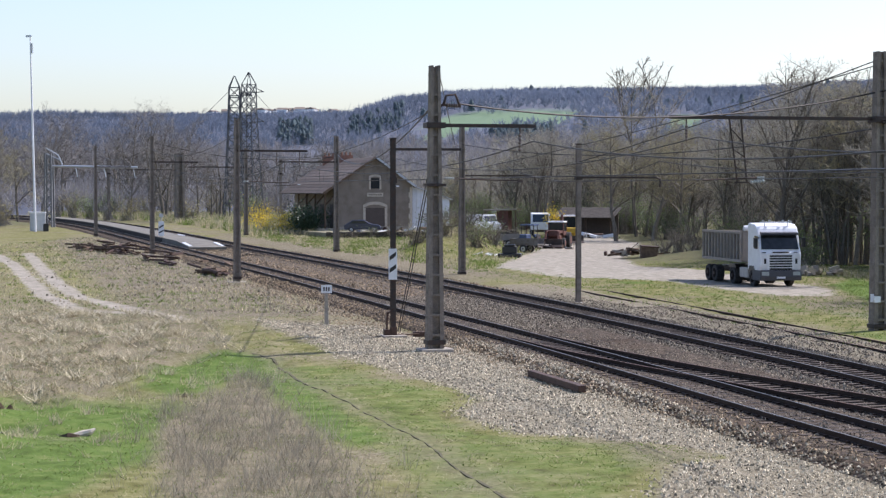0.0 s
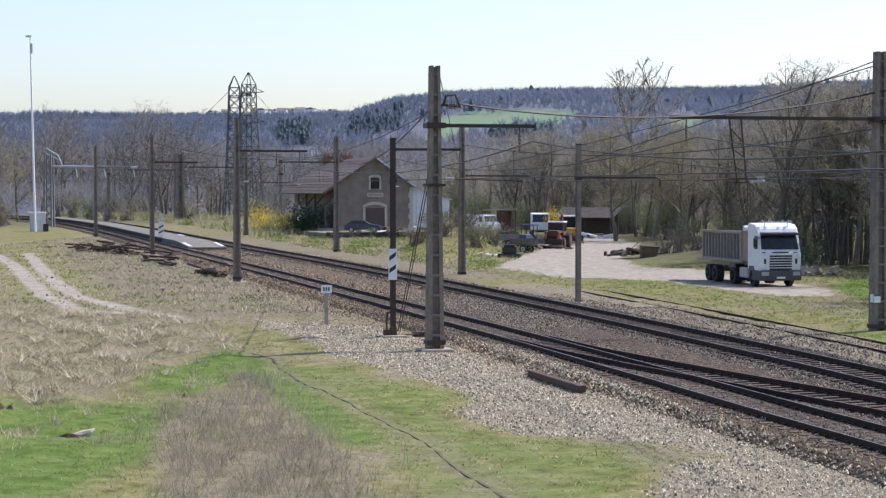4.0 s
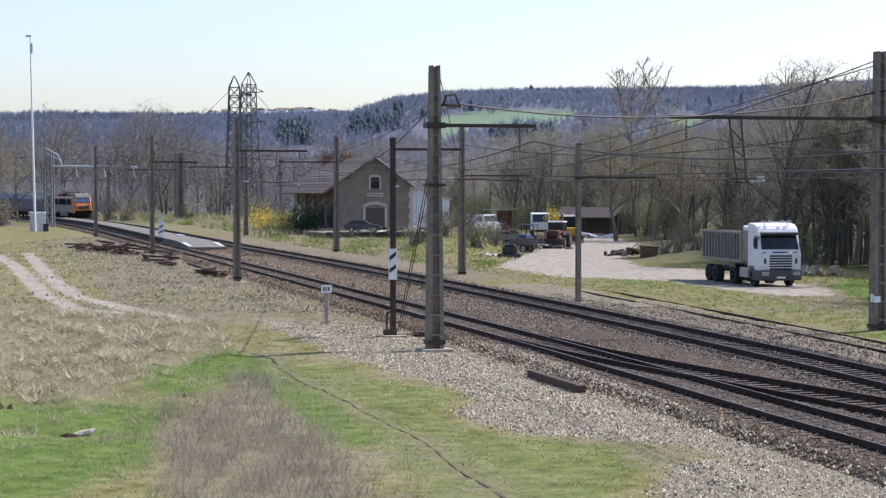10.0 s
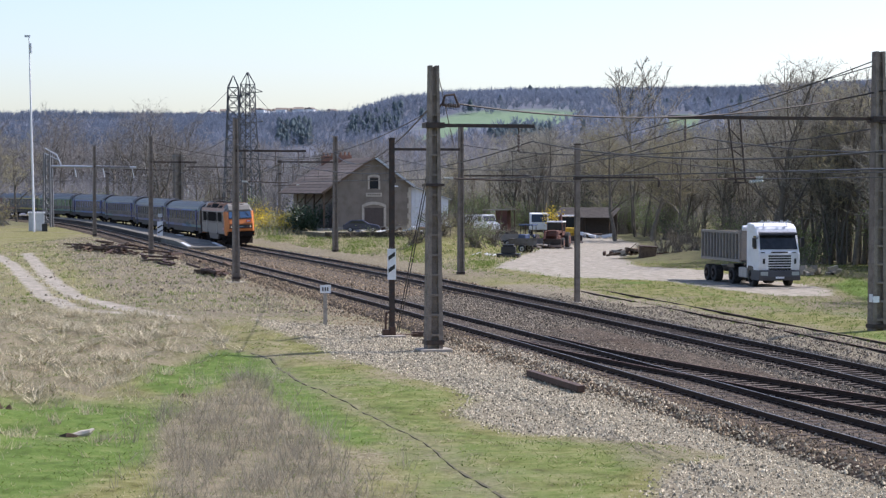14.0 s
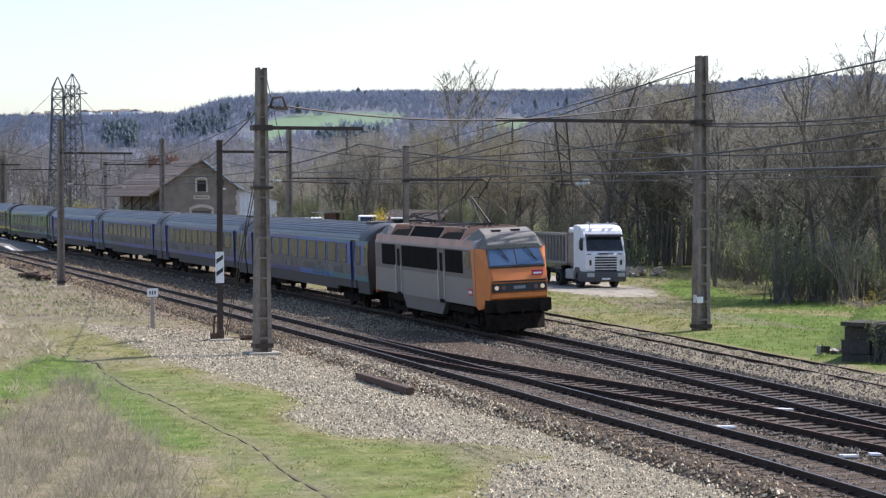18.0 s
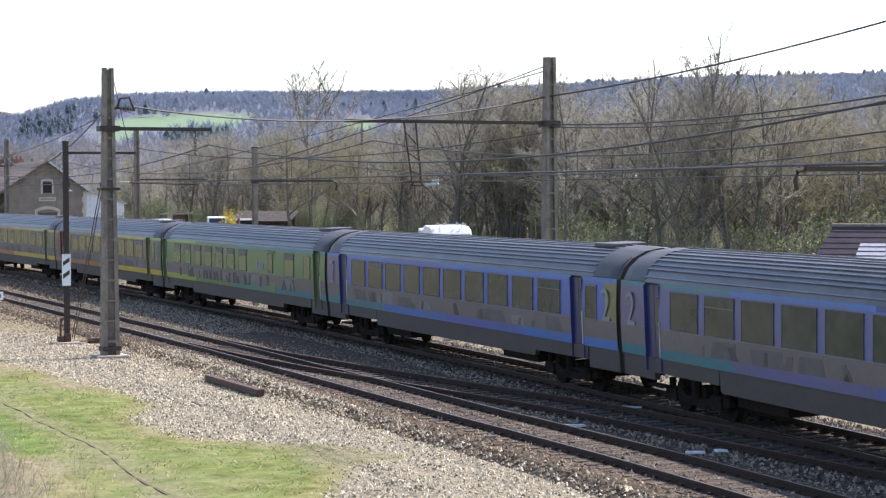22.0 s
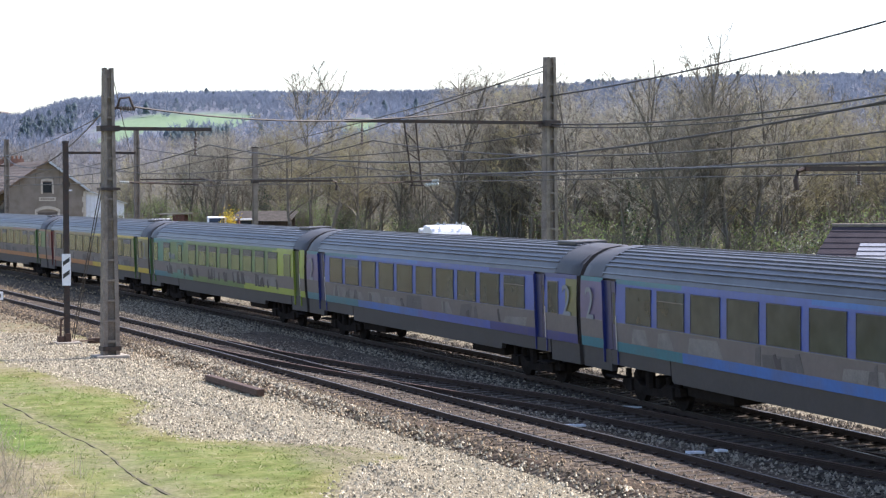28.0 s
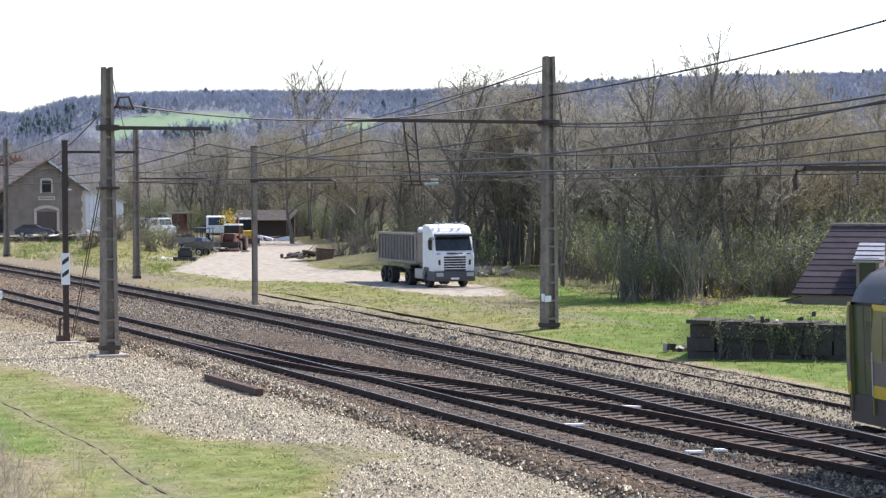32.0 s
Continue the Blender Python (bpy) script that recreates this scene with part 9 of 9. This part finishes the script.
# ---- grass and stones ----
def blades(name, label, polys, n, seed, material, h_lo, h_hi, w, lean=0.5, per=5, weight=None):
    g = np.random.RandomState(seed)
    x0, x1, y0, y1 = polys
    x, y = g.uniform(x0, x1, n), g.uniform(y0, y1, n)
    if weight is not None:
        ok = g.rand(n) < weight(x, y)
        x, y = x[ok], y[ok]
    z = ground_z(x, y) - 0.02
    m = len(x)
    px, py = x[:, None] + g.normal(0, 0.08, (m, per)), y[:, None] + g.normal(0, 0.08, (m, per))
    hh = g.uniform(h_lo, h_hi, (m, per))
    a = g.uniform(0, 6.283, (m, per))
    zz = np.repeat(z[:, None], per, 1)
    base = np.stack([px, py, zz], -1)
    side = np.stack([np.cos(a), np.sin(a), np.zeros_like(a)], -1) * w
    tip = base + np.stack([g.normal(0, lean, (m, per)) * hh, g.normal(0, lean, (m, per)) * hh, hh], -1)
    V = np.stack([base - side, base + side, tip], 2).reshape(-1, 3)
    F = np.arange(len(V)).reshape(-1, 3)
    me = bpy.data.meshes.new(name)
    me.from_pydata(V.tolist(), [], F.tolist())
    me.materials.append(material)
    return tagged(new(name, me), label, "grass", kind="stuff")


def off_ruts(x, y):
    return 1 - np.maximum(along(x, y, RUT_A, 0.45, 0.4), along(x, y, RUT_B, 0.45, 0.4))


def w_turf(x, y):
    s, side = line_coords(x, y)
    gr = np.maximum(inside(x, y, GRAVEL, 1.0), inside(x, y, GRAVEL_FRONT, 0.8)) * (1 - inside(x, y, TURF, 0.5))
    near = ((side > 11.5) | (inside(x, y, TURF, 0.3) > 0.5)) * off_ruts(x, y) * (1 - gr) * (1 - along(x, y, PATH_A, 0.15, 0.3))
    return near * (0.35 + 0.65 * np.clip(0.5 + wave(x, y, 3.5, 8), 0, 1))


blades("dead_weeds", "tall grey dead weed stalks", (-30, -4, 33, 62), 15000, 1, DRY_WEED, 0.15, 0.75, 0.007, 0.5, 6, lambda x, y: inside(x, y, DRY_B, 1.5) * np.clip(0.55 + 0.6 * wave(x, y, 2.2, 3), 0, 1))
blades("dead_grass", "matted pale dead grass", (-44, -16, 50, 96), 18000, 2, DRY_GRASS, 0.12, 0.4, 0.011, 0.85, 5, lambda x, y: inside(x, y, DRY_A, 2) * np.clip(0.15 + 1.1 * wave(x, y, 2.6, 4), 0.05, 1))
blades("straw_tussocks", "bleached straw lying in tussocks on the dry bank", (-36, -17, 52, 92), 9000, 12, mat("bleached_straw", (0.5, 0.44, 0.31), 0.9, vary=0.2, scale=0.5, fine=3, bump=0, island=0.3, spec=0.12), 0.15, 0.5, 0.016, 1.1, 7, lambda x, y: inside(x, y, DRY_A, 2) * (wave(x, y, 2.6, 4) > 0.35))
blades("turf_blades", "short green and straw-coloured turf", (-40, 4, 30, 110), 60000, 3, GREEN_GRASS, 0.02, 0.08, 0.016, 1.3, 4, w_turf)
blades("dry_turf_blades", "short straw-coloured grass tufts", (-42, 0, 30, 120), 15000, 4, DRY_GRASS, 0.03, 0.1, 0.012, 1.2, 4, w_turf)
blades("bank_tussocks", "straw tussocks on the rough bank", (-26, -10, 30, 62), 3500, 5, DRY_GRASS, 0.12, 0.35, 0.012, 0.6, 7, lambda x, y: smooth_step(-13, -18, x) * np.clip(0.2 + 0.9 * wave(x, y, 2.0, 6), 0, 1))
blades("verge_grass", "green grass along the siding and yard", (-24, 30, 46, 150), 44000, 6, GREEN_GRASS, 0.05, 0.17, 0.016, 0.8, 4, lambda x, y: ((line_coords(x, y)[1] < -6.8) * (1 - inside(x, y, YARD, 1.0)) * 0.8 + 0.2 * (np.abs(line_coords(x, y)[1] + 5.6) < 1.2)))
blades("wood_edge_grass", "long pale grass at the wood's edge", (-10, 26, 96, 165), 9000, 7, DRY_GRASS, 0.15, 0.5, 0.014, 0.45, 5, lambda x, y: (np.abs(y - np.interp(x, (-6.2, 2.5, 7.9, 11, 15, 30), (185, 142, 122, 104, 97, 93))) < 5) * 0.8)


blades("far_verge_grass", "rough tall grass and weeds beyond the far line", (-165, -48, 225, 360), 22000, 18, DRY_GRASS, 0.3, 1.1, 0.05, 0.5, 5, lambda x, y: (line_coords(x, y)[1] < -8.2) * np.clip(0.6 + 0.6 * wave(x, y, 14, 22), 0, 1))
blades("far_verge_green", "green weeds and low brush beyond the far line", (-165, -48, 225, 360), 16000, 19, GREEN_GRASS, 0.3, 1.0, 0.055, 0.5, 5, lambda x, y: (line_coords(x, y)[1] < -8.2) * np.clip(0.4 - 0.6 * wave(x, y, 14, 22), 0, 1))
blades("track_side_tufts", "straw and green tufts on the worn ground beside the line", (-80, -18, 92, 225), 26000, 20, DRY_GRASS, 0.08, 0.32, 0.03, 0.6, 5, lambda x, y: (line_coords(x, y)[1] > 9.5) * (line_coords(x, y)[1] < 30) * off_ruts(x, y) * np.clip(0.35 + 0.7 * wave(x, y, 7, 23), 0, 1))
blades("track_side_green", "green weeds on the worn ground beside the line", (-80, -18, 92, 225), 20000, 21, GREEN_GRASS, 0.06, 0.22, 0.03, 0.6, 5, lambda x, y: (line_coords(x, y)[1] > 11) * (line_coords(x, y)[1] < 40) * off_ruts(x, y) * np.clip(0.25 - 0.7 * wave(x, y, 7, 23), 0, 1))
blades("mound_grass", "rough grass on the mound and the platform verge", (-62, -16, 140, 225), 12000, 8, DRY_GRASS, 0.12, 0.4, 0.02, 0.5, 5, lambda x, y: (line_coords(x, y)[1] < -6.5) * (1 - inside(x, y, YARD, 0.8)) * np.clip(0.5 + 0.6 * wave(x, y, 6, 12), 0, 1))
blades("mound_green", "green weeds on the mound and the verge", (-62, -16, 140, 225), 20000, 9, GREEN_GRASS, 0.1, 0.4, 0.022, 0.5, 5, lambda x, y: (line_coords(x, y)[1] < -6.5) * (1 - inside(x, y, YARD, 0.8)) * np.clip(0.4 - 0.6 * wave(x, y, 6, 12), 0, 1))


def stones(name, label, n, seed, material, where, size, box):
    g = np.random.RandomState(seed)
    x, y = g.uniform(box[0], box[1], n), g.uniform(box[2], box[3], n)
    s, side = line_coords(x, y)
    ok, z = where(x, y, s, side, g)
    x, y, z = x[ok], y[ok], z[ok]
    base = np.array([(1, 0, -0.3), (-1, 0, -0.3), (0, 1, -0.3), (0, -1, -0.3), (0.25, 0.1, 0.85), (-0.3, -0.1, 0.75)], float)
    tri = np.array([(0, 2, 4), (2, 1, 5), (2, 5, 4), (1, 3, 5), (3, 0, 4), (3, 4, 5)])
    m = len(x)
    sc = g.uniform(size[0], size[1], (m, 1, 1)) * g.uniform(0.6, 1.2, (m, 1, 3))
    V = base[None] * (1 + g.uniform(-0.3, 0.3, (m, 6, 3))) * sc
    a = g.uniform(0, 6.283, m)
    ca, sa = np.cos(a)[:, None], np.sin(a)[:, None]
    V = np.stack([V[:, :, 0] * ca - V[:, :, 1] * sa + x[:, None], V[:, :, 0] * sa + V[:, :, 1] * ca + y[:, None], V[:, :, 2] + z[:, None]], -1).reshape(-1, 3)
    F = (tri[None] + (np.arange(m) * 6)[:, None, None]).reshape(-1, 3)
    me = bpy.data.meshes.new(name)
    me.from_pydata(V.tolist(), [], F.tolist())
    me.materials.append(material)
    return tagged(new(name, me), label, "gravel", kind="stuff")


def near_bed(x, y, s, side, g):
    nsd = np.interp(s, NEAR_S, NEAR_SIDE)
    d = side - nsd
    ok = (d > 0.9) & (d < np.interp(s, (60, 72, 95), (1.9, 2.6, 2.9)) + np.interp(s, (60, 80, 100), (0.5, 1.2, 3.5)) * g.rand(x.size) ** 2) & (s < 165)
    z = np.where(d < 1.9, -0.25 - d * CANT * 0.6, -0.29 - (d - 1.9) * 0.32)
    return ok, np.maximum(z, ground_z(x, y))


def far_bed(x, y, s, side, g):
    nsd = np.interp(s, NEAR_S, NEAR_SIDE)
    d0, d1 = np.abs(side), np.abs(side - nsd)
    rails = (np.abs(d0 - 0.75) < 0.12) | (np.abs(d1 - 0.75) < 0.12)
    ok = (side > np.where(s < 112, -6.2, -4.3) + 0.5 * g.rand(x.size)) & (side < nsd + 0.9) & (s < 125) & ~rails & (s > 38)
    ok &= (np.minimum(d0, d1) > 0.9) | (g.rand(x.size) < 0.5)
    z = np.where(d0 < 2.0, -0.19 - side * CANT, np.where(d1 < 1.7, -0.24, -0.24))
    z = np.where(side < -2.0, np.maximum(-0.1 + (side + 2.0) * 0.5, ground_z(x, y)), z)
    return ok, z


def gravel_bed(x, y, s, side, g):
    w = np.maximum(inside(x, y, GRAVEL, 0.8), inside(x, y, GRAVEL_FRONT, 0.8))
    d = side - np.interp(s, NEAR_S, NEAR_SIDE)
    near = (s < 82) & (d > 1.6 + 0.9 * g.rand(x.size)) & (d < 5)
    bed = np.where(d < 1.9, -0.25 - d * CANT * 0.6, -0.29 - (d - 1.9) * 0.46)
    grass = inside(x, y, TURF, 0.6) > g.uniform(0.3, 1.0, x.size)
    return (((w > g.uniform(0.2, 0.9, x.size)) & (side > 7.5)) | near) & ~grass, np.maximum(ground_z(x, y), np.where(d < 3, bed, -9))


stones("shoulder_stones", "rust-brown ballast stones on the track shoulder", 220000, 1, BALLAST_RUST, near_bed, (0.025, 0.06), (-34, 14, 34, 150))
stones("ballast_stones", "grey ballast stones between the tracks", 185000, 2, BALLAST, far_bed, (0.025, 0.06), (-20, 20, 36, 112))
stones("path_gravel", "pale loose gravel on the lineside path", 190000, 3, BALLAST_PALE, gravel_bed, (0.025, 0.055), (-24, 10, 28, 90))


# ---- odd things lying on the bank below ----
lg = thing("broken_log", "pale broken log and bark lying on the rough bank", "log", pose(-16.4, 45.8, float(ground_z([-16.4], [45.8])[0]) - 0.03, 0, 0, 25))
part("log", Shape().tube([(-0.3, 0, 0.02), (0.0, 0.05, 0.08), (0.2, 0.0, 0.13), (0.3, 0.02, 0.2)], [0.06, 0.09, 0.07, 0.03], 7), STONE_TRIM, lg)
part("bark", Shape().tube([(-0.6, 0.1, -0.02), (-0.35, -0.1, 0.05), (-0.1, -0.15, 0.04)], [0.05, 0.1, 0.05], 6), WOOD_OLD, lg)
stones("earth_clods", "dark clods of turned earth on the rough bank", 900, 32, mat("turned_earth", (0.07, 0.052, 0.034), 0.95, vary=0.4, scale=4, bump=0.5, spec=0.1), lambda x, y, s, side, g: (np.abs(wave(x, y, 3.6, 5)) > 0.7, ground_z(x, y)), (0.06, 0.17), (-24, -15, 33, 58))
for k in range(5):
    shrub(-19.2 + k * 0.45, 34.5 + k * 1.1, 0.9, 0.8, None, "bare bramble at the edge of the bank", stems=16, seed=320 + k)
for k in range(11):
    # weeds and brambles along the loading platform
    w_ = pose(-46.4, 232.0, 0, 0, 0, 27.0) @ Vector((-8 + k * 2.1, -12.9 + (k % 3) * 0.4, 0))
    shrub(w_.x, w_.y, 0.7 + (k % 4) * 0.25, 1.1, (THICKET, None, LEAF_SPRING)[k % 3], "weeds growing against the loading platform", n=160, leaf=0.16, stems=22, seed=600 + k)
clutter("scrap_heap", "rusty machine parts and tyres between the diggers", "scrap heap", -21.6, 187.5, (1.6, 1.5), 26, [RUST, STEEL_DARK, RUBBER, TIPPER], 41, -0.1, False, (0.3, 1.1))
clutter("scrap_heap", "boards and bags in front of the parked car", "scrap heap", -43.0, 224.5, (2.2, 0.6), 16, [WOOD_OLD, RUST, PAINT_WHITE, BLUE_PAINT], 42, 0.62, False, (0.3, 1.0))
stones("scattered_rubble", "loose stones and clods scattered on the worn ground beside the line", 60000, 51, BALLAST, lambda x, y, s, side, g: ((side > 9) & (side < 24) & (g.rand(x.size) < 0.75 * np.clip(0.4 + 0.8 * wave(x, y, 9, 24), 0, 1) * np.interp(side, (9, 14, 24), (1, 0.8, 0.1))), ground_z(x, y)), (0.04, 0.12), (-80, -18, 92, 225))


def distant_bed(x, y, s, side, g):
    nsd = np.interp(s, NEAR_S, NEAR_SIDE)
    d0, d1 = np.abs(side), np.abs(side - nsd)
    ok = (side > -3.2) & (side < nsd + 3.0) & (s > 122) & (s < 235) & (np.abs(d0 - 0.75) > 0.15) & (np.abs(d1 - 0.75) > 0.15)
    z = np.where(d0 < 2.0, -0.19 - side * CANT, np.where(d1 < 1.9, -0.25, np.where(side > nsd, -0.29 - (side - nsd - 1.9) * 0.4, -0.33)))
    return ok, z + line_z(s)


stones("distant_ballast_stones", "brown-grey ballast stones farther down the line", 90000, 52, BALLAST_RUST, distant_bed, (0.04, 0.09), (-80, -14, 105, 245))


motions()
